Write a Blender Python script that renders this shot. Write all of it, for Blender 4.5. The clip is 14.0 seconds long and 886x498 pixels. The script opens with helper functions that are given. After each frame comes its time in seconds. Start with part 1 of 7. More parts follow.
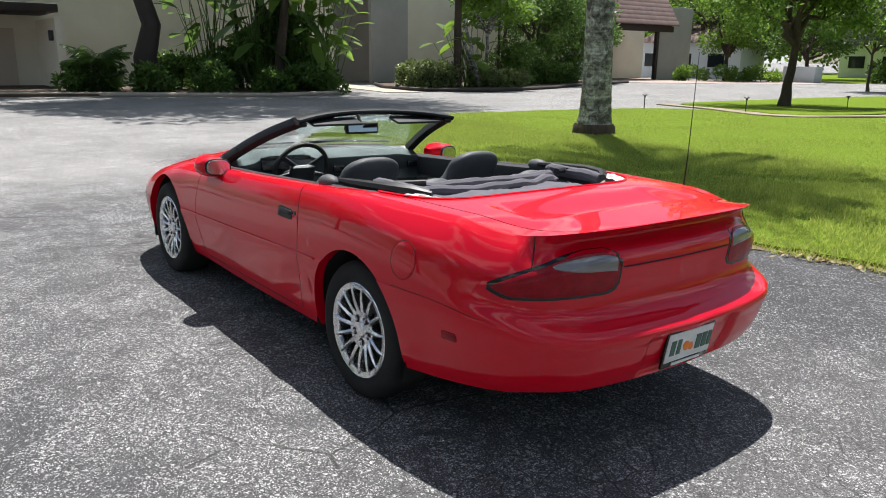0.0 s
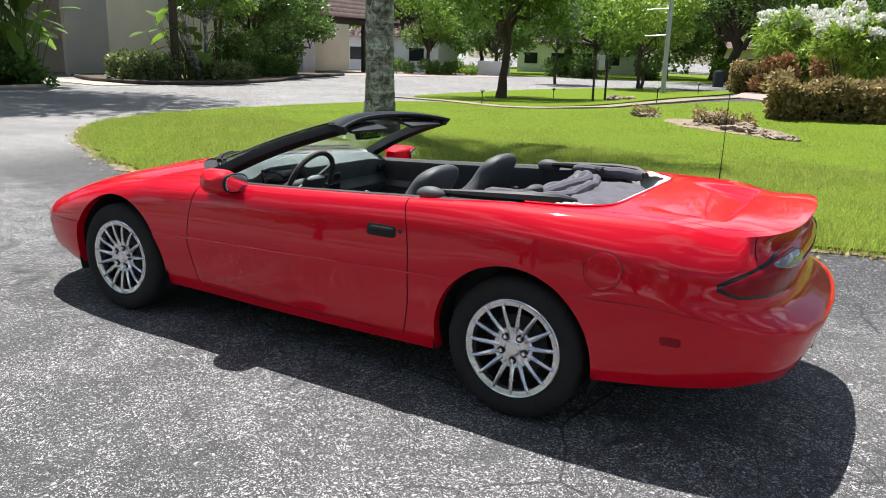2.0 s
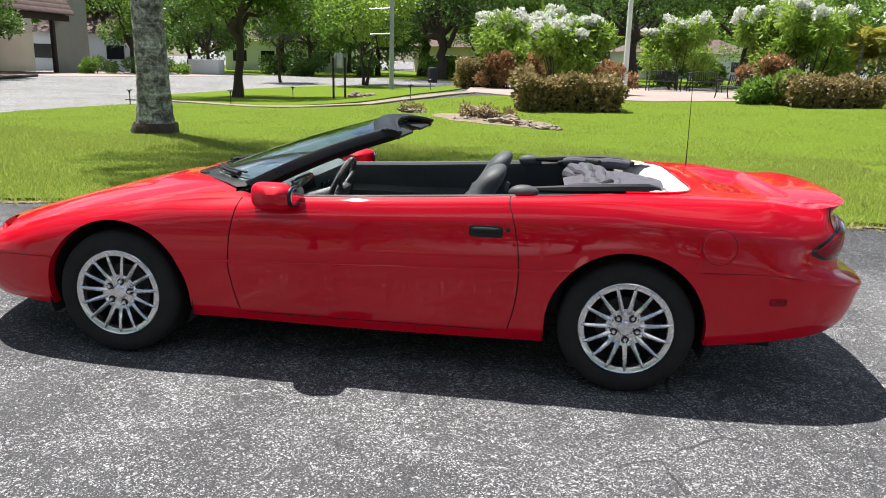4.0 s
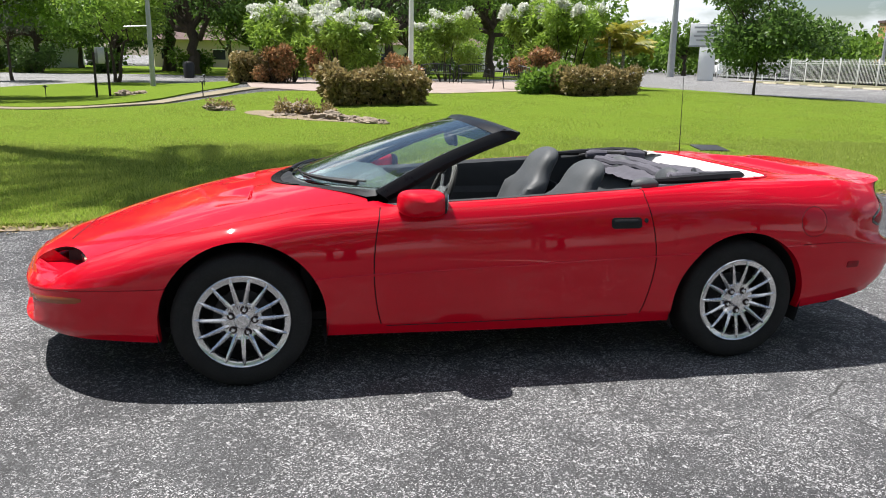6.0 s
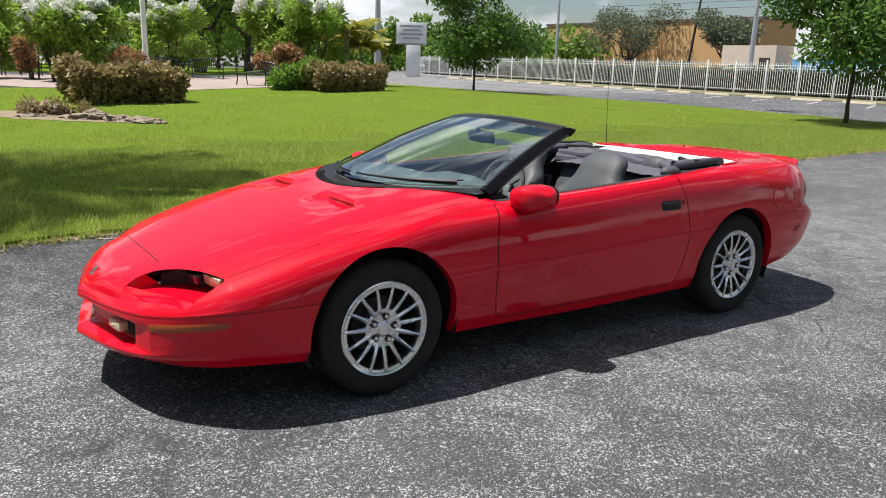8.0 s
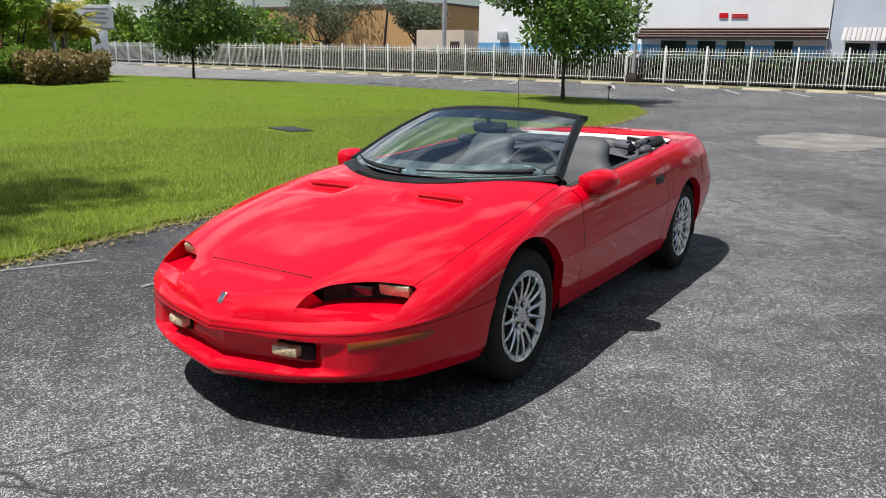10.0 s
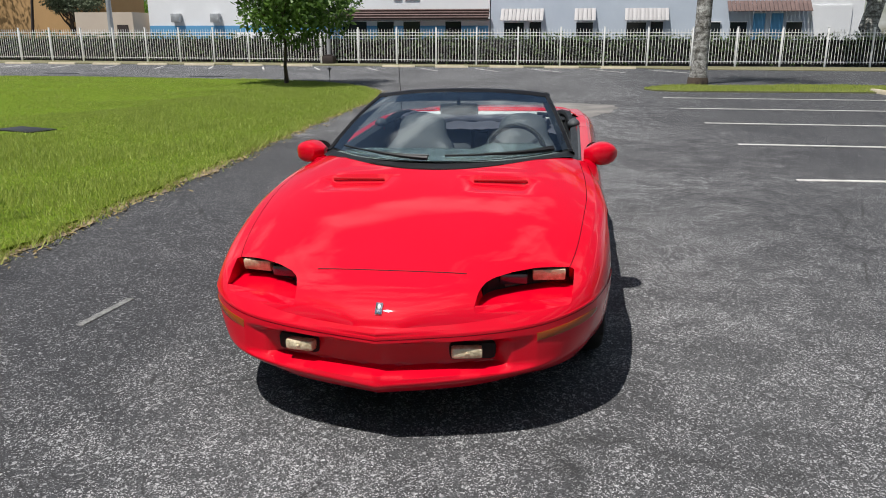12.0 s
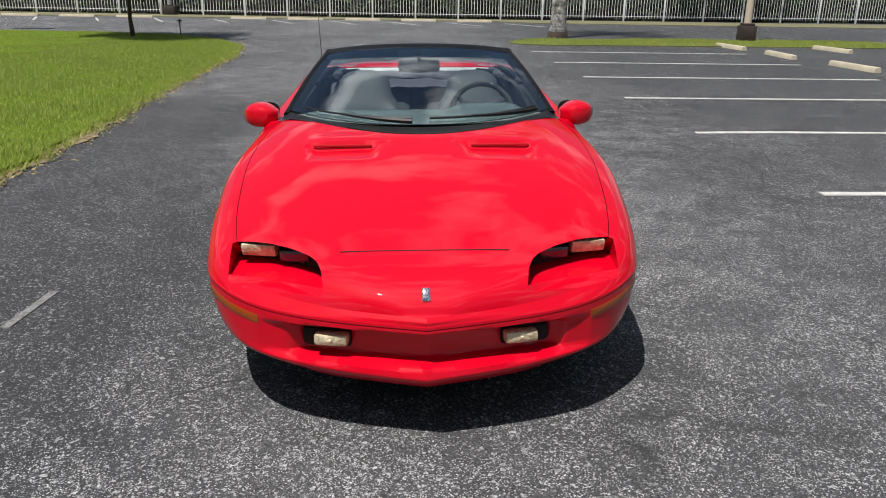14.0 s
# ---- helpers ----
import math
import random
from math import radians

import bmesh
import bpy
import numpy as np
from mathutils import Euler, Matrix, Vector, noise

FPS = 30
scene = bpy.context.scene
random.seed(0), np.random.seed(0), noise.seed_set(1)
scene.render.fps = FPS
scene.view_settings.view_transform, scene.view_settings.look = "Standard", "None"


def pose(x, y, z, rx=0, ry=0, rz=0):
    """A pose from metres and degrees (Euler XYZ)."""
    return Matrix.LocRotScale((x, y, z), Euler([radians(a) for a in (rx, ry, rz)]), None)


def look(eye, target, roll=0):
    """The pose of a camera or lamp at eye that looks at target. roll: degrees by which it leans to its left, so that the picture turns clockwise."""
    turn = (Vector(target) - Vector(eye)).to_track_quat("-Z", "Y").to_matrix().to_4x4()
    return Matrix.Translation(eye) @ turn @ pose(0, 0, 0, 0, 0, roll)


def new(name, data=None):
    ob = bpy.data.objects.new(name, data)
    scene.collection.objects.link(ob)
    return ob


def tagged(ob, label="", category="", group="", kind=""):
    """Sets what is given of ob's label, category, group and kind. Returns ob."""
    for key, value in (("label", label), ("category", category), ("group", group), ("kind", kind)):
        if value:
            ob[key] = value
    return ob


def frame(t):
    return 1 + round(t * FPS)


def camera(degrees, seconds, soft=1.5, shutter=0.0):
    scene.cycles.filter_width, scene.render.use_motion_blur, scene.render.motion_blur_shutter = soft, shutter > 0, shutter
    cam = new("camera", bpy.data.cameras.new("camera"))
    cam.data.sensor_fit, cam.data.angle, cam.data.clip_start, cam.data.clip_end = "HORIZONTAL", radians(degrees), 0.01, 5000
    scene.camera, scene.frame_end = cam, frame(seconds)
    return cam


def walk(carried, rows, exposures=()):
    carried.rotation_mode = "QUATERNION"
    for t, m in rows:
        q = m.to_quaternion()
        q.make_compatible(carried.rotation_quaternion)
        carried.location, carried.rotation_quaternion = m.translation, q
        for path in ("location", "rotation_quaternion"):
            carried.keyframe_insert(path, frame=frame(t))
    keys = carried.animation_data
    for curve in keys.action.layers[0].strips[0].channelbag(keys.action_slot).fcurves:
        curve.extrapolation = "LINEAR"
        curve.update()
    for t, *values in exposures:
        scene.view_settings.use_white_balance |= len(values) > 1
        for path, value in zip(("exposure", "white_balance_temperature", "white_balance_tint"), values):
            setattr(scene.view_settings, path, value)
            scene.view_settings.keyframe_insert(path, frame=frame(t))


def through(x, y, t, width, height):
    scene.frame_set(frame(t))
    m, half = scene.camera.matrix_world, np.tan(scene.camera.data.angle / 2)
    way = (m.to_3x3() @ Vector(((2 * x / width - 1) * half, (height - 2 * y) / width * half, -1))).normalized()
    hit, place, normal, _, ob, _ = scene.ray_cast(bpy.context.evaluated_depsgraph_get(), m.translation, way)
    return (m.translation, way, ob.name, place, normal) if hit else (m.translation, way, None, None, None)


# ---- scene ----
import functools
cam = camera(60.5, 14.0, soft=1.0)
PATH = [
    (0, (4.166, -2.502, 1.532), (2.617, -1.334, 1.044), 0.7),
    (0.5, (3.794, -2.827, 1.528), (2.371, -1.512, 1.031), 0.8),
    (1, (3.409, -3.121, 1.531), (2.125, -1.673, 1.028), 1.2),
    (1.5, (3.003, -3.381, 1.55), (1.867, -1.813, 1.05), 1.4),
    (2, (2.594, -3.677, 1.547), (1.622, -2.0, 1.054), 1.6),
    (4.5, (0.453, -4.364, 1.524), (0.345, -2.426, 1.042), 1.3),
    (5, (-0.031, -4.378, 1.536), (0.019, -2.438, 1.052), 1.3),
    (5.5, (-0.529, -4.395, 1.537), (-0.318, -2.466, 1.052), 1.2),
    (6, (-0.998, -4.325, 1.534), (-0.626, -2.42, 1.049), 1.0),
    (6.5, (-1.491, -4.265, 1.53), (-0.951, -2.402, 1.042), 1.1),
    (7, (-1.976, -4.16, 1.524), (-1.262, -2.357, 1.036), 1.2),
    (7.5, (-2.438, -3.978, 1.527), (-1.543, -2.256, 1.043), 1.5),
    (8, (-2.872, -3.743, 1.525), (-1.802, -2.123, 1.046), 1.7),
    (10.5, (-4.598, -2.046, 1.544), (-2.89, -1.139, 1.033), 0.8),
    (11, (-4.774, -1.605, 1.543), (-2.982, -0.888, 1.02), 0.5),
    (11.5, (-4.933, -1.147, 1.532), (-3.076, -0.626, 1.001), 0.2),
    (12, (-5.004, -0.703, 1.524), (-3.106, -0.37, 0.991), 0.1),
    (12.5, (-5.078, -0.336, 1.528), (-3.16, -0.164, 0.989), 0.1),
    (13, (-5.059, -0.129, 1.526), (-3.139, -0.073, 0.97), 0.2),
    (13.5, (-4.988, -0.014, 1.532), (-3.078, -0.032, 0.939), 0.5),
    (14, (-4.761, 0.026, 1.511), (-2.867, -0.029, 0.87), 0.9),
]
walk(cam, [(t, look(eye, target, roll)) for t, eye, target, roll in PATH],
     exposures=[(0, 0.98), (2, 1.06), (5, 1.00), (7.5, 0.77), (10.5, 0.46), (12.5, 0.29), (14, 0.27)])

# ---- world, sun ----
SUN = Vector((-0.31, 0.25, 1.0)).normalized()
sun_elev = math.asin(SUN.z)
world = bpy.data.worlds.new("sky")
scene.world = world
world.use_nodes = True
wn, wl = world.node_tree.nodes, world.node_tree.links
wn.clear()
w_out, w_bg = wn.new("ShaderNodeOutputWorld"), wn.new("ShaderNodeBackground")
w_sky = wn.new("ShaderNodeTexSky")
w_sky.sky_type, w_sky.sun_disc = "NISHITA", False
w_sky.sun_elevation, w_sky.sun_rotation = sun_elev, math.atan2(SUN.x, SUN.y)
w_sky.air_density, w_sky.dust_density, w_sky.ozone_density = 1.0, 0.8, 1.2
w_tc, w_map = wn.new("ShaderNodeTexCoord"), wn.new("ShaderNodeMapping")
w_map.inputs["Scale"].default_value = (1.0, 1.0, 2.6)
w_no, w_ra, w_mx = wn.new("ShaderNodeTexNoise"), wn.new("ShaderNodeValToRGB"), wn.new("ShaderNodeMix")
w_no.inputs["Scale"].default_value, w_no.inputs["Detail"].default_value, w_no.inputs["Roughness"].default_value = 3.2, 7, 0.56
w_ra.color_ramp.elements[0].position, w_ra.color_ramp.elements[1].position = 0.51, 0.63
w_mx.data_type = "RGBA"
w_mx.inputs[7].default_value = (12.5, 13.0, 13.7, 1)
wl.new(w_tc.outputs["Generated"], w_map.inputs["Vector"])
wl.new(w_map.outputs["Vector"], w_no.inputs["Vector"])
wl.new(w_no.outputs["Fac"], w_ra.inputs["Fac"])
wl.new(w_ra.outputs["Color"], w_mx.inputs[0])
wl.new(w_sky.outputs["Color"], w_mx.inputs[6])
wl.new(w_mx.outputs[2], w_bg.inputs["Color"])
wl.new(w_bg.outputs["Background"], w_out.inputs["Surface"])
w_bg.inputs["Strength"].default_value = 0.049
sun = new("sun", bpy.data.lights.new("sun", "SUN"))
sun.data.energy, sun.data.angle, sun.data.color = 5.0, radians(0.53), (1.0, 0.965, 0.925)
sun.matrix_world = look(SUN * 60, (0, 0, 0))

# ---- tools ----
rng = np.random.default_rng(7)


def curve(xs, ys):
    """A smooth curve through the knots that does not overshoot."""
    xs, ys = np.asarray(xs, float), np.asarray(ys, float)
    h = np.diff(xs)
    d = np.diff(ys) / h
    m = np.zeros_like(xs)
    for i in range(1, len(xs) - 1):
        if d[i - 1] * d[i] > 0:
            a, b = 2 * h[i] + h[i - 1], h[i] + 2 * h[i - 1]
            m[i] = (a + b) / (a / d[i - 1] + b / d[i])
    m[0], m[-1] = d[0], d[-1]

    def f(x):
        x = np.clip(np.asarray(x, float), xs[0], xs[-1])
        i = np.clip(np.searchsorted(xs, x) - 1, 0, len(h) - 1)
        s = (x - xs[i]) / h[i]
        return ((1 + 2 * s) * (1 - s) ** 2 * ys[i] + s * (1 - s) ** 2 * h[i] * m[i]
                + s * s * (3 - 2 * s) * ys[i + 1] + s * s * (s - 1) * h[i] * m[i + 1])
    return f


def smooth(a, b, x):
    s = np.clip((np.asarray(x, float) - a) / (b - a), 0, 1)
    return s * s * (3 - 2 * s)


class Shape:
    """Vertices and faces of one mesh in the making."""

    def __init__(self):
        self.v, self.f = [], []

    def add(self, v, f, m=None):
        o = len(self.v)
        self.v += [tuple(m @ Vector(p)) for p in v] if m is not None else [tuple(map(float, p)) for p in v]
        self.f += [tuple(i + o for i in q) for q in f]
        return self

    def box(self, size, m=None, bevel=0.0):
        x, y, z = (s / 2 for s in size)
        b = min(bevel, x * 0.9, y * 0.9, z * 0.9)
        if b <= 0:
            v = [(i * x, j * y, k * z) for i in (-1, 1) for j in (-1, 1) for k in (-1, 1)]
            return self.add(v, [(0, 1, 3, 2), (4, 6, 7, 5), (0, 4, 5, 1), (2, 3, 7, 6), (0, 2, 6, 4), (1, 5, 7, 3)], m)
        bm = bmesh.new()
        bmesh.ops.create_cube(bm, size=1, matrix=Matrix.Diagonal((2 * x, 2 * y, 2 * z, 1)))
        bmesh.ops.bevel(bm, geom=bm.edges[:], offset=b, segments=2, profile=0.5, affect="EDGES")
        return self.take(bm, m)

    def take(self, bm, m=None):
        bm.verts.index_update()
        v = [p.co.copy() for p in bm.verts]
        f = [tuple(q.index for q in face.verts) for face in bm.faces]
        bm.free()
        return self.add(v, f, m)

    def ball(self, size, m=None, seg=16):
        bm = bmesh.new()
        bmesh.ops.create_uvsphere(bm, u_segments=seg, v_segments=seg // 2 + 2, radius=1, matrix=Matrix.Diagonal((*size, 1)))
        return self.take(bm, m)

    def loft(self, rings, closed=True, caps=False, m=None):
        n = len(rings[0])
        v = [p for r in rings for p in r]
        f = []
        for i in range(len(rings) - 1):
            for j in range(n if closed else n - 1):
                k = (j + 1) % n
                f.append((i * n + j, i * n + k, (i + 1) * n + k, (i + 1) * n + j))
        if caps:
            f += [tuple(range(n))[::-1], tuple(range((len(rings) - 1) * n, len(rings) * n))]
        return self.add(v, f, m)

    def tube(self, path, radii, seg=8, caps=True, m=None):
        path = [Vector(p) for p in path]
        radii = radii if hasattr(radii, "__len__") else [radii] * len(path)
        rings, side = [], None
        for i, p in enumerate(path):
            d = (path[min(i + 1, len(path) - 1)] - path[max(i - 1, 0)]).normalized()
            if side is None:
                side = d.orthogonal().normalized()
            side = (side - d * side.dot(d)).normalized()
            up = d.cross(side)
            rings.append([p + (side * math.cos(a) + up * math.sin(a)) * radii[i] for a in (2 * math.pi * k / seg for k in range(seg))])
        return self.loft(rings, True, caps, m)

    def lathe(self, profile, seg=48, m=None, axis="y"):
        """Turns (radius, along) pairs round the axis."""
        rings = []
        for k in range(seg):
            c, s = math.cos(2 * math.pi * k / seg), math.sin(2 * math.pi * k / seg)
            rings.append([(r * c, a, r * s) if axis == "y" else (r * c, r * s, a) for r, a in profile])
        n = len(profile)
        v = [p for r in rings for p in r]
        f = [(k * n + i, k * n + i + 1, (k + 1) % seg * n + i + 1, (k + 1) % seg * n + i) for k in range(seg) for i in range(n - 1)]
        return self.add(v, f, m)


def mesh_of(name, s, mat, angle=35.0):
    me = bpy.data.meshes.new(name)
    me.from_pydata([tuple(p) for p in s.v], [], s.f)
    me.validate()
    me.materials.append(mat)
    me.shade_smooth()
    if angle < 180:
        me.set_sharp_from_angle(angle=radians(angle))
    return me


def fix_normals(me):
    bm = bmesh.new()
    bm.from_mesh(me)
    bmesh.ops.recalc_face_normals(bm, faces=bm.faces[:])
    bm.to_mesh(me)
    bm.free()


def part(name, s, mat, parent=None, label="", m=None, angle=35.0, normals=True):
    me = mesh_of(name, s, mat, angle)
    if normals:
        fix_normals(me)
    ob = new(name, me)
    ob.parent = parent
    if m is not None:
        ob.matrix_basis = m
    return tagged(ob, label)


def thing(name, m, label, category, group="", kind=""):
    ob = new(name)
    ob.empty_display_size = 0.2
    ob.matrix_basis = m
    return tagged(ob, label, category, group, kind)


def lump(x, y):
    """Height of the land: a low mound under the garden beds, a dip towards the road, a slight cross fall under the car."""
    x, y = np.asarray(x, float), np.asarray(y, float)
    mound = 0.40 * smooth(9, 24, y) * smooth(46, 34, y) * smooth(-9, -3, x) * smooth(24, 12, x)
    fall = np.interp(y, [-2, 0, 2, 4], [0, -0.017, -0.055, 0]) * np.interp(x, [-8, -6, 4, 8], [0, 1, 1, 0])
    fall = fall + np.interp(x, [-8, -4, 4, 8], [0, 0.025, -0.025, 0]) * np.interp(y, [-4, -2, 2, 4], [0, 1, 1, 0])
    return mound + fall - 0.28 * np.exp(-((x + 14) / 9) ** 2 - ((y - 30) / 9) ** 2)

# ---- materials ----
class Mat:
    """A node material round one Principled shader."""

    def __init__(self, name, color=(0.5, 0.5, 0.5), rough=0.5, metal=0.0, **more):
        self.m = bpy.data.materials.new(name)
        self.m.use_nodes = True
        self.t = self.m.node_tree
        self.b = self.t.nodes["Principled BSDF"]
        self.b.inputs["Base Color"].default_value = (*color, 1)
        self.b.inputs["Roughness"].default_value = rough
        self.b.inputs["Metallic"].default_value = metal
        for k, v in more.items():
            self.b.inputs[k.replace("_", " ")].default_value = v
        self.c = None

    def node(self, kind, **inputs):
        n = self.t.nodes.new("ShaderNode" + kind)
        for k, v in inputs.items():
            n.inputs[k.replace("_", " ")].default_value = v
        return n

    def link(self, a, b):
        self.t.links.new(a, b)

    def coords(self):
        if self.c is None:
            self.c = self.node("TexCoord").outputs["Object"]
        return self.c

    def noise(self, scale, detail=3.0, rough=0.55, distort=0.0, stretch=None):
        n = self.node("TexNoise", Scale=scale, Detail=detail, Roughness=rough, Distortion=distort)
        if stretch:
            mp = self.node("Mapping", Scale=stretch)
            self.link(self.coords(), mp.inputs["Vector"])
            self.link(mp.outputs["Vector"], n.inputs["Vector"])
        else:
            self.link(self.coords(), n.inputs["Vector"])
        return n.outputs["Fac"]

    def cells(self, scale, feature="F1", out="Distance", jitter=1.0, vector=None):
        n = self.node("TexVoronoi", Scale=scale, Randomness=jitter)
        n.feature = feature
        self.link(vector or self.coords(), n.inputs["Vector"])
        return n.outputs[out]

    def ramp(self, fac, *stops):
        r = self.node("ValToRGB")
        e = r.color_ramp.elements
        while len(e) < len(stops):
            e.new(0.5)
        for el, (p, c) in zip(e, stops):
            el.position, el.color = p, (*c, 1) if hasattr(c, "__len__") else (c, c, c, 1)
        self.link(fac, r.inputs["Fac"])
        return r.outputs["Color"]

    def mix(self, fac, a, b, mode="MIX"):
        n = self.node("Mix")
        n.data_type, n.blend_type = "RGBA", mode
        for sock, val in ((n.inputs[0], fac), (n.inputs[6], a), (n.inputs[7], b)):
            if hasattr(val, "is_output"):
                self.link(val, sock)
            else:
                sock.default_value = (*val, 1) if hasattr(val, "__len__") else val
        return n.outputs[2]

    def color(self, sock):
        self.link(sock, self.b.inputs["Base Color"])
        return self

    def rough(self, fac, lo, hi):
        self.link(self.ramp(fac, (0.3, lo), (0.7, hi)), self.b.inputs["Roughness"])
        return self

    def bump(self, fac, strength=0.3, dist=0.01):
        n = self.node("Bump", Strength=strength, Distance=dist)
        self.link(fac, n.inputs["Height"])
        self.link(n.outputs["Normal"], self.b.inputs["Normal"])
        return self


def varied(name, dark, light, rough, scale, fine, bump=0.3, dist=0.005, stretch=None, **more):
    """Two scales of grain between two colours, with relief."""
    m = Mat(name, light, rough, **more)
    big, small = m.noise(scale, 4, stretch=stretch), m.noise(fine, 3, stretch=stretch)
    c = m.ramp(big, (0.3, dark), (0.7, light))
    m.color(m.mix(0.35, c, m.ramp(small, (0.35, dark), (0.65, light))))
    m.bump(small, bump, dist)
    m.rough(big, max(rough - 0.08, 0.02), min(rough + 0.08, 1))
    return m.m


def leafy(name, dark, light, rough=0.5, through=0.25):
    """Leaves: colour varies leaf by leaf, and some light comes through."""
    m = Mat(name, light, rough, Specular_IOR_Level=0.3)
    g = m.node("NewGeometry")
    col = m.ramp(g.outputs["Random Per Island"], (0.0, dark), (0.55, tuple((a + b) / 2 for a, b in zip(dark, light))), (1.0, light))
    m.color(col)
    tr = m.node("BsdfTranslucent")
    m.link(m.mix(0.5, col, tuple(min(1, c * 1.4) for c in light)), tr.inputs["Color"])
    mx = m.node("MixShader", Fac=through)
    out = m.t.nodes["Material Output"]
    m.link(m.b.outputs["BSDF"], mx.inputs[1])
    m.link(tr.outputs["BSDF"], mx.inputs[2])
    m.link(mx.outputs["Shader"], out.inputs["Surface"])
    return m.m


def red_paint():
    m = Mat("red_paint", (0.55, 0.006, 0.013), 0.5, Coat_Weight=0.80, Coat_Roughness=0.03, Coat_IOR=1.5, Specular_IOR_Level=0.05)
    big, fine = m.noise(1.3, 3), m.noise(900, 1)
    c = m.ramp(big, (0.3, (0.535, 0.0001, 0.012)), (0.7, (0.585, 0.0002, 0.015)))
    m.color(m.mix(0.12, c, m.ramp(fine, (0.4, (0.41, 0.0001, 0.009)), (0.6, (0.55, 0.0004, 0.015)))))
    dust = m.noise(5, 6, 0.7)
    m.link(m.ramp(dust, (0.35, 0.012), (0.75, 0.034)), m.b.inputs["Coat Roughness"])
    return m.m


def asphalt(name, dark, light, stone, old_dark, old_light):
    """Worn asphalt: pale aggregate in black binder, stains, sealed patches and cracks."""
    m = Mat(name, dark, 0.9)
    patches, stains, tiny = m.noise(0.34, 6, 0.62), m.noise(1.7, 5, 0.6, 0.6), m.noise(22, 3)
    base = m.ramp(patches, (0.33, dark), (0.66, light))
    base = m.mix(0.45, base, m.ramp(stains, (0.3, dark), (0.7, light)))
    old = m.ramp(patches, (0.33, old_dark), (0.66, old_light))
    old = m.mix(0.4, old, m.ramp(stains, (0.3, old_dark), (0.7, old_light)))
    def calc(op, a, b):
        n = m.node("Math")
        n.operation = op
        for sock, val in zip(n.inputs, (a, b)):
            if hasattr(val, "is_output"):
                m.link(val, sock)
            else:
                sock.default_value = val
        return n.outputs[0]

    def span(val, a, b, lo=0.0, hi=1.0):
        n = m.node("MapRange")
        for k, v in zip((1, 2, 3, 4), (a, b, lo, hi)):
            n.inputs[k].default_value = v
        m.link(val, n.inputs[0])
        return n.outputs[0]

    # the older, bleached paving of the road lies to the west and the north
    xyz = m.node("SeparateXYZ")
    m.link(m.coords(), xyz.inputs["Vector"])
    west = m.node("MapRange")
    for k, v in zip((1, 2, 3, 4), (-3.8, -6.8, 0.0, 1.0)):
        west.inputs[k].default_value = v
    m.link(xyz.outputs["X"], west.inputs[0])
    north = m.node("MapRange")
    for k, v in zip((1, 2, 3, 4), (26.0, 34.0, 0.0, 0.8)):
        north.inputs[k].default_value = v
    m.link(xyz.outputs["Y"], north.inputs[0])
    far = m.node("Math")
    far.operation = "MAXIMUM"
    m.link(west.outputs[0], far.inputs[0])
    m.link(north.outputs[0], far.inputs[1])
    # bleached stretch between the drive and the lawn's end
    bleached = calc("MULTIPLY", span(calc("ADD", xyz.outputs["X"], stains), 2.3, 3.6, 0.0, 0.26), span(calc("ADD", xyz.outputs["Y"], stains), -0.6, 1.4))
    blot = m.mix(0.35, calc("MAXIMUM", far.outputs[0], calc("MULTIPLY", bleached, span(xyz.outputs["X"], 9.0, 7.0))), patches, "OVERLAY")
    base = m.mix(blot, base, old)
    grit = m.node("TexVoronoi", Scale=235.0)
    m.link(m.coords(), grit.inputs["Vector"])
    sep = m.node("SeparateColor")
    m.link(grit.outputs["Color"], sep.inputs["Color"])
    coarse = m.node("TexVoronoi", Scale=85.0)
    m.link(m.coords(), coarse.inputs["Vector"])
    sep2 = m.node("SeparateColor")
    m.link(coarse.outputs["Color"], sep2.inputs["Color"])
    clump = m.ramp(m.noise(58, 4, 0.65, 0.5), (0.40, 0.25), (0.56, 1.0))
    # sealed, smoother strips: beside the lawn and in the parking bays
    shift = calc("MULTIPLY", calc("SUBTRACT", stains, 0.5), 2.2)
    by, bx = calc("ADD", xyz.outputs["Y"], shift), calc("ADD", xyz.outputs["X"], shift)
    sealed = calc("MAXIMUM", calc("MULTIPLY", span(by, 0.5, 1.5), span(bx, 2.2, 0.8)), calc("MULTIPLY", span(bx, 2.0, 5.0), span(by, -2.2, -4.0)))
    sealed = calc("MAXIMUM", sealed, calc("MULTIPLY", span(by, -1.5, -2.6, 0.0, 0.6), span(bx, -1.2, 0.6)))
    sealed = calc("MAXIMUM", sealed, calc("MULTIPLY", span(by, 1.4, 2.2), span(bx, 8.0, 6.0)))
    sealed = calc("MULTIPLY", sealed, span(xyz.outputs["X"], -9.0, -7.0))
    worn = m.mix(1.0, m.ramp(patches, (0.38, 0.45), (0.60, 1.0)), m.ramp(m.noise(3.4, 5, 0.65, 0.8), (0.40, 0.28), (0.58, 1.0)), "MULTIPLY")
    worn = calc("MULTIPLY", worn, span(sealed, 0.0, 1.0, 1.0, 0.52))
    # the more worn, the more stones show
    worn = calc("MULTIPLY", worn, span(blot, 0.0, 1.0, 1.0, 0.5))
    worn = calc("MULTIPLY", worn, span(xyz.outputs["X"], -1.8, -3.6, 0.72, 1.22))
    pick = m.ramp(calc("ADD", sep.outputs[0], calc("MULTIPLY", worn, 0.30)), (0.93, 0.0), (0.985, 1.0))
    pick = m.mix(1.0, pick, m.ramp(sep2.outputs[0], (0.925, 0.0), (0.955, 0.8)), "LIGHTEN")
    pick = m.mix(1.0, pick, clump, "MULTIPLY")
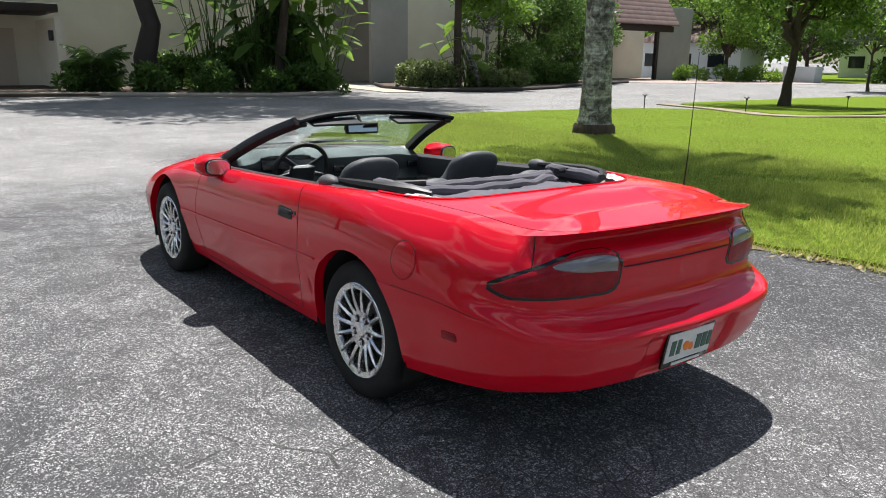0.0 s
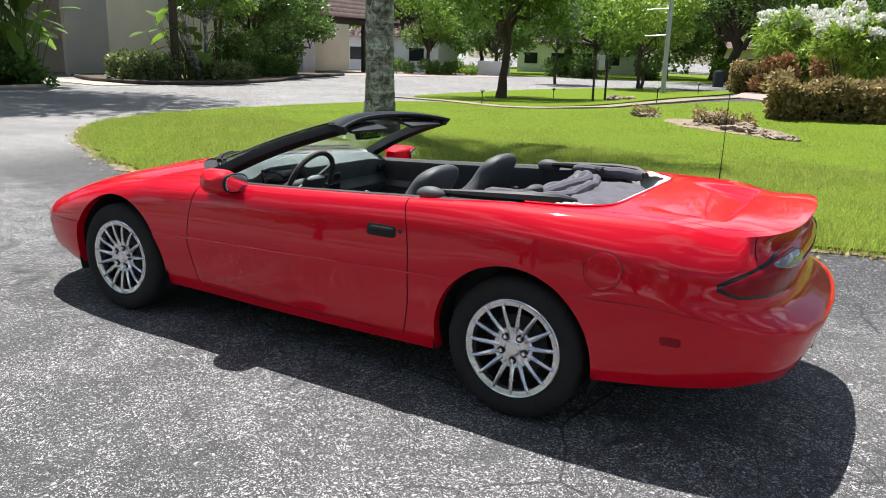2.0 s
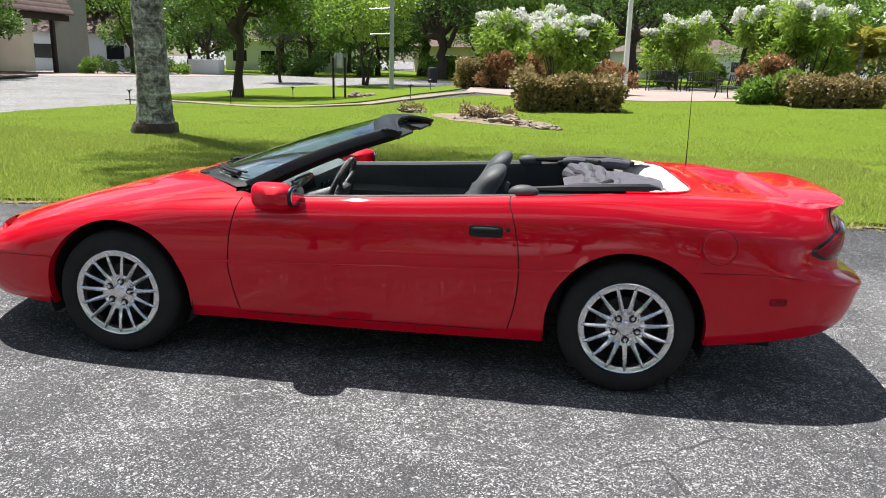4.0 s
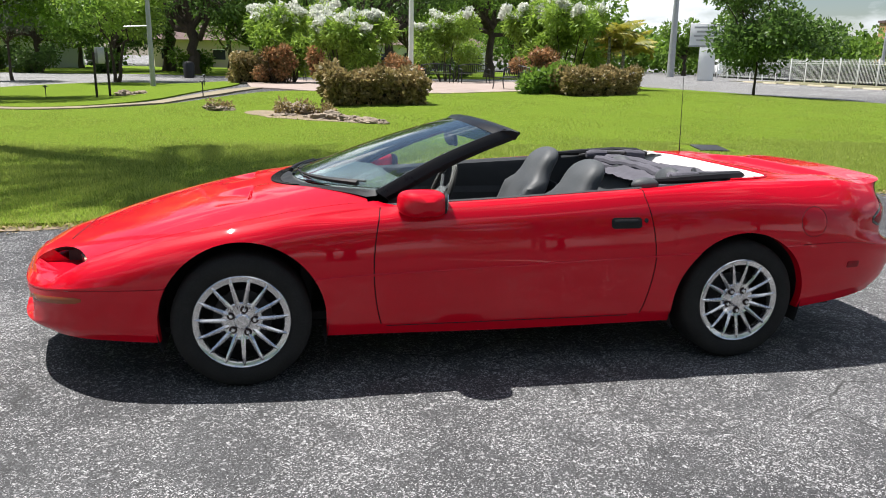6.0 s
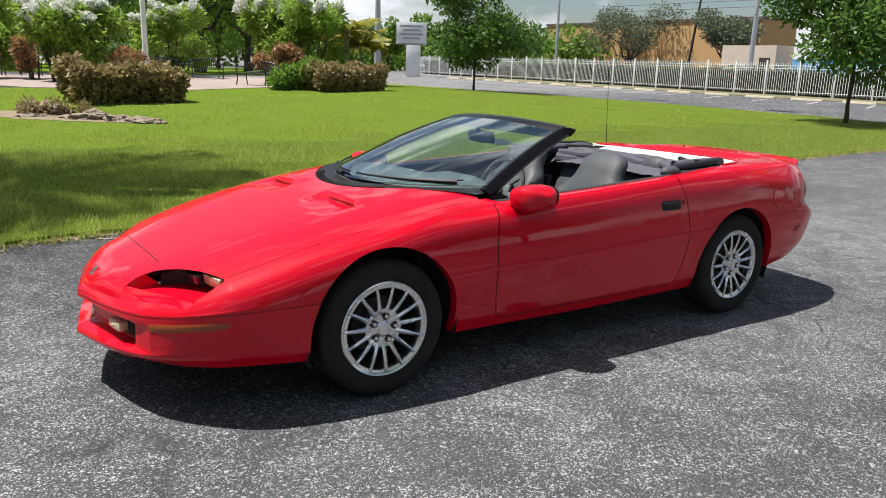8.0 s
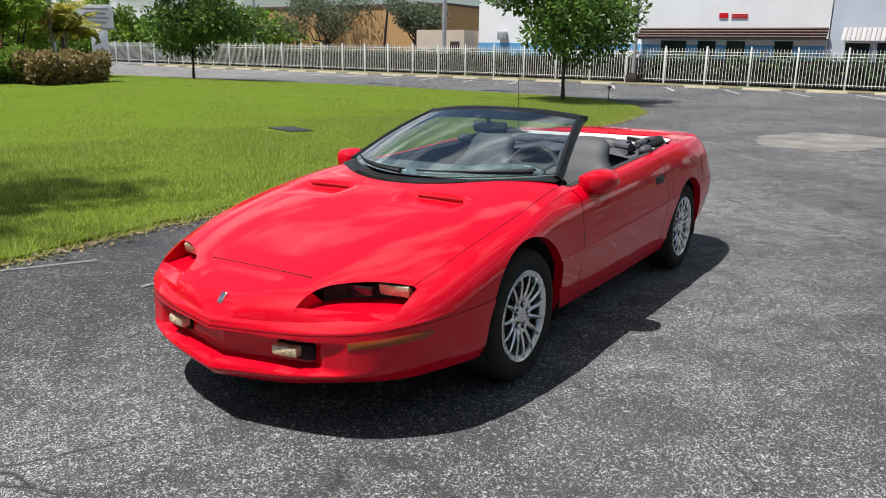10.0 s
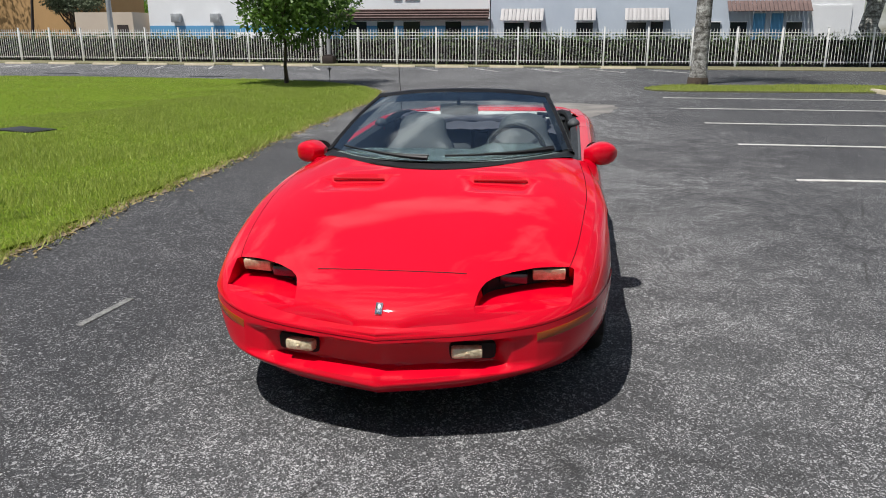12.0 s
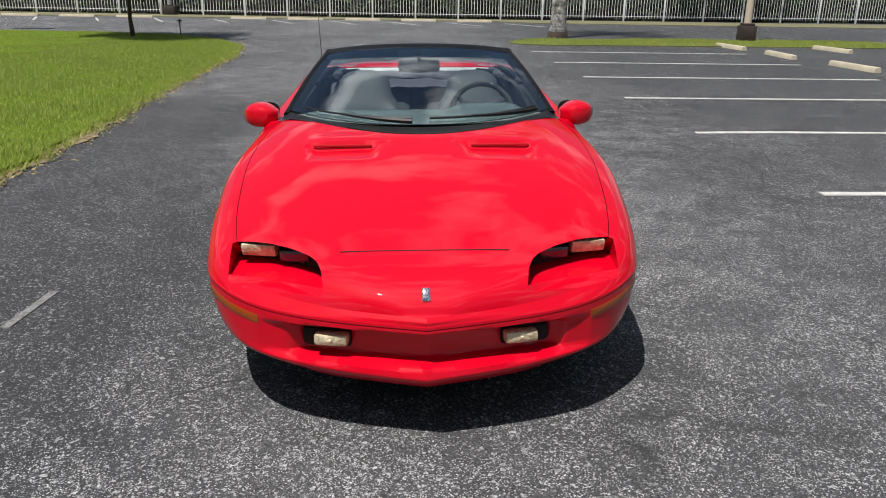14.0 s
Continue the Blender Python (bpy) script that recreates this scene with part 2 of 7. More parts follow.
    amount = m.mix(1.0, pick, m.ramp(worn, (0.05, 0.55), (0.5, 1.0)), "MULTIPLY")
    amount = m.mix(1.0, amount, m.ramp(sep.outputs[2], (0.0, 0.42), (0.8, 1.0)), "MULTIPLY")
    base = m.mix(calc("MULTIPLY", sealed, 0.85), base, (0.022, 0.023, 0.027))
    dimple = m.ramp(sep.outputs[1], (0.0, 0.15), (0.6, 1.05))
    col = m.mix(amount, m.mix(1.0, base, dimple, "MULTIPLY"), stone)
    bend = m.node("Mix")
    bend.data_type = "RGBA"
    wob = m.node("TexNoise", Scale=2.6, Detail=4.0)
    m.link(m.coords(), wob.inputs["Vector"])
    bend.inputs[0].default_value = 0.11
    m.link(m.coords(), bend.inputs[6])
    m.link(wob.outputs["Color"], bend.inputs[7])
    crack = m.ramp(m.cells(1.1, "DISTANCE_TO_EDGE", vector=bend.outputs[2]), (0.0, 1.0), (0.010, 0.0))
    some = m.ramp(m.noise(0.8, 3), (0.47, 0.0), (0.6, 1.0))
    cr = m.mix(1.0, crack, some, "MULTIPLY")
    net = m.ramp(m.cells(7.5, "DISTANCE_TO_EDGE", vector=bend.outputs[2]), (0.0, 0.95), (0.026, 0.0))
    where = m.ramp(m.noise(0.55, 4, 0.6), (0.47, 0.0), (0.60, 1.0))
    cr = m.mix(1.0, cr, m.mix(1.0, net, where, "MULTIPLY"), "LIGHTEN")
    m.color(m.mix(cr, col, (0.012, 0.012, 0.012)))
    h = m.mix(0.5, pick, m.ramp(tiny, (0.3, 0.0), (0.7, 1.0)))
    m.bump(m.mix(cr, h, (0, 0, 0)), 0.75, 0.004)
    return m.m


PAINT = red_paint()
BLACK = varied("black_plastic", (0.006, 0.006, 0.007), (0.013, 0.013, 0.014), 0.5, 9, 240, 0.15, 0.001, Specular_IOR_Level=0.3)
GLOSS = Mat("gloss_black", (0.008, 0.008, 0.009), 0.12).m
PILLAR = varied("satin_black_paint", (0.005, 0.005, 0.006), (0.010, 0.010, 0.011), 0.34, 7, 120, 0.05, 0.0005, Specular_IOR_Level=0.22)
SHADE = Mat("shade_band_glass", (0.10, 0.13, 0.16), 0.0, Transmission_Weight=1.0, IOR=1.45).m
GAP = Mat("gap_black", (0.012, 0.002, 0.003), 0.8).m
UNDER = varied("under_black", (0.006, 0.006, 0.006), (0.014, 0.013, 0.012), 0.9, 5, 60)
TYRE = varied("tyre_rubber", (0.012, 0.012, 0.012), (0.028, 0.028, 0.027), 0.85, 8, 160, 0.3, 0.001, Specular_IOR_Level=0.2)
ALLOY = varied("cast_alloy", (0.62, 0.62, 0.63), (0.78, 0.78, 0.79), 0.20, 10, 300, 0.06, 0.0005, Metallic=0.95)
CHROME = Mat("chrome", (0.75, 0.75, 0.76), 0.08, 1.0).m
LEATHER = varied("grey_leather", (0.045, 0.049, 0.053), (0.080, 0.085, 0.090), 0.55, 6, 190, 0.35, 0.003, Specular_IOR_Level=0.3)
VINYL = varied("dark_vinyl", (0.014, 0.016, 0.018), (0.030, 0.033, 0.037), 0.62, 5, 260, 0.25, 0.0015, Specular_IOR_Level=0.2)
DASH = varied("dash_vinyl", (0.024, 0.031, 0.032), (0.048, 0.058, 0.060), 0.85, 5, 260, 0.25, 0.0015, Specular_IOR_Level=0.04)
CLOTH = varied("folded_cloth", (0.042, 0.040, 0.052), (0.100, 0.096, 0.118), 0.85, 9, 420, 0.4, 0.002)
LINING = varied("white_lining", (0.42, 0.41, 0.39), (0.62, 0.61, 0.59), 0.75, 7, 300, 0.2, 0.001)
REDLENS = varied("red_lens", (0.17, 0.001, 0.006), (0.30, 0.002, 0.010), 0.18, 30, 160, 0.3, 0.002, Specular_IOR_Level=0.25)
SMOKE = Mat("smoked_lens", (0.15, 0.145, 0.15), 0.1, Coat_Weight=1.0, Coat_Roughness=0.03).m
AMBER = Mat("amber_lens", (0.27, 0.050, 0.003), 0.25, Coat_Weight=0.3, Coat_Roughness=0.05).m
LAMP = varied("lamp_reflector", (0.30, 0.215, 0.11), (0.86, 0.74, 0.52), 0.22, 22, 70, 0.5, 0.01, Metallic=0.12, Coat_Weight=0.6)
SEAM = Mat("red_seam", (0.40, 0.003, 0.010), 0.5).m
DARKLAMP = Mat("dark_lamp", (0.05, 0.045, 0.06), 0.15, 0.3, Coat_Weight=1.0).m
PLATE = varied("plate_white", (0.62, 0.64, 0.62), (0.78, 0.79, 0.77), 0.35, 20, 90, 0.05, 0.0005)
PLATEGREEN = Mat("plate_green", (0.03, 0.10, 0.07), 0.4).m
ORANGE = Mat("plate_orange", (0.85, 0.22, 0.02), 0.4).m
MIRROR = Mat("mirror_glass", (0.5, 0.52, 0.53), 0.02, 1.0).m
GLASS = Mat("tinted_glass", (0.74, 0.85, 0.86), 0.0, Transmission_Weight=1.0, IOR=1.62).m
ASPHALT = asphalt("lot_asphalt", (0.030, 0.030, 0.033), (0.082, 0.083, 0.086), (0.56, 0.56, 0.565), (0.145, 0.142, 0.14), (0.235, 0.23, 0.225))
SCUFF = varied("scuffed_paint", (0.02, 0.02, 0.02), (0.30, 0.30, 0.29), 0.9, 60, 150, 0.3, 0.002)
LINE = varied("line_paint", (0.30, 0.29, 0.27), (0.66, 0.65, 0.61), 0.8, 6, 80, 0.3, 0.002)
YELLOW = varied("stop_paint", (0.36, 0.31, 0.21), (0.56, 0.50, 0.38), 0.85, 4, 60, 0.4, 0.004)
TRAIL = varied("sandy_path", (0.16, 0.135, 0.085), (0.27, 0.225, 0.155), 0.95, 1.2, 40, 0.4, 0.004)
CONCRETE = varied("pale_concrete", (0.28, 0.24, 0.19), (0.42, 0.37, 0.31), 0.9, 1.5, 60, 0.4, 0.004)
PINKPAVE = varied("pink_pavers", (0.235, 0.18, 0.155), (0.34, 0.275, 0.245), 0.9, 1.5, 40, 0.4, 0.004)
SOIL = varied("mulch_soil", (0.035, 0.022, 0.014), (0.12, 0.085, 0.055), 0.95, 2.5, 40, 0.8, 0.02)
STUCCO = varied("cream_stucco", (0.70, 0.64, 0.52), (0.84, 0.78, 0.65), 0.92, 0.6, 70, 0.5, 0.006)
GREYWALL = varied("grey_and_shaded_stucco", (0.36, 0.35, 0.33), (0.46, 0.45, 0.43), 0.92, 0.8, 70, 0.5, 0.006)
BROWN = varied("brown_shingle", (0.08, 0.05, 0.045), (0.17, 0.115, 0.105), 0.9, 2, 30, 0.6, 0.01)
DARKWOOD = varied("dark_timber", (0.018, 0.012, 0.010), (0.05, 0.035, 0.03), 0.75, 3, 40, 0.4, 0.004)
WHITEWALL = varied("white_wall", (0.70, 0.71, 0.72), (0.80, 0.81, 0.82), 0.9, 0.4, 40, 0.2, 0.004)
BLUEWALL = varied("pale_blue_wall", (0.44, 0.50, 0.58), (0.54, 0.60, 0.67), 0.9, 0.4, 40, 0.2, 0.004)
BLUE = Mat("blue_paint", (0.10, 0.32, 0.55), 0.6).m
OCHRE = varied("ochre_wall", (0.40, 0.24, 0.10), (0.50, 0.31, 0.14), 0.92, 0.4, 40, 0.3, 0.004)
BEIGE = varied("beige_wall", (0.48, 0.40, 0.32), (0.56, 0.48, 0.39), 0.92, 0.4, 40, 0.3, 0.004)
PANE = Mat("dark_pane", (0.02, 0.025, 0.03), 0.06).m
AWNA = varied("awning_grey", (0.26, 0.25, 0.25), (0.32, 0.31, 0.31), 0.6, 3, 60)
AWNB = varied("awning_pale", (0.30, 0.29, 0.29), (0.37, 0.36, 0.36), 0.6, 3, 60)
VERGE = varied("patchy_verge", (0.075, 0.085, 0.03), (0.23, 0.20, 0.12), 0.95, 1.6, 30, 0.9, 0.03)
STRIP = varied("rough_strip", (0.075, 0.10, 0.025), (0.20, 0.18, 0.085), 0.95, 1.2, 30, 0.9, 0.03)
FENCE = varied("white_fence_paint", (0.74, 0.74, 0.73), (0.86, 0.86, 0.85), 0.5, 3, 60, 0.1, 0.002)
STEEL = varied("galvanised_steel", (0.34, 0.35, 0.36), (0.48, 0.49, 0.50), 0.5, 3, 50, 0.1, 0.002, Metallic=0.5)
IRON = varied("black_iron", (0.010, 0.010, 0.011), (0.022, 0.022, 0.024), 0.5, 6, 90, 0.2, 0.002)
BARK = varied("brown_bark", (0.028, 0.020, 0.014), (0.095, 0.070, 0.050), 0.95, 4, 26, 1.0, 0.02, stretch=(1, 1, 0.25))


def palm_bark():
    m = Mat("grey_palm_bark", (0.3, 0.3, 0.28), 0.95)
    lichen, rings_, fine = m.noise(4.5, 5, 0.7, 0.6), m.noise(3.0, 4, 0.6, stretch=(0.5, 0.5, 3.6)), m.noise(26, 4, 0.65)
    c = m.ramp(lichen, (0.40, (0.13, 0.12, 0.105)), (0.50, (0.34, 0.33, 0.305)), (0.62, (0.66, 0.66, 0.63)))
    c = m.mix(0.75, c, m.ramp(rings_, (0.38, 0.30), (0.58, 1.0)), "MULTIPLY")
    m.color(m.mix(0.7, c, m.ramp(fine, (0.34, 0.30), (0.6, 1.0)), "MULTIPLY"))
    m.bump(m.mix(0.5, fine, rings_), 1.0, 0.03)
    return m.m


PALMBARK = palm_bark()
ROCK = varied("field_stone", (0.10, 0.078, 0.058), (0.36, 0.29, 0.22), 0.95, 5, 24, 1.0, 0.04)
LEAF = leafy("green_leaf", (0.036, 0.082, 0.013), (0.185, 0.305, 0.044), 0.45, 0.45)
LEAFDARK = leafy("dark_leaf", (0.026, 0.060, 0.014), (0.145, 0.245, 0.054), 0.40, 0.40)
LEAFDEEP = leafy("deep_leaf", (0.024, 0.048, 0.018), (0.125, 0.185, 0.068), 0.4, 0.25)
LEAFGREY = leafy("grey_leaf", (0.04, 0.056, 0.030), (0.17, 0.205, 0.125), 0.6)
LEAFLIME = leafy("lime_leaf", (0.075, 0.145, 0.020), (0.30, 0.43, 0.065), 0.45, 0.42)
LEAFPALE = leafy("pale_leaf", (0.06, 0.085, 0.03), (0.27, 0.33, 0.13), 0.45, 0.3)
LEAFGOLD = leafy("golden_frond", (0.10, 0.13, 0.015), (0.38, 0.34, 0.05), 0.45, 0.4)
CROTON = leafy("croton_leaf", (0.045, 0.060, 0.022), (0.50, 0.26, 0.125), 0.4)
SAND = varied("sandy_patch", (0.07, 0.069, 0.068), (0.25, 0.235, 0.215), 0.95, 1.6, 40, 0.4, 0.004)
GRIT = varied("dry_grit", (0.135, 0.10, 0.065), (0.31, 0.245, 0.165), 0.95, 3, 50, 0.9, 0.02)
HEDGE = leafy("copper_hedge_leaf", (0.085, 0.080, 0.028), (0.40, 0.30, 0.135), 0.5)
FLOWER = leafy("white_blossom", (0.55, 0.57, 0.48), (0.80, 0.81, 0.74), 0.6)
BLADE = leafy("grass_blade", (0.150, 0.210, 0.032), (0.415, 0.475, 0.108), 0.6, 0.36)


def lawn_mat():
    m = Mat("lawn", (0.1, 0.2, 0.02), 0.95, Specular_IOR_Level=0.08)
    big, mid, fine = m.noise(0.28, 4), m.noise(3.2, 5, 0.65), m.noise(55, 3)
    c = m.ramp(big, (0.3, (0.095, 0.165, 0.011)), (0.7, (0.158, 0.232, 0.020)))
    c = m.mix(0.4, c, m.ramp(mid, (0.3, (0.075, 0.132, 0.009)), (0.72, (0.19, 0.258, 0.024))))
    tuft = m.noise(14, 4, 0.7)
    c = m.mix(0.5, c, m.ramp(tuft, (0.32, (0.042, 0.086, 0.006)), (0.66, (0.185, 0.262, 0.022))))
    m.color(m.mix(0.55, c, m.ramp(fine, (0.3, (0.036, 0.074, 0.006)), (0.7, (0.19, 0.268, 0.024)))))
    m.bump(fine, 1.0, 0.03)
    return m.m


LAWN = lawn_mat()


# ---- the car: its nose points to -x, its middle plane is y = 0 of its own ----
car = thing("convertible_car", pose(0, 0.035, -0.0192, -0.93, 0.358, 0.8), "red two-door convertible car with the roof folded down, parked on asphalt", "car")

# plan outline at the bumpers and the widest line, from the nose round to the tail
OUT_X = [-2.432, -2.392, -2.345, -2.275, -2.15, -1.98, -1.63, -1.28, -0.85, 0, 0.8, 1.28, 1.62, 1.95, 2.2, 2.35, 2.425, 2.462, 2.474]
OUT_Y = [0, 0.20, 0.388, 0.566, 0.728, 0.833, 0.902, 0.922, 0.912, 0.918, 0.92, 0.925, 0.917, 0.892, 0.822, 0.705, 0.54, 0.27, 0]
OUT_A = np.concatenate([[0], np.cumsum(np.hypot(np.diff(OUT_X), np.diff(OUT_Y)))])
out_x, out_y = curve(OUT_A, OUT_X), curve(OUT_A, OUT_Y)
LEN = OUT_A[-1]
_a = np.linspace(0, LEN, 2400)
_x, _y = out_x(_a), out_y(_a)


def arc_at_x(x):
    return float(np.interp(x, _x, _a))


def arc_at_y(y, rear):
    half = _a > LEN / 2
    return float(np.interp(-y, -_y[half], _a[half])) if rear else float(np.interp(y, _y[~half][:900], _a[~half][:900]))


def sill(arc, *zd):
    """One upright profile: pairs of height and of how far it stands out from the outline."""
    return arc, np.array(zd, float).reshape(8, 2)


PROFILES = [
    sill(0.0, .212, -.02, .248, .014, .288, .006, .43, -.002, .438, -.004, .446, -.008, .457, -.008, .47, -.02),
    sill(arc_at_y(0.30, False), .222, -.025, .262, .012, .300, .005, .437, -.004, .446, -.006, .454, -.010, .465, -.018, .480, -.030),
    sill(arc_at_y(0.60, False), .240, -.05, .280, .000, .318, .000, .452, -.004, .462, -.007, .474, -.016, .489, -.030, .507, -.050),
    sill(arc_at_x(-1.98), .235, -.07, .30, -.03, .40, -.005, .487, .002, .51, -.002, .54, -.014, .575, -.038, .60, -.072),
    sill(arc_at_x(-1.63), .235, -.05, .30, -.02, .42, -.003, .50, .002, .56, -.003, .62, -.018, .67, -.048, .70, -.085),
    sill(arc_at_x(-1.28), .235, -.06, .30, -.028, .42, -.005, .515, .002, .60, 0, .68, -.014, .738, -.042, .768, -.08),
    sill(arc_at_x(-0.85), .225, -.075, .30, -.045, .44, -.014, .53, .001, .64, -.006, .735, -.024, .798, -.050, .831, -.080),
    sill(arc_at_x(-0.50), .22, -.08, .30, -.048, .45, -.016, .545, .001, .66, -.007, .765, -.027, .829, -.056, .852, -.083),
    sill(arc_at_x(0.0), .215, -.08, .30, -.048, .46, -.016, .56, .001, .68, -.008, .786, -.029, .852, -.058, .876, -.085),
    sill(arc_at_x(0.80), .22, -.08, .30, -.046, .48, -.014, .59, .001, .70, -.007, .818, -.028, .895, -.060, .922, -.090),
    sill(arc_at_x(1.28), .235, -.05, .32, -.02, .50, -.003, .61, .001, .72, -.002, .845, -.026, .922, -.068, .95, -.11),
    sill(arc_at_x(1.85), .285, -.06, .37, -.03, .54, -.003, .63, .001, .70, -.006, .82, -.035, .915, -.09, .950, -.13),
    sill(arc_at_x(2.17), .315, -.075, .385, -.035, .50, -.006, .598, .001, .662, -.040, .76, -.050, .855, -.090, .918, -.140),
    sill(arc_at_x(2.33), .338, -.075, .40, -.035, .495, -.008, .578, .001, .645, -.088, .79, -.086, .880, -.150, .934, -.118),
    sill(arc_at_y(0.52, True), .342, -.07, .41, -.035, .49, -.010, .567, .001, .640, -.116, .830, -.112, .892, -.200, .944, -.122),
    sill(LEN, .340, -.07, .41, -.035, .49, -.010, .562, .001, .638, -.126, .832, -.120, .893, -.215, .948, -.128),
]
P_ARC = [p[0] for p in PROFILES]
P_Z = [curve(P_ARC, [p[1][k, 0] for p in PROFILES]) for k in range(8)]
P_D = [curve(P_ARC, [p[1][k, 1] for p in PROFILES]) for k in range(8)]


@functools.lru_cache(maxsize=None)
def profile_at(arc):
    e = 0.004
    if arc < e or arc > LEN - e:
        n = (-1.0, 0.0) if arc < e else (1.0, 0.0)
    else:
        tx, ty = float(out_x(arc + e) - out_x(arc - e)), float(out_y(arc + e) - out_y(arc - e))
        n = (-ty / math.hypot(tx, ty), tx / math.hypot(tx, ty))
    return [float(f(arc)) for f in P_Z], [float(f(arc)) for f in P_D], n, (float(out_x(arc)), float(out_y(arc)))


def side_point(arc, k):
    """A point of the flank: arc along the outline, k from 0 at the bottom edge to 7 at the shoulder."""
    zs, ds, (nx, ny), (ox, oy) = profile_at(float(arc))
    i = int(min(max(math.floor(k), 0), 6))
    s = k - i
    g = lambda q, j: q[j] if 0 <= j <= 7 else (2 * q[0] - q[1] if j < 0 else 2 * q[7] - q[6])
    cr = lambda q: 0.5 * (2 * g(q, i) + (g(q, i + 1) - g(q, i - 1)) * s + (2 * g(q, i - 1) - 5 * g(q, i) + 4 * g(q, i + 1) - g(q, i + 2)) * s * s
                          + (3 * g(q, i) - g(q, i - 1) - 3 * g(q, i + 1) + g(q, i + 2)) * s ** 3)
    z, d = cr(zs), cr(ds)
    if k <= 3.0001:
        d += 0.005 * max(0.0, min(1.0, (1.95 - abs(ox)) / 0.25))
    return Vector((ox + nx * d, max(oy + ny * d, 0.0), z))


def side_at(arc, z):
    """The point of the flank at a height."""
    lo, hi = 0.0, 7.0
    for _ in range(24):
        mid = (lo + hi) / 2
        if side_point(arc, mid).z < z:
            lo = mid
        else:
            hi = mid
    return side_point(arc, lo)


ARCHES = ((-1.275, 0.328, 0.382), (1.272, 0.325, 0.376))
FRONT_SHUT, REAR_SHUT = -0.625, 0.715
cols = list(np.arange(0, 1.0, 0.0125)) + list(np.arange(1.0, LEN - 1.2, 0.025)) + list(np.arange(LEN - 1.2, LEN, 0.016)) + [LEN]
arch_of = {}
for xc, zc, r in ARCHES:
    a0, a1 = arc_at_x(xc - r - 0.004), arc_at_x(xc + r + 0.004)
    cols = [c for c in cols if c < a0 - 0.006 or c > a1 + 0.006] + [arc_at_x(xc - r - 0.0008), arc_at_x(xc + r + 0.0008)]
    for q in range(57):
        th = -math.pi / 2 + math.pi * q / 56
        c = arc_at_x(xc + (r - 1e-4) * math.sin(th))
        arch_of[c] = zc + r * math.cos(th)
        cols.append(c)
SLIT = {}
for x in (FRONT_SHUT, REAR_SHUT):
    c = arc_at_x(x)
    cols = [q for q in cols if abs(q - c) > 0.012] + [c - 0.0028, c + 0.0028]
    SLIT[c] = x
cols = sorted(cols)
rows = [*np.linspace(0, 2, 11), *np.linspace(2, 3, 19)[1:], 3.05, *np.linspace(3.05, 7, 27)[1:]]
TOPS = [1.0, 0.99, 0.975, 0.96, 0.944, 0.9405, 0.915, 0.896, 0.888, 0.85, 0.81, 0.775, 0.74, 0.70, 0.66, 0.62, 0.58, 0.54, 0.50, 0.46, 0.42, 0.38, 0.33, 0.28, 0.22, 0.15, 0.08, 0.0]
crown = curve([-2.44, -2.40, -2.38, -2.34, -2.25, -2.15, -2.0, -1.7, -1.35, -1.1, -0.8, -0.66, -0.56, 0, 0.8, 1.08, 1.2, 1.45, 1.75, 2.0, 2.2, 2.36, 2.42],
              [0.46, 0.47, 0.50, 0.54, 0.585, 0.615, 0.664, 0.754, 0.838, 0.886, 0.932, 0.944, 0.850, 0.872, 0.918, 0.938, 0.956, 0.957, 0.954, 0.952, 0.951, 0.949, 0.947])


def hood_rear(y):
    return -1.15 + 0.50 * (min(abs(y), 0.76) / 0.755) ** 2.2


def well_rear(y):
    return 1.14 + 0.45 * math.sqrt(max(0.0, 1 - (min(abs(y), 0.755) / 0.755) ** 8))


def top_z(x, y, ty, tz):
    t = min(abs(y) / max(ty, 1e-6), 1.0)
    zc = float(crown(x))
    z = zc - (zc - tz) * t ** 4.2
    # hollow of the boot lid ahead of the spoiler
    z -= 0.040 * float(smooth(1.66, 1.98, x) * smooth(2.065, 2.015, x)) * float(smooth(0.54, 0.45, abs(y)))
    # two bonnet vents: a ramp down to a steep step
    inside = float(smooth(0.205, 0.225, abs(y)) * smooth(0.53, 0.51, abs(y)))
    z -= 0.030 * inside * float(np.clip((x + 1.44) / 0.185, 0, 1)) * float(x < -1.252)
    z += 0.006 * inside * float(smooth(-1.252, -1.245, x) * smooth(-1.08, -1.2, x))
    return z


def panel_tag(x, z, k, arc):
    if k < 3.0 and (x < -1.6 or x > 1.6):
        return 1 if x < 0 else 2
    if FRONT_SHUT < x < REAR_SHUT and z > 0.272:
        return 3
    return 4 if x <= FRONT_SHUT else 5 if x >= REAR_SHUT else 6


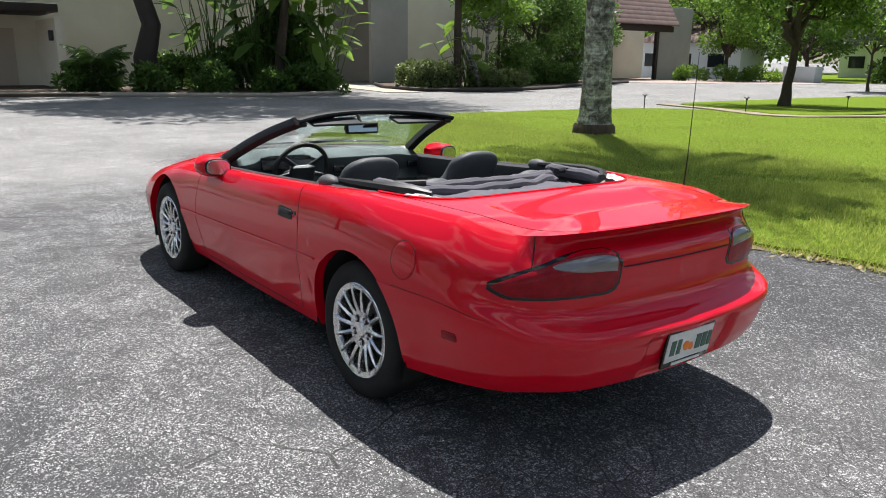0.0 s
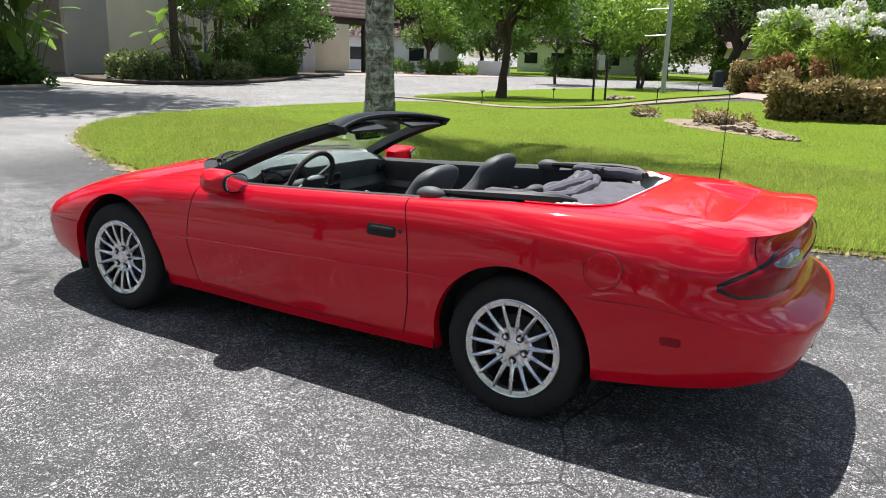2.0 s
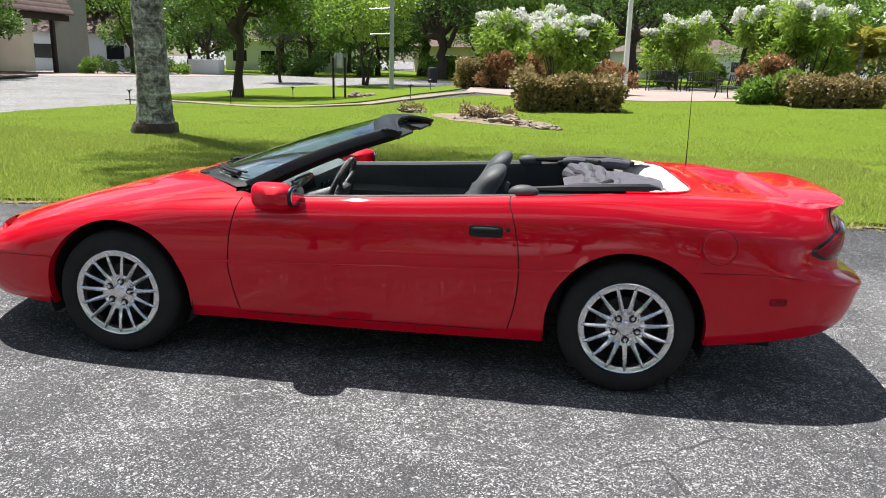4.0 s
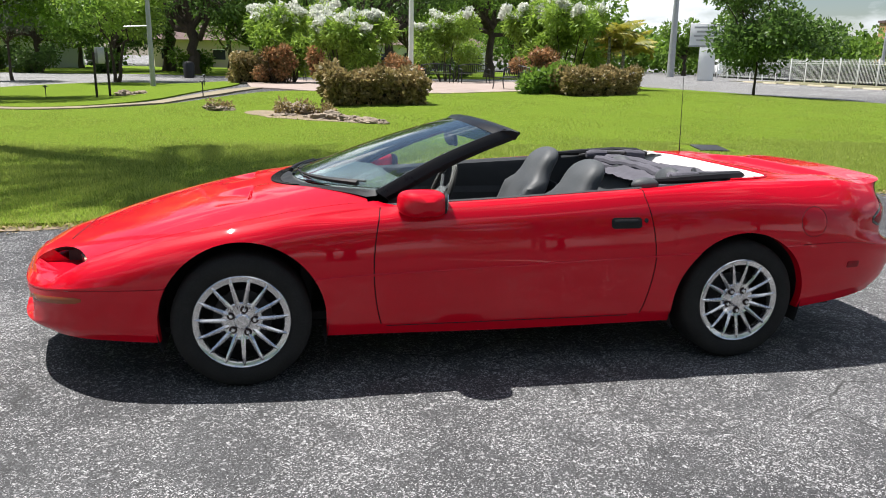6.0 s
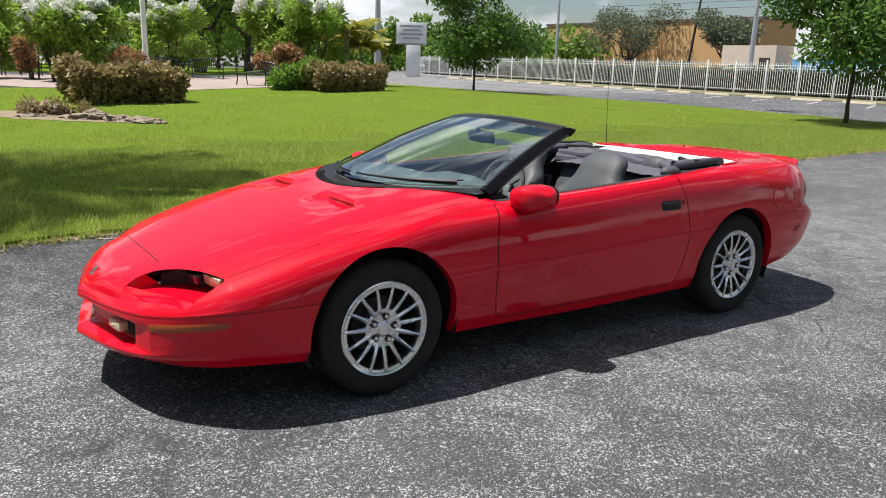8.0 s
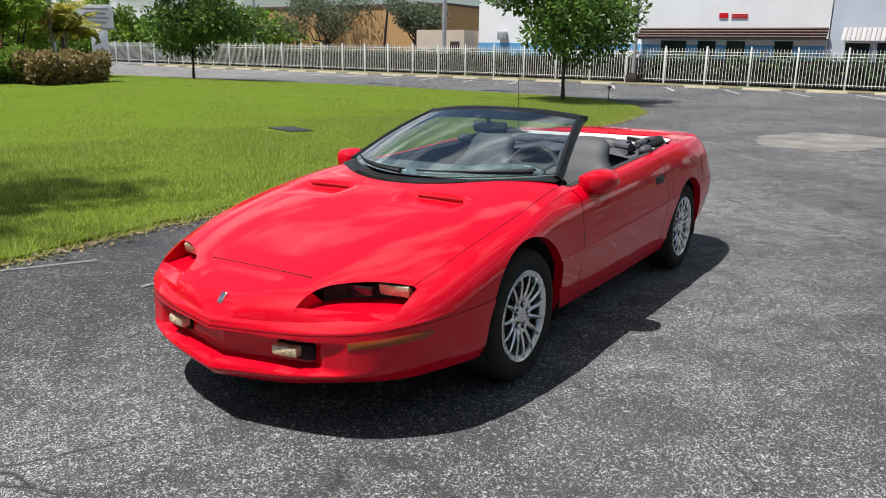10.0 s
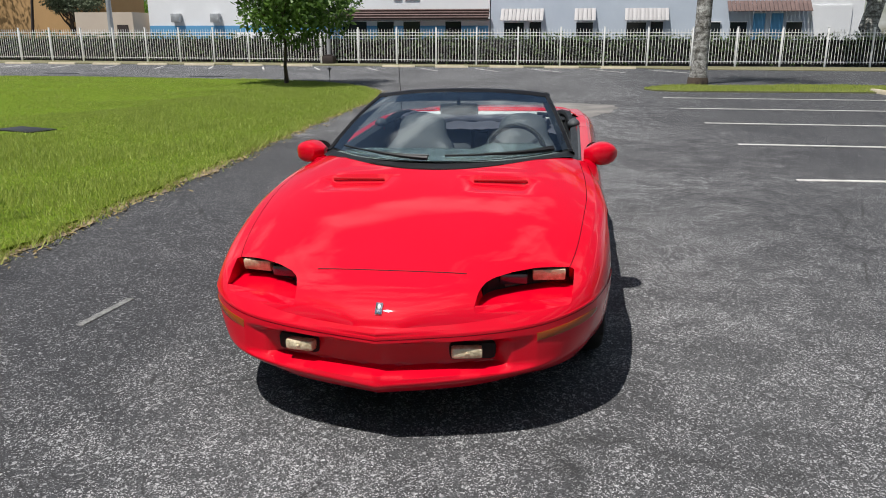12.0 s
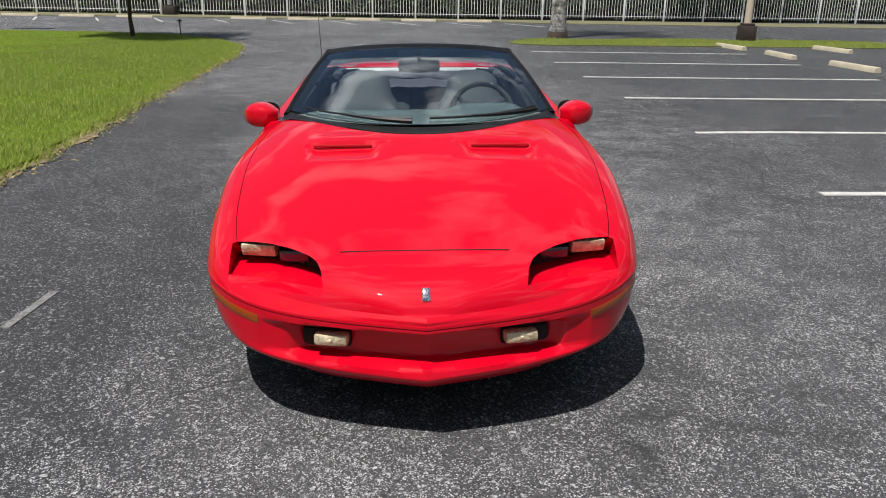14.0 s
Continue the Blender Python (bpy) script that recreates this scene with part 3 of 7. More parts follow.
top_edge = []
grid = []
for c in cols:
    col = []
    k0 = 0.0
    if c in arch_of:
        lo, hi = 0.0, 7.0
        for _ in range(24):
            mid = (lo + hi) / 2
            lo, hi = (mid, hi) if side_point(c, mid).z < arch_of[c] else (lo, mid)
        k0 = lo
    first = side_point(c, k0)
    n = Vector((0, -1, 0)) if abs(first.x) < 2.0 else Vector((-first.x, -first.y * 2, 0)).normalized()
    ret = first + n * 0.05
    ret.y = max(ret.y, 0)
    col.append(ret)
    for k in rows:
        p = side_point(c, max(k, k0))
        # the shut lines of the door bow outwards at half height
        if abs(p.x) < 0.9:
            bow = 1 - ((p.z - 0.56) / 0.30) ** 2
            w = max(0.0, 1 - abs(p.x - FRONT_SHUT) / 0.28) * -0.045 + max(0.0, 1 - abs(p.x - REAR_SHUT) / 0.28) * 0.05
            if -0.84 < p.x and p.x < 0.86 and k0 == 0:
                p.x += w * max(bow, -0.2)
        # hollow of the fender running up to the mirror
        if -1.12 < p.x < -0.5 and p.z > 0.70:
            hz = 0.80 + 0.10 * (p.x + 1.05)
            p.y -= 0.024 * float(smooth(-1.10, -0.66, p.x) * smooth(-0.50, -0.60, p.x)) * math.exp(-((p.z - hz) / 0.026) ** 2)
        # air intake in the nose
        if c < 0.62:
            deep = float(smooth(0.284, 0.306, p.z) * smooth(0.420, 0.400, p.z) * (0.2 * smooth(0.66, 0.52, c) + 0.8 * smooth(0.53, 0.435, c)))
            p.x += 0.075 * deep
            p.y *= 1 - 0.03 * deep
        # number plate recess in the tail
        if c > LEN - 0.36:
            deep = float(smooth(0.345, 0.36, p.z) * smooth(0.545, 0.53, p.z) * smooth(0.30, 0.27, LEN - c))
            p.x -= 0.022 * deep
        col.append(p)
    T = col[-1]
    top_edge.append(T)
    for t in TOPS[1:]:
        x, y = T.x, T.y * t
        if -0.665 < T.x < 1.14:
            y = max(y, 0.755)
        elif T.x <= -0.665:
            x = min(x, hood_rear(y))
        elif T.x < 1.75:
            x = max(x, well_rear(y))
        col.append(Vector((x, y, top_z(x, y, T.y, T.z))))
    grid.append(col)
NR = 1 + len(rows)
bm = bmesh.new()
tag = bm.faces.layers.int.new("tag")
vv = [[bm.verts.new(p) for p in col] for col in grid]
for i in range(len(grid) - 1):
    slit = any(abs((cols[i] + cols[i + 1]) / 2 - c) < 1e-4 for c in SLIT)
    for j in range(len(grid[0]) - 1):
        xa, xb = top_edge[i].x, top_edge[i + 1].x
        if j >= NR - 1 and (xa < 1.14 <= xb or xa <= -0.665 < xb) and grid[i if xa <= -0.665 else i + 1][j + 1].y < 0.752:
            continue
        q = (vv[i][j], vv[i + 1][j], vv[i + 1][j + 1], vv[i][j + 1])
        mid = sum((w.co for w in q), Vector()) / 4
        face = bm.faces.new(q)
        if j < NR - 1:
            k = rows[max(j - 1, 0)]
            tg = panel_tag(mid.x, mid.z, k, cols[i])
            if slit and mid.z > 0.272:
                tg = 9
            elif abs(k - 3.0) < 1e-6 and (mid.x < -1.6 or mid.x > 1.6) and mid.x < 2.1:
                tg = 10
        else:
            t0, t1 = TOPS[j - NR + 1], TOPS[j - NR + 2]
            x = mid.x
            if x < -0.6:
                tg = 4 if t0 <= 1.0 and t1 >= 0.944 else 7
                if t0 == 0.944 and x < -0.74:
                    tg = 9
                if x < -2.13:
                    tg = 1
            elif x < 1.05:
                tg = 9 if slit else 3 if FRONT_SHUT < x < REAR_SHUT else (4 if x < 0 else 5)
            else:
                tg = 9 if (t0 == 0.896 and x > 1.3) else 8 if t1 < 0.896 and x > 1.3 else 5
                if x > 2.3:
                    tg = 8 if t1 < 0.896 else 5
        face[tag] = tg
bmesh.ops.remove_doubles(bm, verts=bm.verts[:], dist=2e-5)
bmesh.ops.delete(bm, geom=[f for f in bm.faces if f.calc_area() < 4e-8], context="FACES")


def cut_prism(bm, poly, test):
    """Cuts an upright prism of convex plan out of the faces that pass the test."""
    for i, p in enumerate(poly):
        q = poly[(i + 1) % len(poly)]
        n = Vector((q[1] - p[1], p[0] - q[0], 0)).normalized()
        faces = [f for f in bm.faces if test(f.calc_center_median())]
        geom = list({e for f in faces for e in f.edges} | {v for f in faces for v in f.verts}) + faces
        bmesh.ops.bisect_plane(bm, geom=geom, plane_co=(*p, 0), plane_no=n, dist=1e-6)
    mid = Vector((sum(p[0] for p in poly) / len(poly), sum(p[1] for p in poly) / len(poly), 0))

    def inside(c):
        for i, p in enumerate(poly):
            q = poly[(i + 1) % len(poly)]
            cross = lambda w: (q[0] - p[0]) * (w.y - p[1]) - (q[1] - p[1]) * (w.x - p[0])
            if cross(c) * cross(mid) < 0:
                return False
        return True
    bmesh.ops.delete(bm, geom=[f for f in bm.faces if test(f.calc_center_median()) and inside(f.calc_center_median())], context="FACES")


POCKET = [(-2.305, 0.356), (-2.278, 0.43), (-2.230, 0.55), (-2.180, 0.65), (-2.128, 0.726), (-2.045, 0.733), (-1.962, 0.736), (-2.028, 0.59), (-2.085, 0.49), (-2.136, 0.42), (-2.172, 0.39), (-2.225, 0.370)]
for _ in range(1):
    POCKET = [(p[0] + (q[0] - p[0]) * w, p[1] + (q[1] - p[1]) * w) for p, q in zip(POCKET, POCKET[1:] + POCKET[:1]) for w in (0.12, 0.88)]
cut_prism(bm, POCKET, lambda c: -2.34 < c.x < -1.93 and 0.33 < c.y < 0.76 and c.z > 0.49)
rim_edges = [e for e in bm.edges if len(e.link_faces) == 1 and all(-2.34 < v.co.x < -1.93 and 0.33 < v.co.y < 0.78 and v.co.z > 0.47 for v in e.verts)]
link = {}
for e in rim_edges:
    for a, b in ((e.verts[0], e.verts[1]), (e.verts[1], e.verts[0])):
        link.setdefault(a, []).append(b)
walk_on = [min(link, key=lambda v: v.co.x)]
while True:
    ahead = [v for v in link[walk_on[-1]] if v not in walk_on]
    if not ahead:
        break
    walk_on.append(ahead[0])
POCKET_RIM = [v.co.copy() for v in walk_on]
half = bm.copy()
twin = bmesh.ops.duplicate(bm, geom=bm.verts[:] + bm.edges[:] + bm.faces[:])["geom"]
for g in twin:
    if isinstance(g, bmesh.types.BMVert):
        g.co.y = -g.co.y
bmesh.ops.reverse_faces(bm, faces=[g for g in twin if isinstance(g, bmesh.types.BMFace)])
bmesh.ops.remove_doubles(bm, verts=[v for v in bm.verts if abs(v.co.y) < 1e-4], dist=1e-4)
bmesh.ops.recalc_face_normals(bm, faces=bm.faces[:])
bm.normal_update()
bm.verts.index_update()


def panel(name, wanted, mat, label="", side=0, sink=0.0):
    s, index = Shape(), {}
    for f in bm.faces:
        if f[tag] != wanted or (side and f.calc_center_median().y * side < 0):
            continue
        q = []
        for v in f.verts:
            if v not in index:
                index[v] = len(s.v)
                s.v.append(tuple(v.co - v.normal * sink))
            q.append(index[v])
        s.f.append(tuple(q))
    if wanted < 9:
        return part(name, s, mat, car, label, angle=38, normals=False)
    # every gap by itself
    root = list(range(len(s.v)))

    def top(i):
        while root[i] != i:
            root[i] = root[root[i]]
            i = root[i]
        return i
    for f in s.f:
        for i in f[1:]:
            root[top(i)] = top(f[0])
    for r in sorted({top(f[0]) for f in s.f}):
        own = [f for f in s.f if top(f[0]) == r]
        ids = sorted({i for f in own for i in f})
        at = {i: k for k, i in enumerate(ids)}
        part(name, Shape().add([s.v[i] for i in ids], [tuple(at[i] for i in f) for f in own]), mat, car, label, angle=38, normals=False)


front_bumper = panel("front_bumper", 1, PAINT, "red nose and bumper skin with a wide air intake")
panel("rear_bumper", 2, PAINT, "red rear bumper skin")
doors = [panel("door", 3, PAINT, "long red door, shut", s) for s in (-1, 1)]
for s in (-1, 1):
    panel("front_fender", 4, PAINT, "", s)
for s in (-1, 1):
    panel("rear_quarter_panel", 5, PAINT, "", s)
for s in (-1, 1):
    panel("rocker_panel", 6, PAINT, "", s)
hood = panel("hood", 7, PAINT, "low red bonnet with two slot vents")
decklid = panel("boot_lid", 8, PAINT, "red boot lid rising to a spoiler lip")
for s in (-1, 1):
    panel("panel_gap", 9, GAP, "dark gap between body panels", s, 0.004)
    panel("bumper_seam", 10, SEAM, "", s, 0.003)
bm.free()
half.free()


def patch(arcs, heights, off=0.004, nu=20, nv=8, side=-1, skirt=0.012, rear=None):
    """A lens or badge that follows the flank: arcs (a0, a1), heights u -> (low, high)."""
    s, top = Shape(), []
    for i in range(nu + 1):
        u = i / nu
        a = arcs[0] + (arcs[1] - arcs[0]) * u
        lo, hi = heights(u)
        e = 0.01
        p0, p1 = side_at(max(a - e, 0), (lo + hi) / 2), side_at(min(a + e, LEN), (lo + hi) / 2)
        n = Vector((-(p1 - p0).y, (p1 - p0).x, 0)).normalized()
        row = []
        for j in range(nv + 1):
            p = side_at(a, lo + (hi - lo) * j / nv)
            edge = 1 - max(abs(2 * j / nv - 1), abs(2 * u - 1)) ** 8
            row.append((p + n * off * (0.5 + 0.5 * edge), p - n * skirt))
        top.append(row)
    sgn = -1 if side < 0 else 1
    fl = lambda p: (p.x, p.y * sgn, p.z)
    v = [fl(r[0]) for row in top for r in row]
    w = nv + 1
    f = [(i * w + j, (i + 1) * w + j, (i + 1) * w + j + 1, i * w + j + 1) for i in range(nu) for j in range(nv)]
    s.add(v, f)
    ring = [(i, 0) for i in range(nu + 1)] + [(nu, j) for j in range(1, nv + 1)] + [(i, nv) for i in range(nu - 1, -1, -1)] + [(0, j) for j in range(nv - 1, 0, -1)]
    for a, b in zip(ring, ring[1:] + ring[:1]):
        o = len(s.v)
        s.v += [fl(top[a[0]][a[1]][0]), fl(top[b[0]][b[1]][0]), fl(top[b[0]][b[1]][1]), fl(top[a[0]][a[1]][1])]
        s.f.append((o, o + 1, o + 2, o + 3))
    return s


def oval(lo, hi, power=2.6):
    def h(u):
        k = (1 - abs(2 * u - 1) ** power) ** (1 / power)
        m = (lo + hi) / 2
        return m - (hi - lo) / 2 * k - 1e-4, m + (hi - lo) / 2 * k + 1e-4
    return h


def slot_rect(lo, hi, r=0.12):
    def h(u):
        e = min(u, 1 - u) / r
        k = 1.0 if e >= 1 else math.sqrt(max(0, 1 - (1 - e) ** 2)) * 0.35 + 0.65
        m = (lo + hi) / 2
        return m - (hi - lo) / 2 * k, m + (hi - lo) / 2 * k
    return h


# tail lamps: a long almond, pointed towards the flank
T0, T1 = arc_at_x(2.105) + 0.012, arc_at_y(0.375, True) - 0.010


def almond(lo_k=0.0, hi_k=1.0, grow=0.0):
    def h(u):
        end = math.sqrt(max(0.0, 1 - (max(0.0, u - 0.86) / 0.14) ** 2.2))
        mid = 0.734 + 0.040 * u
        up = (0.734 + 0.124 * math.sin(min(u / 0.80, 1) * math.pi / 2) ** 0.85 - mid) * (0.45 + 0.55 * end) + grow
        dn = (mid - 0.732 + 0.027 * math.sin(min(u / 0.16, 1) * math.pi / 2)) * (0.45 + 0.55 * end) + grow
        lo, hi = mid - dn, mid + up
        return lo + (hi - lo) * lo_k - 1e-4, lo + (hi - lo) * hi_k + 1e-4
    return h



for s in (-1, 1):
    lamp = part("tail_lamp", patch((T0 - 0.014, T1 + 0.014), almond(grow=0.012), 0.003, 40, 6, s), GLOSS, car, "almond-shaped tail lamp with a black surround")
    part("red_lens", patch((T0, T1), almond(0, 1), 0.007, 40, 8, s), REDLENS, lamp)
    span = T1 - T0
    part("clear_lens", patch((T0 + span * 0.42, T1 - 0.014), lambda u: almond(0.54 + 0.34 * (1 - u) ** 3, 0.95)(0.42 + 0.55 * u), 0.010, 24, 6, s), SMOKE, lamp, "smoky clear upper lens")
    part("side_marker", patch((arc_at_x(1.915), arc_at_x(1.995)), slot_rect(0.485, 0.522), 0.004, 10, 3, s), REDLENS, car, "small dark red side marker lamp")
    part("turn_signal", patch((arc_at_y(0.60, False), arc_at_x(-1.985)), lambda u: tuple(0.410 + 0.034 * u + e * 0.0155 * (1 - 0.6 * max(0, (u - 0.82) / 0.18) ** 2) for e in (-1, 1)), 0.004, 20, 4, s), AMBER, car, "slim amber turn signal lens")
fuel = patch((arc_at_x(1.592), arc_at_x(1.742)), oval(0.673, 0.823, 2.0), 0.0025, 30, 10, -1, 0.004)
part("fuel_flap", fuel, PAINT, car, "round red fuel filler flap")
ring = [side_at(arc_at_x(1.667 + 0.079 * math.cos(a)), 0.748 + 0.079 * math.sin(a)) for a in np.linspace(0, 2 * math.pi, 41)]
part("flap_gap", Shape().tube([(p.x, -p.y - 0.0002, p.z) for p in ring], 0.0013, 5), GAP, car)
for s in (-1, 1):
    d = doors[0] if s < 0 else doors[1]
    hd = part("door_handle", patch((arc_at_x(0.520), arc_at_x(0.682)), slot_rect(0.735, 0.789), 0.003, 16, 5, s), BLACK, d, "black flush door handle in a red recess")
    part("grip", patch((arc_at_x(0.535), arc_at_x(0.668)), slot_rect(0.755, 0.781), 0.010, 12, 4, s), BLACK, hd)
    part("lock", patch((arc_at_x(0.694), arc_at_x(0.716)), oval(0.762, 0.784, 2.0), 0.004, 10, 4, s), GLOSS, d, "small round key lock")
    low_gap = [side_at(arc_at_x(x), 0.268) for x in np.linspace(FRONT_SHUT + 0.02, REAR_SHUT - 0.06, 40)]
    part("door_gap", Shape().tube([(p.x, s * (p.y - 0.0004), p.z) for p in low_gap], 0.0026, 5), GAP, d)
    # inlaid line along the door
    strip = [side_at(arc_at_x(x), z) for x, z in zip(np.linspace(-0.87, 0.95, 50), np.linspace(0.532, 0.596, 50))]
    part("side_crease", Shape().tube([(p.x, s * (p.y + 0.0012), p.z) for p in strip], 0.0058, 6), PAINT, d)

# headlamp pockets
for s in (-1, 1):
    bound = [(p.x, p.y) for p in POCKET_RIM]
    rim_z = [p.z for p in POCKET_RIM]

    def skin_z(x, y):
        ex = np.array([(t.x, t.y, t.z) for t in top_edge])
        i = int(np.argmin(np.abs(ex[:, 0] - x)))
        return top_z(x, y, ex[i, 1], ex[i, 2])
    top_ring = [(p.x, s * p.y, p.z) for p in POCKET_RIM]
    # how far behind the front edge of the opening
    chord = lambda x, y: ((x + 2.316) * 0.364 - (y - 0.358) * 0.179) / 0.4056
    floor_z = lambda x, y: 0.520 - 0.010 * float(smooth(0.0, 0.06, chord(x, y))) + 0.10 * max(chord(x, y), 0.0)
    # the rear edge of the opening overhangs its back wall, whose shade is painted black
    back = [0.080 * float(smooth(0.05, 0.10, chord(x, y))) for x, y in bound]
    lip = [float(smooth(0.06, 0.015, chord(x, y))) for x, y in bound]
    low_ring = [(x + b, s * y, min(floor_z(x + b, y), z - 0.002) * (1 - e) + (z - 0.0008) * e) for (x, y), z, b, e in zip(bound, rim_z, back, lip)]
    # a thin lip runs back over the lamps before the wall goes down
    mid_ring = [(x + b, s * y, z - 0.009) if y < 0.69 else tuple((a + c) / 2 for a, c in zip(t, l)) for (x, y), z, b, t, l in zip(bound, rim_z, back, top_ring, low_ring)]
    sh, dark_wall, wall_at, wall_v, wall_f = Shape(), Shape(), {}, [], []
    for i in range(len(bound)):
        k = (i + 1) % len(bound)
        if back[i] + back[k] > 0.02 and bound[i][0] > -2.21 and bound[i][1] < 0.705:
            for j in (i, k):
                if j not in wall_at:
                    wall_at[j] = len(wall_v)
                    wall_v += [top_ring[j], mid_ring[j], low_ring[j]]
            a, b = wall_at[i], wall_at[k]
            wall_f += [(a, b, b + 1, a + 1), (a + 1, b + 1, b + 2, a + 2)]
        else:
            sh.add([top_ring[i], top_ring[k], low_ring[k], low_ring[i]], [(0, 1, 2, 3)])
    dark_wall.add(wall_v, wall_f)
    n = len(low_ring)
    c = (-2.13, s * 0.56, floor_z(-2.13, 0.56) - 0.004)
    sh.add(low_ring + [c], [(i, (i + 1) % n, n) for i in range(n)])
    pocket = part("headlamp_pocket", sh, PAINT, car, "recessed red headlamp pocket")
    part("shaded_pocket_wall", dark_wall, BLACK, pocket, "back wall of the headlamp pocket, coloured black for its shade")
    for (y0, y1), mat, nm in (((0.562, 0.700), LAMP, "headlamp"), ((0.430, 0.546), DARKLAMP, "inner_lamp")):
        xb = -1.972 if nm == "headlamp" else -2.022
        part(nm, Shape().box((0.05, y1 - y0, 0.048), pose(xb, s * (y0 + y1) / 2, 0.586 if nm == "headlamp" else 0.578, 0, -10, s * -10), 0.008), mat, pocket, "rectangular sealed-beam headlamp")
        if nm == "headlamp":
            part("lens_face", Shape().box((0.004, y1 - y0 - 0.012, 0.036), pose(xb - 0.0245, s * (y0 + y1) / 2, 0.589, 0, -10, s * -10), 0.003), LAMP, pocket)
    wall = ((-1.905, 0.722), (-1.922, 0.63), (-1.958, 0.545), (-2.03, 0.455))
    # black backing: the darkness deep in the red hollow, as colour
    part("lamp_backing", Shape().loft([[(x, s * y, skin_z(x, y) - 0.012), (x - 0.006, s * y, floor_z(x, y) + 0.004), (x + 0.01, s * y, floor_z(x, y) + 0.004), (x + 0.008, s * y, skin_z(x, y) - 0.012)] for x, y in wall], True, True), GLOSS, pocket)
    fog = part("fog_lamp", Shape().box((0.05, 0.122, 0.045), pose(-2.320, s * 0.333, 0.362, 0, 0, s * -10), 0.012), LAMP, front_bumper, "rectangular fog lamp inside the air intake")
    part("bulb", Shape().ball((0.004, 0.009, 0.007), pose(-2.346, s * 0.337, 0.362)), LAMP, fog)
    # black box that draws the dark shadow round the fog lamp
    part("fog_shadow_box", Shape().box((0.05, 0.185, 0.076), pose(-2.277, s * 0.350, 0.355, 0, 0, s * -12), 0.022), UNDER, front_bumper)
part("emblem", Shape().box((0.010, 0.030, 0.052), pose(-2.352, 0.0, 0.533, 0, 42, 0), 0.004), CHROME, front_bumper, "small upright chrome badge")
for s in (-1, 1):
    part("vent_slot", Shape().box((0.006, 0.27, 0.010), pose(-1.2525, s * 0.367, 0.844), 0.002), SEAM, hood)
hoodline = [(-2.133, y, top_z(-2.133, y, 0.72, 0.53) + 0.0006) for y in np.linspace(-0.31, 0.31, 40)]
part("hood_gap", Shape().tube(hoodline, 0.0024, 5), GAP, car)

# number plate
plate = part("number_plate", Shape().box((0.012, 0.318, 0.165), pose(2.432, -0.012, 0.442, 0, 9, 0), 0.004), GLOSS, car, "white number plate in a black frame with unreadable bars")
part("plate_face", Shape().box((0.004, 0.300, 0.128), pose(2.4405, -0.012, 0.450, 0, 9, 0), 0.001), PLATE, plate)
for y, w in ((-0.118, 0.030), (-0.078, 0.024), (0.052, 0.034), (0.092, 0.030), (0.128, 0.024)):
    part("plate_bar", Shape().box((0.003, w, 0.066), pose(2.4432, y - 0.007, 0.448, 0, 9, 0)), PLATEGREEN, plate)
part("plate_motif", Shape().ball((0.003, 0.022, 0.024), pose(2.4430, -0.037, 0.447), 12).ball((0.003, 0.018, 0.018), pose(2.4420, -0.005, 0.437), 12), ORANGE, plate)
part("frame_bar", Shape().box((0.003, 0.19, 0.012), pose(2.4295, -0.012, 0.373, 0, 9, 0)), PLATE, plate)

# spoiler brake-lamp line and seam across the tail
seam = [side_at(a, 0.797) for a in np.linspace(arc_at_y(0.36, True), LEN, 40)]
seam = [(p.x + 0.001, p.y, p.z) for p in seam]
part("tail_seam", Shape().tube(seam + [(x, -y, z) for x, y, z in seam[::-1]], 0.003, 5), GAP, car)

# joint where the spoiler ends meet the quarter panels
for s in (-1, 1):
    joint = [side_point(arc_at_x(2.262), k) for k in np.linspace(5.25, 7.0, 14)]
    part("spoiler_joint", Shape().tube([(p.x + 0.0006, s * (p.y + 0.0006), p.z) for p in joint], 0.0026, 5), GAP, decklid)

# underside and wheel wells
under = Shape()
under.box((3.9, 1.35, 0.03), pose(0.05, 0, 0.235))
under.box((0.50, 1.0, 0.05), pose(-2.0, 0, 0.25)).box((0.6, 1.1, 0.05), pose(2.02, 0, 0.41))
under.tube([(1.85, 0.35, 0.36), (2.30, 0.35, 0.38)], 0.045, 12)
part("underbody", under, UNDER, car, "black underside")
for xc, zc, r in ARCHES:
    for s in (-1, 1):
        well = Shape()
        rr = r + 0.012
        arc_ring = [(xc + rr * math.cos(a), zc + rr * math.sin(a)) for a in np.linspace(math.radians(-20), math.radians(200), 30)]
        well.loft([[(x, s * 0.88, z) for x, z in arc_ring], [(x, s * 0.56, z) for x, z in arc_ring]], False)
        o = len(well.v)
        well.v += [(x, s * 0.56, z) for x, z in arc_ring]
        well.f.append(tuple(range(o, o + len(arc_ring))))
        part("wheel_well", well, UNDER, car, "", normals=False)

# wheels: outer face towards -y
tyre_prof = [(0.215, 0.10), (0.235, 0.112), (0.275, 0.117), (0.305, 0.108), (0.318, 0.092), (0.3235, 0.075), (0.3245, 0.0), (0.3235, -0.075), (0.318, -0.092), (0.305, -0.108), (0.275, -0.117), (0.240, -0.113), (0.226, -0.103), (0.222, -0.095)]
tread = Shape().lathe(tyre_prof, 72)
rim = Shape().lathe([(0.222, -0.096), (0.226, -0.106), (0.221, -0.110), (0.212, -0.105), (0.196, -0.102), (0.192, -0.095), (0.192, -0.060)], 64)
# barrel in black: the shade behind the spokes is in its colour
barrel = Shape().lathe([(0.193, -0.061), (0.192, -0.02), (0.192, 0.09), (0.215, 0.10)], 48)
SPOKES = 15
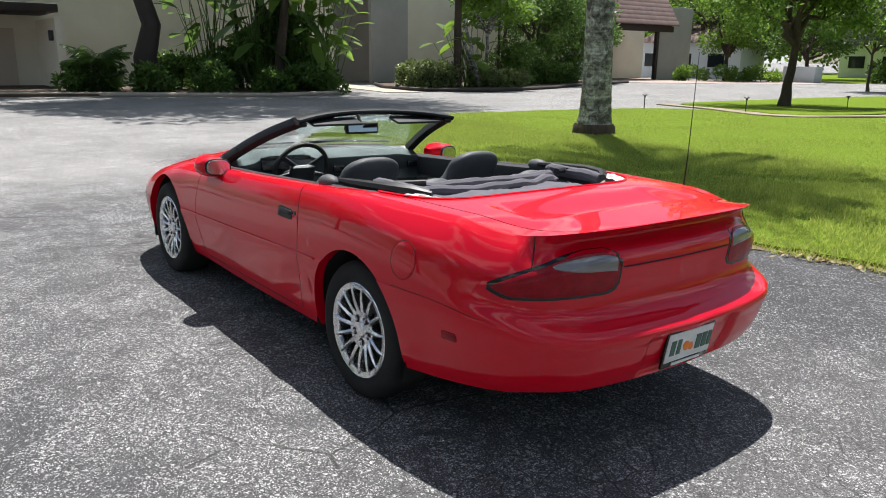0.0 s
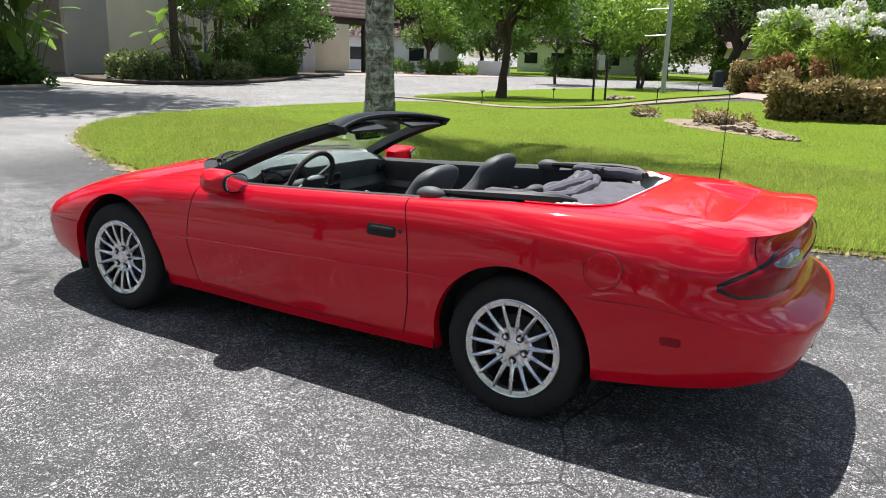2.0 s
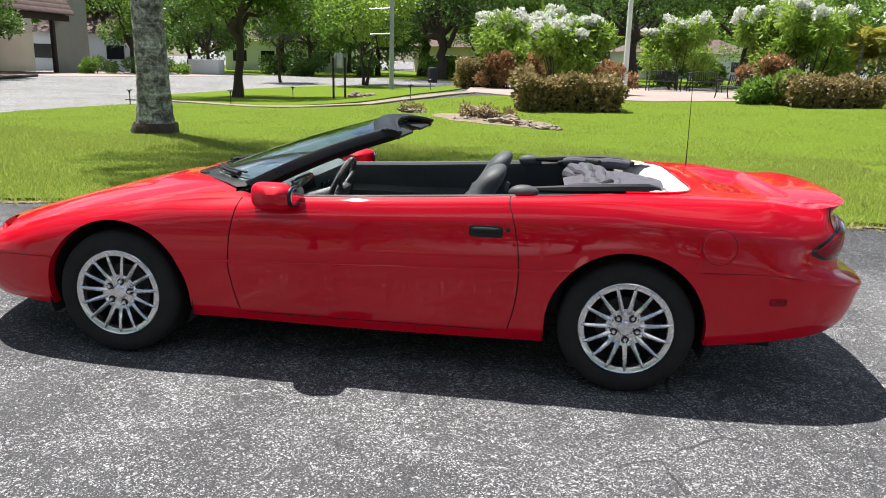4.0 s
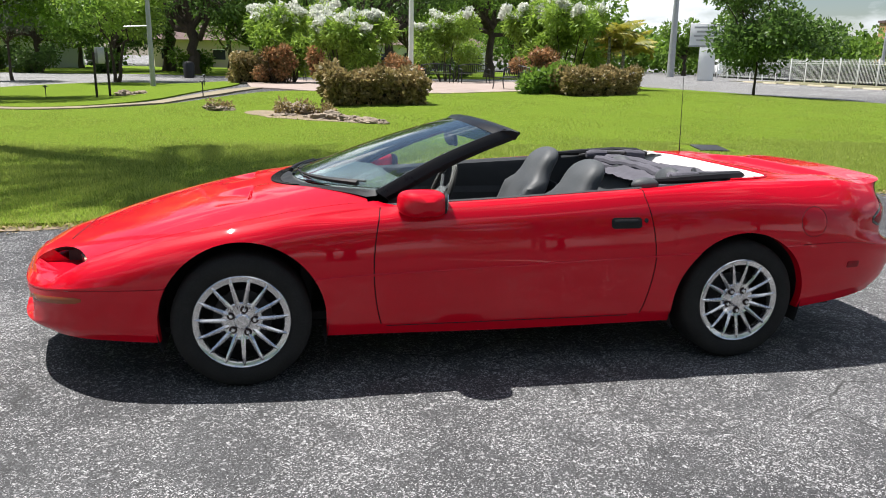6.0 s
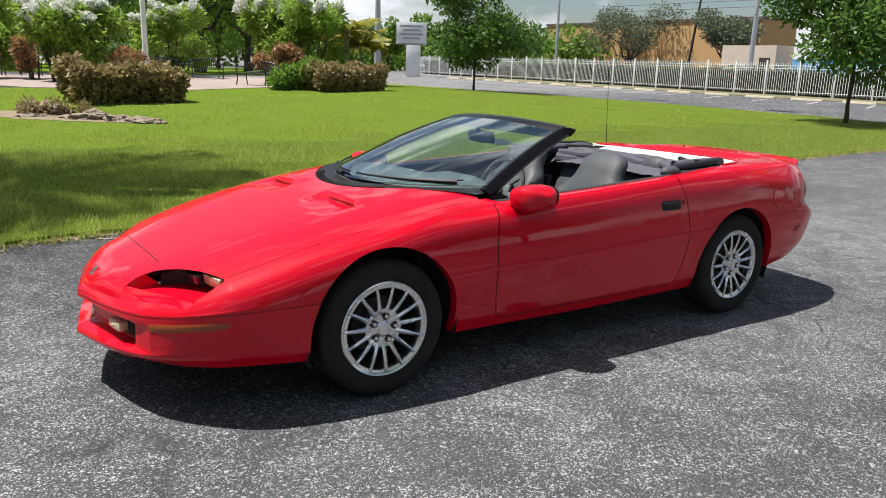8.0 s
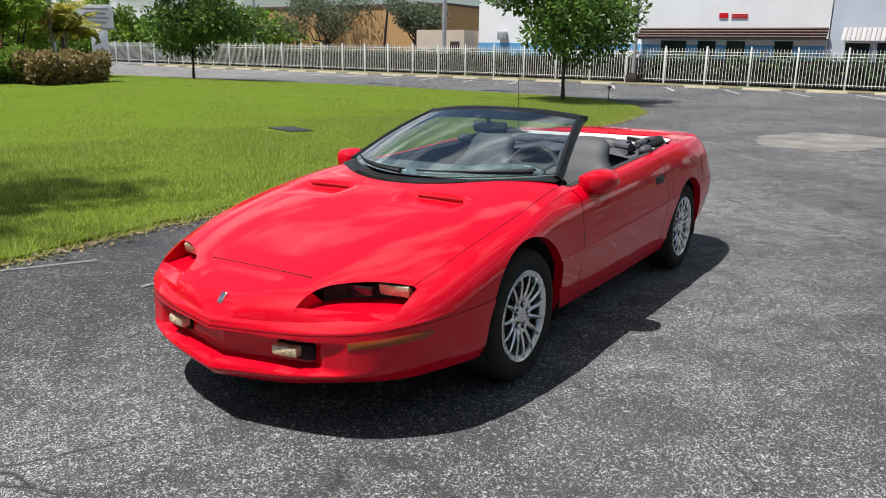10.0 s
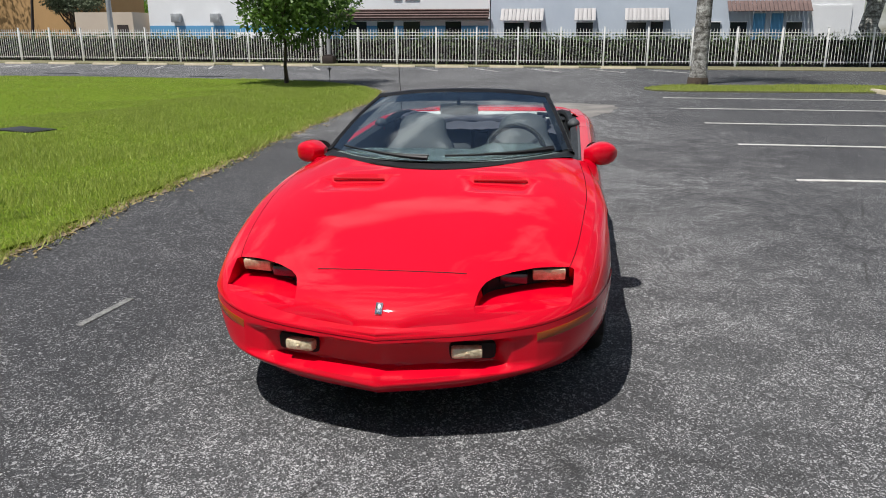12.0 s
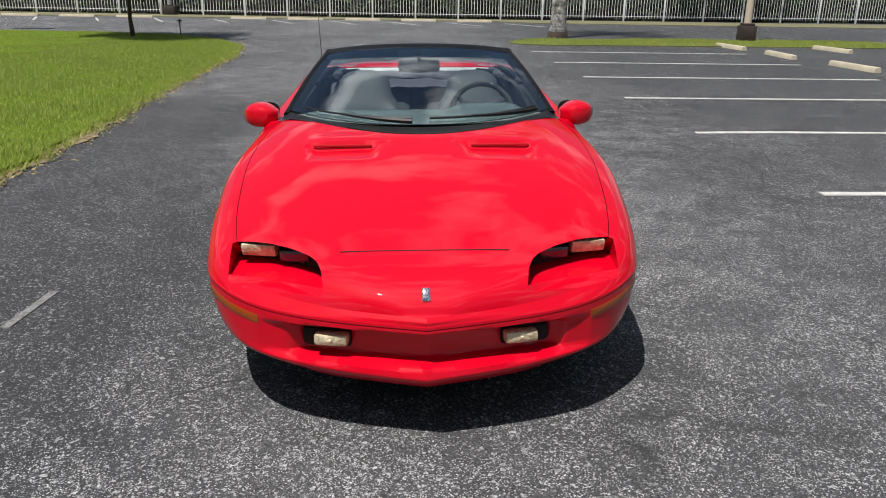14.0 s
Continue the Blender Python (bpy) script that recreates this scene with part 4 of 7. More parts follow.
for i in range(SPOKES):
    m = pose(0, 0, 0, 0, 360 * i / SPOKES, 0)
    rings = []
    for r, w, y, d in ((0.060, 0.0120, -0.086, 0.020), (0.080, 0.0120, -0.095, 0.024), (0.115, 0.0105, -0.104, 0.030), (0.160, 0.0088, -0.111, 0.030), (0.188, 0.0080, -0.113, 0.024), (0.205, 0.0062, -0.111, 0.012), (0.215, 0.0015, -0.107, 0.004)):
        rings.append([(-w, y + d, r), (-w, y + 0.008 * w / 0.012, r), (-w * 0.12, y, r), (w * 0.12, y, r), (w, y + 0.008 * w / 0.012, r), (w, y + d, r)])
    rim.loft(rings, True, True, m)
rim.lathe([(0.0, -0.098), (0.030, -0.098), (0.036, -0.094), (0.040, -0.088), (0.075, -0.086), (0.088, -0.092), (0.094, -0.086), (0.094, -0.03)], 40)
for i in range(5):
    a = 2 * math.pi * (i + 0.25) / 5
    rim.lathe([(0.0, -0.101), (0.008, -0.101), (0.0105, -0.097), (0.0105, -0.085)], 6, pose(0.058 * math.cos(a), 0, 0.058 * math.sin(a)))
# raised black rings draw the shade of the nut recesses; no hole is cut
holes = Shape().lathe([(0.0108, -0.0900), (0.0180, -0.0900), (0.0180, -0.080), (0.0108, -0.080)], 20)
brake = Shape().lathe([(0.0, -0.02), (0.135, -0.02), (0.137, 0.0), (0.0, 0.0)], 32)
# flat black disc added across the wheel, for the dark between the spokes
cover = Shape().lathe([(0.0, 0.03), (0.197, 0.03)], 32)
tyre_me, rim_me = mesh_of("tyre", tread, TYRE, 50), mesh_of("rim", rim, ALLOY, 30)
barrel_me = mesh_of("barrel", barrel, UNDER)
holes_me, brake_me, cover_me = mesh_of("lug_shade_ring", holes, GAP), mesh_of("brake_disc", brake, IRON), mesh_of("dark_spoke_backing", cover, UNDER)
for me in (tyre_me, rim_me, brake_me):
    fix_normals(me)
for me in (barrel_me,):
    fix_normals(me)
turn = 0
for x in (-1.284, 1.284):
    for s in (-1, 1):
        w = new("wheel", cover_me)
        w.parent = car
        w.matrix_basis = pose(x, s * 0.777, 0.3235, 0, 11 + 47 * turn, 0 if s < 0 else 180)
        tagged(w, "bright alloy wheel with fifteen thin ridged spokes and a black tyre")
        for nm, me in (("tyre", tyre_me), ("rim", rim_me), ("brake_disc", brake_me), ("barrel", barrel_me)):
            o = new(nm, me)
            o.parent = w
        for i in range(5):
            a = 2 * math.pi * (i + 0.25) / 5
            o = new("lug_shade_ring", holes_me)
            o.parent = w
            o.matrix_basis = pose(0.058 * math.cos(a), 0, 0.058 * math.sin(a))
        turn += 1

# door mirrors
for s in (-1, 1):
    rings = []
    for u, (w, h, dz) in zip(np.linspace(0, 1, 9), ((0.035, 0.04, 0), (0.07, 0.06, 0.0), (0.095, 0.082, 0.0), (0.102, 0.096, 0.0), (0.104, 0.102, 0), (0.102, 0.100, 0), (0.096, 0.092, 0), (0.078, 0.074, 0), (0.03, 0.03, 0))):
        y = 0.79 + 0.195 * u
        x0 = -0.47 + 0.05 * u
        ring = []
        for a in np.linspace(0, 2 * math.pi, 24, endpoint=False):
            ca, sa = math.cos(a), math.sin(a)
            ex = abs(ca) ** 0.55 * (1 if ca > 0 else -1)
            ez = abs(sa) ** 0.6 * (1 if sa > 0 else -1)
            ring.append((x0 + ex * w * (1.02 if ca < 0 else 1.05), s * y, 0.876 + dz + ez * h * 0.65))
        rings.append(ring)
    mir = part("door_mirror", Shape().loft(rings, True, True), PAINT, doors[0] if s < 0 else doors[1], "red body-coloured door mirror")
    for nm, mat, x, w, h in (("mirror_rim", BLACK, -0.322, 0.078, 0.052), ("mirror_glass", MIRROR, -0.316, 0.070, 0.045)):
        oval_ = [[(dx, w * k * abs(math.cos(a)) ** 0.75 * math.copysign(1, math.cos(a)), h * k * abs(math.sin(a)) ** 0.75 * math.copysign(1, math.sin(a))) for a in np.linspace(0, 2 * math.pi, 28, endpoint=False)] for dx, k in ((-0.012, 1), (-0.003, 1), (0.0, 0.95))]
        part(nm, Shape().loft(oval_, True, True, pose(x, s * 0.885, 0.878, 0, 0, s * 8)), mat, mir)

# windscreen, its frame, cowl and wipers
NS = 24
S = np.linspace(-1, 1, NS * 2 + 1)
low = [Vector((-1.03 + 0.44 * abs(s) ** 2.2, 0.715 * s, 0.905 + 0.018 * s * s)) for s in S]
high = [Vector((-0.055 + 0.10 * s * s, 0.555 * s, 1.230 - 0.042 * abs(s) ** 2.4)) for s in S]


def glass_at(i, v, lift=0.0):
    p = low[i].lerp(high[i], v)
    return p + Vector((-0.30, 0, 0.95)) * (0.018 * math.sin(math.pi * v) + lift)


outer = [[glass_at(i, v) for i in range(len(S))] for v in np.linspace(0, 1, 13)]
inner = [[glass_at(i, v, -0.005) for i in range(len(S))] for v in np.linspace(0, 1, 13)]
gs = Shape().loft([o + i[::-1] for o, i in zip(outer, inner)], True)
n_o, n_r = len(S), 2 * len(S)
for base in (0, (len(outer) - 1) * n_r):
    gs.f += [(base + i, base + i + 1, base + n_r - 2 - i, base + n_r - 1 - i) for i in range(n_o - 1)]
shield = part("windscreen", gs, GLASS, car, "raked tinted windscreen in a black frame")
shield.visible_shadow = False
tint = Shape().loft([[glass_at(i, v, -0.007) for i in range(1, len(S) - 1)] + [glass_at(i, v, -0.009) for i in range(len(S) - 2, 0, -1)] for v in np.linspace(0.80, 0.985, 6)], True, True)
part("shade_band", tint, SHADE, shield, "dark tinted band along the top of the glass").visible_shadow = False
for e in (0, -1):
    frame_s = Shape()
    sg = -1 if e == 0 else 1
    rings = []
    for v in np.linspace(-0.06, 1.03, 16):
        p = low[e].lerp(high[e], v) + Vector((-0.30, 0, 0.95)) * 0.018 * math.sin(math.pi * min(max(v, 0), 1))
        q = [(-0.006, 0.011, -0.003), (-0.016, 0.002, 0.006), (-0.014, -0.018, 0.005), (0.03, -0.045, -0.034), (0.056, -0.014, -0.046), (0.035, 0.012, -0.026)]
        rings.append([p + Vector((dx, sg * dy, dz)) for dx, dy, dz in q])
    frame_s.loft(rings, True, True)
    part("windscreen_pillar", frame_s, PILLAR, car, "black raked windscreen pillar")
hd = []
for i in range(len(S)):
    p, s = high[i], S[i]
    q = [(-0.050, -0.014), (-0.02, 0.004), (0.03, 0.006), (0.066, -0.003), (0.080, -0.016), (0.066, -0.030), (0.01, -0.036), (-0.048, -0.028)]
    hd.append([p + Vector((dx, 0.012 * s, dz)) for dx, dz in q])
part("header_rail", Shape().loft(hd, True, True), PILLAR, car, "black header rail above the windscreen")
part("header_seal", Shape().tube([high[i] + Vector((0.076, 0.012 * S[i], -0.010)) for i in range(len(S))], 0.010, 6), VINYL, car)
for s in (-1, 1):
    part("sun_visor", Shape().box((0.12, 0.34, 0.016), pose(0.055, s * 0.30, 1.165, 0, 14, 0), 0.006), VINYL, car)
    part("latch_corner", Shape().box((0.07, 0.05, 0.034), pose(0.085, s * 0.535, 1.165, 0, 20, 0), 0.014), BLACK, car)
part("rear_view_mirror", Shape().box((0.026, 0.245, 0.070), pose(-0.115, 0.0, 1.105, 0, -8, 0), 0.0125).ball((0.018, 0.128, 0.040), pose(-0.124, 0.0, 1.105, 0, -8, 0)).tube([(-0.13, 0, 1.13), (-0.16, 0, 1.185)], 0.012), UNDER, car, "black interior mirror on the windscreen")
part("mirror_pane", Shape().box((0.003, 0.215, 0.045), pose(-0.0998, 0.0, 1.105, 0, -8, 0)), MIRROR, car)
cow = []
for i in range(len(S)):
    y = low[i].y * 1.03
    x0 = hood_rear(y) - 0.012
    cow.append([Vector((x0, y, top_z(x0, y, 0.825, 0.86) - 0.006)), Vector((x0 + 0.05, y, top_z(x0, y, 0.825, 0.86) - 0.002)), low[i] + Vector((-0.015, 0, -0.010)), low[i] + Vector((0.06, 0, -0.03))])
part("cowl", Shape().loft(cow, False), BLACK, car, "black cowl panel with air slots below the windscreen")
slats = Shape()
for y in np.arange(-0.36, 0.37, 0.012):
    x = hood_rear(y) + 0.03
    slats.box((0.05, 0.005, 0.006), pose(x, y, top_z(x - 0.04, y, 0.825, 0.86) + 0.002))
part("cowl_grille", slats, UNDER, car)
for s0, s1 in ((-0.86, -0.06), (0.06, 0.84)):
    run = [Vector((-1.03 + 0.44 * abs(q) ** 2.2, 0.715 * q, 0.905 + 0.018 * q * q)) for q in np.linspace(s0, s1, 12)]
    wip = Shape().tube([p + Vector((0.035, 0, 0.026)) for p in run], [0.006] * 12, 6)
    wip.tube([p + Vector((-0.005 + 0.003 * i, 0, 0.016 + 0.002 * i)) for i, p in enumerate(run[:8])], [0.014, 0.013, 0.012, 0.011, 0.010, 0.009, 0.008, 0.007], 6)
    part("wiper", wip, BLACK, car, "black wiper arm parked at the base of the windscreen")
part("antenna", Shape().tube([(1.786, 0.79, 0.925), (1.786, 0.80, 1.10), (1.78, 0.815, 1.62)], [0.0045, 0.0026, 0.0016], 6).ball((0.018, 0.018, 0.012), pose(1.786, 0.79, 0.932)), BLACK, car, "thin black whip antenna")

# ---- cabin ----
tub = Shape()
tub.box((2.35, 1.50, 0.04), pose(0.15, 0, 0.30))
tub.box((0.05, 1.40, 0.42), pose(-0.98, 0, 0.53))
part("cabin_floor", tub, UNDER, car)
for s in (-1, 1):
    rings = []
    for x in np.linspace(-0.66, 0.74, 24):
        zt = float(np.interp(x, [-0.66, 0.0, 0.74], [0.838, 0.866, 0.907]))
        rings.append([(x, s * 0.775, zt + 0.006), (x, s * 0.745, zt + 0.012), (x, s * 0.715, zt), (x, s * 0.70, zt - 0.05), (x, s * 0.705, 0.72), (x, s * 0.675, 0.68), (x, s * 0.68, 0.62), (x, s * 0.715, 0.58), (x, s * 0.70, 0.34)])
    dp = part("door_lining", Shape().loft(rings, False), VINYL, doors[0] if s < 0 else doors[1], "dark grey inner door panel")
    part("door_cap", Shape().tube([(x, s * 0.768, float(np.interp(x, [-0.60, 0.0, 0.74], [0.846, 0.874, 0.916]))) for x in np.linspace(-0.56, 0.73, 20)], 0.010, 6), LEATHER, doors[0] if s < 0 else doors[1], "dark grey window seal along the top of the door")
    rear = []
    for x in np.linspace(0.74, 1.30, 12):
        zt = float(np.interp(x, [0.74, 1.3], [0.912, 0.940]))
        yy = 0.765 if x < 1.12 else 0.765 - (x - 1.12) * 0.45
        rear.append([(x, s * (yy + 0.012), zt + 0.006), (x, s * (yy - 0.02), zt + 0.012), (x, s * (yy - 0.06), zt - 0.01), (x, s * (yy - 0.07), 0.6), (x, s * (yy - 0.07), 0.32)])
    part("rear_side_lining", Shape().loft(rear, False), VINYL, car, "dark grey lining beside the rear seat")
    part("belt_guide", Shape().ball((0.075, 0.045, 0.038), pose(0.765, s * 0.735, 0.930)).box((0.10, 0.05, 0.02), pose(0.79, s * 0.735, 0.920), 0.008), LEATHER, car, "grey moulded belt guide")
# dashboard
rings = []
for y in np.linspace(-0.70, 0.70, 41):
    hood_up = 0.035 * float(smooth(0.24, 0.12, abs(y + 0.37)))
    edge = 0.02 * float(smooth(0.5, 0.7, abs(y)))
    front = -0.93 + 0.35 * (abs(y) / 0.7) ** 2
    rings.append([(front, y, 0.885), (-0.70 + 0.12 * (abs(y) / 0.7) ** 2, y, 0.915 - edge + hood_up * 0.6), (-0.52, y, 0.905 - edge + hood_up), (-0.455, y, 0.875 - edge + hood_up), (-0.45, y, 0.84), (-0.47, y, 0.76), (-0.44, y, 0.70), (-0.46, y, 0.62), (-0.55, y, 0.52)])
dash = Shape().loft(rings, False)
for end in (rings[0], rings[-1]):
    dash.add(end, [tuple(range(len(end)))])
part("dashboard", dash, DASH, car, "charcoal dashboard with a curved top")
clu = Shape()
clu.box((0.02, 0.36, 0.085), pose(-0.452, -0.37, 0.86, 0, -12, 0), 0.008)
part("instrument_panel", clu, GLOSS, car)
for y in (-0.64, 0.02, 0.12, 0.64):
    part("dash_vent", Shape().box((0.02, 0.085, 0.045), pose(-0.446, y, 0.80), 0.008), GLOSS, car)
part("radio", Shape().box((0.02, 0.20, 0.13), pose(-0.445, 0.06, 0.69), 0.008), GLOSS, car)
wheel_m = pose(-0.25, -0.37, 0.838, 0, -68, 0)
sw = Shape()
bmw = [(0.182 * math.cos(a), 0.182 * math.sin(a), 0) for a in np.linspace(0, 2 * math.pi, 49)]
sw.tube(bmw, 0.0155, 8, False, wheel_m)
swo = part("steering_wheel", sw, UNDER, car, "black four-spoke steering wheel")
part("wheel_hub", Shape().box((0.13, 0.17, 0.05), wheel_m @ pose(-0.02, 0, -0.02), 0.02), VINYL, swo)
spk = Shape()
for a in (15, 165, 215, 325):
    spk.box((0.15, 0.028, 0.014), wheel_m @ pose(0.105 * math.sin(radians(a)) * -1, 0.105 * math.cos(radians(a)), -0.008, 0, 0, a + 90), 0.005)
part("spoke_frame", spk, VINYL, swo)
part("steering_column", Shape().tube([(-0.24, -0.37, 0.825), (-0.50, -0.37, 0.73)], [0.045, 0.06], 12), VINYL, swo)
part("console", Shape().box((1.15, 0.19, 0.26), pose(0.05, 0.0, 0.43), 0.03).box((0.40, 0.17, 0.10), pose(0.42, 0.0, 0.60), 0.03).tube([(-0.12, 0.02, 0.54), (-0.13, 0.02, 0.70)], [0.014, 0.012], 8).ball((0.028, 0.028, 0.034), pose(-0.13, 0.02, 0.72)), VINYL, car, "dark centre console with a gear lever")


def seat_part(s):
    back = []
    for u in [*np.linspace(0, 0.82, 12), 0.87, 0.91, 0.94, 0.965, 0.985, 0.996]:
        z = 0.42 + 0.60 * u
        x = 0.36 + 0.27 * u - 0.03 * math.sin(u * 3)
        w = 0.25 * (1 - 0.02 * u) if u < 0.60 else 0.25 - 0.075 * float(smooth(0.56, 0.80, u))
        dome = math.sqrt(max(0.02, 1 - (max(0, u - 0.82) / 0.18) ** 2.4))
        w *= dome ** 0.8
        th = (0.078 if u < 0.68 else 0.070) * dome
        ring = []
        for a in np.linspace(0, 2 * math.pi, 28, endpoint=False):
            ca, sa = math.cos(a), math.sin(a)
            yy = abs(sa) ** 0.6 * (1 if sa > 0 else -1) * w
            bolster = -0.045 * float(smooth(0.5, 0.95, abs(yy) / w)) * (1 if u < 0.62 else 0.0) * (1 if ca < 0 else 0)
            ring.append((x + abs(ca) ** 0.7 * (1 if ca > 0 else -1) * th + bolster, s * 0.37 + yy, z))
        back.append(ring)
    seat = part("front_seat", Shape().loft(back, True, True), LEATHER, car, "grey leather bucket seat with a built-in headrest")
    cush = []
    for u in np.linspace(0, 1, 12):
        x = -0.10 + 0.56 * u
        w = 0.26 * (0.8 + 0.2 * math.sin(min(u * 4, 1.57)))
        ring = []
        for a in np.linspace(0, 2 * math.pi, 24, endpoint=False):
            ca, sa = math.cos(a), math.sin(a)
            yy = abs(ca) ** 0.6 * (1 if ca > 0 else -1) * w
            lift = 0.045 * float(smooth(0.55, 0.95, abs(yy) / w)) * (1 if sa > 0 else 0)
            ring.append((x, s * 0.37 + yy, 0.44 - 0.05 * u + abs(sa) ** 0.6 * (1 if sa > 0 else -1) * 0.08 + lift))
        cush.append(ring)
    part("cushion", Shape().loft(cush, True, True), LEATHER, seat)
    for k, z in enumerate((0.74, 0.80)):
        part("seam", Shape().tube([(0.36 + 0.27 * (z - 0.42) / 0.57 - 0.105 + 0.02 * (y / 0.2) ** 2, s * 0.37 + y, z - 0.02 * (y / 0.15) ** 2) for y in np.linspace(-0.16, 0.16, 12)], 0.005, 5), VINYL, seat)
    part("backrest_shell", Shape().box((0.03, 0.40, 0.40), pose(0.555, s * 0.37, 0.62, 0, 24, 0), 0.014), VINYL, seat)


seat_part(-1)
seat_part(1)
for s in (-1, 1):
    rs = Shape().box((0.16, 0.50, 0.48), pose(1.06, s * 0.30, 0.64, 0, 22, 0), 0.06)
    back_seat = part("rear_seat", rs, LEATHER, car, "grey leather rear seat back")
    part("rear_cushion", Shape().box((0.42, 0.50, 0.16), pose(0.86, s * 0.30, 0.43), 0.05), LEATHER, back_seat)
    part("rear_headrest", Shape().ball((0.07, 0.15, 0.10), pose(1.12, s * 0.33, 0.87)), LEATHER, back_seat)

# folded roof behind the seats
fold = Shape()
for k, (x, z, r, yy) in enumerate(((1.12, 0.915, 0.030, 0.54), (1.18, 0.925, 0.034, 0.50), (1.25, 0.910, 0.032, 0.46), (1.21, 0.878, 0.055, 0.50), (1.14, 0.865, 0.055, 0.54))):
    pts, rad = [], []
    for y in np.linspace(-yy, yy, 42):
        wob = noise.noise(Vector((y * 4, k * 3.1, 0.3)))
        pts.append((x + 0.03 * wob - 0.10 * (abs(y) / yy) ** 3, y, z + 0.014 * noise.noise(Vector((y * 7, k, 5))) + 0.004))
        rad.append(r * (1 + 0.28 * noise.noise(Vector((y * 9, k * 2, 1)))))
    fold.tube(pts, rad, 10)
folded = part("folded_roof", fold, CLOTH, car, "dark grey folded soft top behind the seats")
sheet = []
for x in np.linspace(0.98, 1.545, 26):
    wide = 0.66 - 0.12 * float(smooth(1.34, 1.545, x))
    sheet.append([(x, y, 0.915 - 0.05 * float(smooth(1.10, 0.98, x)) - 0.012 * float(smooth(1.34, 1.545, x)) + 0.020 * noise.noise(Vector((x * 11, y * 7, 2))) + 0.008 * noise.noise(Vector((x * 31, y * 23, 4))) - 0.06 * (abs(y) / wide) ** 5) for y in np.linspace(-wide, wide, 44)])
part("roof_cloth", Shape().loft(sheet, False), CLOTH, folded)
for s in (-1, 1):
    part("roof_arm", Shape().tube([(0.80, s * 0.705, 0.942), (1.00, s * 0.705, 0.950), (1.22, s * 0.69, 0.958), (1.36, s * 0.64, 0.958), (1.42, s * 0.58, 0.950)], [0.014, 0.024, 0.030, 0.030, 0.018], 8), BLACK, folded, "black folding roof linkage")
    roll = [(x, s * (0.60 - 0.05 * (x - 1.0)), 0.945 + 0.006 * noise.noise(Vector((x * 9, s, 3)))) for x in np.linspace(0.98, 1.40, 14)]
    part("cloth_roll", Shape().tube(roll, [0.020] + [0.033 + 0.006 * noise.noise(Vector((x * 12, s, 8))) for x in np.linspace(0, 1, 12)] + [0.024], 10), CLOTH, folded, "rolled grey-purple roof cloth")
    part("roof_bow", Shape().tube([(0.95, s * 0.66, 0.93), (1.12, s * 0.60, 0.955), (1.20, s * 0.45, 0.965)], [0.012, 0.02, 0.016], 8).box((0.06, 0.05, 0.03), pose(1.17, s * 0.60, 0.96, 0, 0, 30), 0.008), BLACK, folded)
lin = []
for y in np.linspace(-0.735, 0.735, 48):
    x = well_rear(y)
    z = top_z(x, y, 0.80, 0.955)
    lin.append([(x - 0.002, y * 0.997, z - 0.003), (x - 0.030, y * 0.975, z - 0.008), (x - 0.055, y * 0.955, z - 0.030), (x - 0.085, y * 0.935, z - 0.10), (x - 0.11, y * 0.92, 0.62)])
part("well_lining", Shape().loft(lin, False), LINING, car, "white lining of the roof well")
for s in (-1, 1):
    flap = []
    for u in np.linspace(0, 1, 12):
        c = Vector((1.36 + 0.17 * u, s * (0.665 - 0.09 * u ** 2), 0.948))
        flap.append([(c.x + w * 0.03, c.y - s * w * 0.05, c.z + (0.022 if s > 0 else 0.010) * math.sin(math.pi * min(1, u * 1.1)) * (1 - abs(w)) + 0.014 * noise.noise(Vector((u * 5, w * 3, s)))) for w in np.linspace(-1, 1, 9)])
    part("loose_flap", Shape().loft(flap, False), LINING, folded, "crumpled white lining flap")
part("well_lip", Shape().tube([(well_rear(y) + 0.004, y, top_z(well_rear(y), y, 0.80, 0.955) + 0.001) for y in np.linspace(-0.75, 0.75, 60)], 0.006, 6), PAINT, decklid)

# ---- ground ----
def sheet_of(poly, z, step=None):
    """A piece of ground inside a plan outline, laid on the land."""
    bm = bmesh.new()
    vs = [bm.verts.new((x, y, 0)) for x, y in poly]
    bm.faces.new(vs)
    if step:
        xs, ys = [p[0] for p in poly], [p[1] for p in poly]
        for ax, lo, hi in ((0, min(xs), max(xs)), (1, min(ys), max(ys))):
            for c in np.arange(lo + step, hi, step):
                co, no = ((c, 0, 0), (1, 0, 0)) if ax == 0 else ((0, c, 0), (0, 1, 0))
                bmesh.ops.bisect_plane(bm, geom=bm.verts[:] + bm.edges[:] + bm.faces[:], plane_co=co, plane_no=no)
    bmesh.ops.triangulate(bm, faces=bm.faces[:])
    rim = [e for e in bm.edges if len(e.link_faces) == 1]
    skirt = bmesh.ops.extrude_edge_only(bm, edges=rim)["geom"]
    low = {g for g in skirt if isinstance(g, bmesh.types.BMVert)}
    for v in bm.verts:
        v.co.z = float(lump(v.co.x, v.co.y)) + (z if v not in low else -0.06)
    return Shape().take(bm)


def setting(name, s, mat, label, category):
    return tagged(part(name, s, mat), label, category, kind="structure")


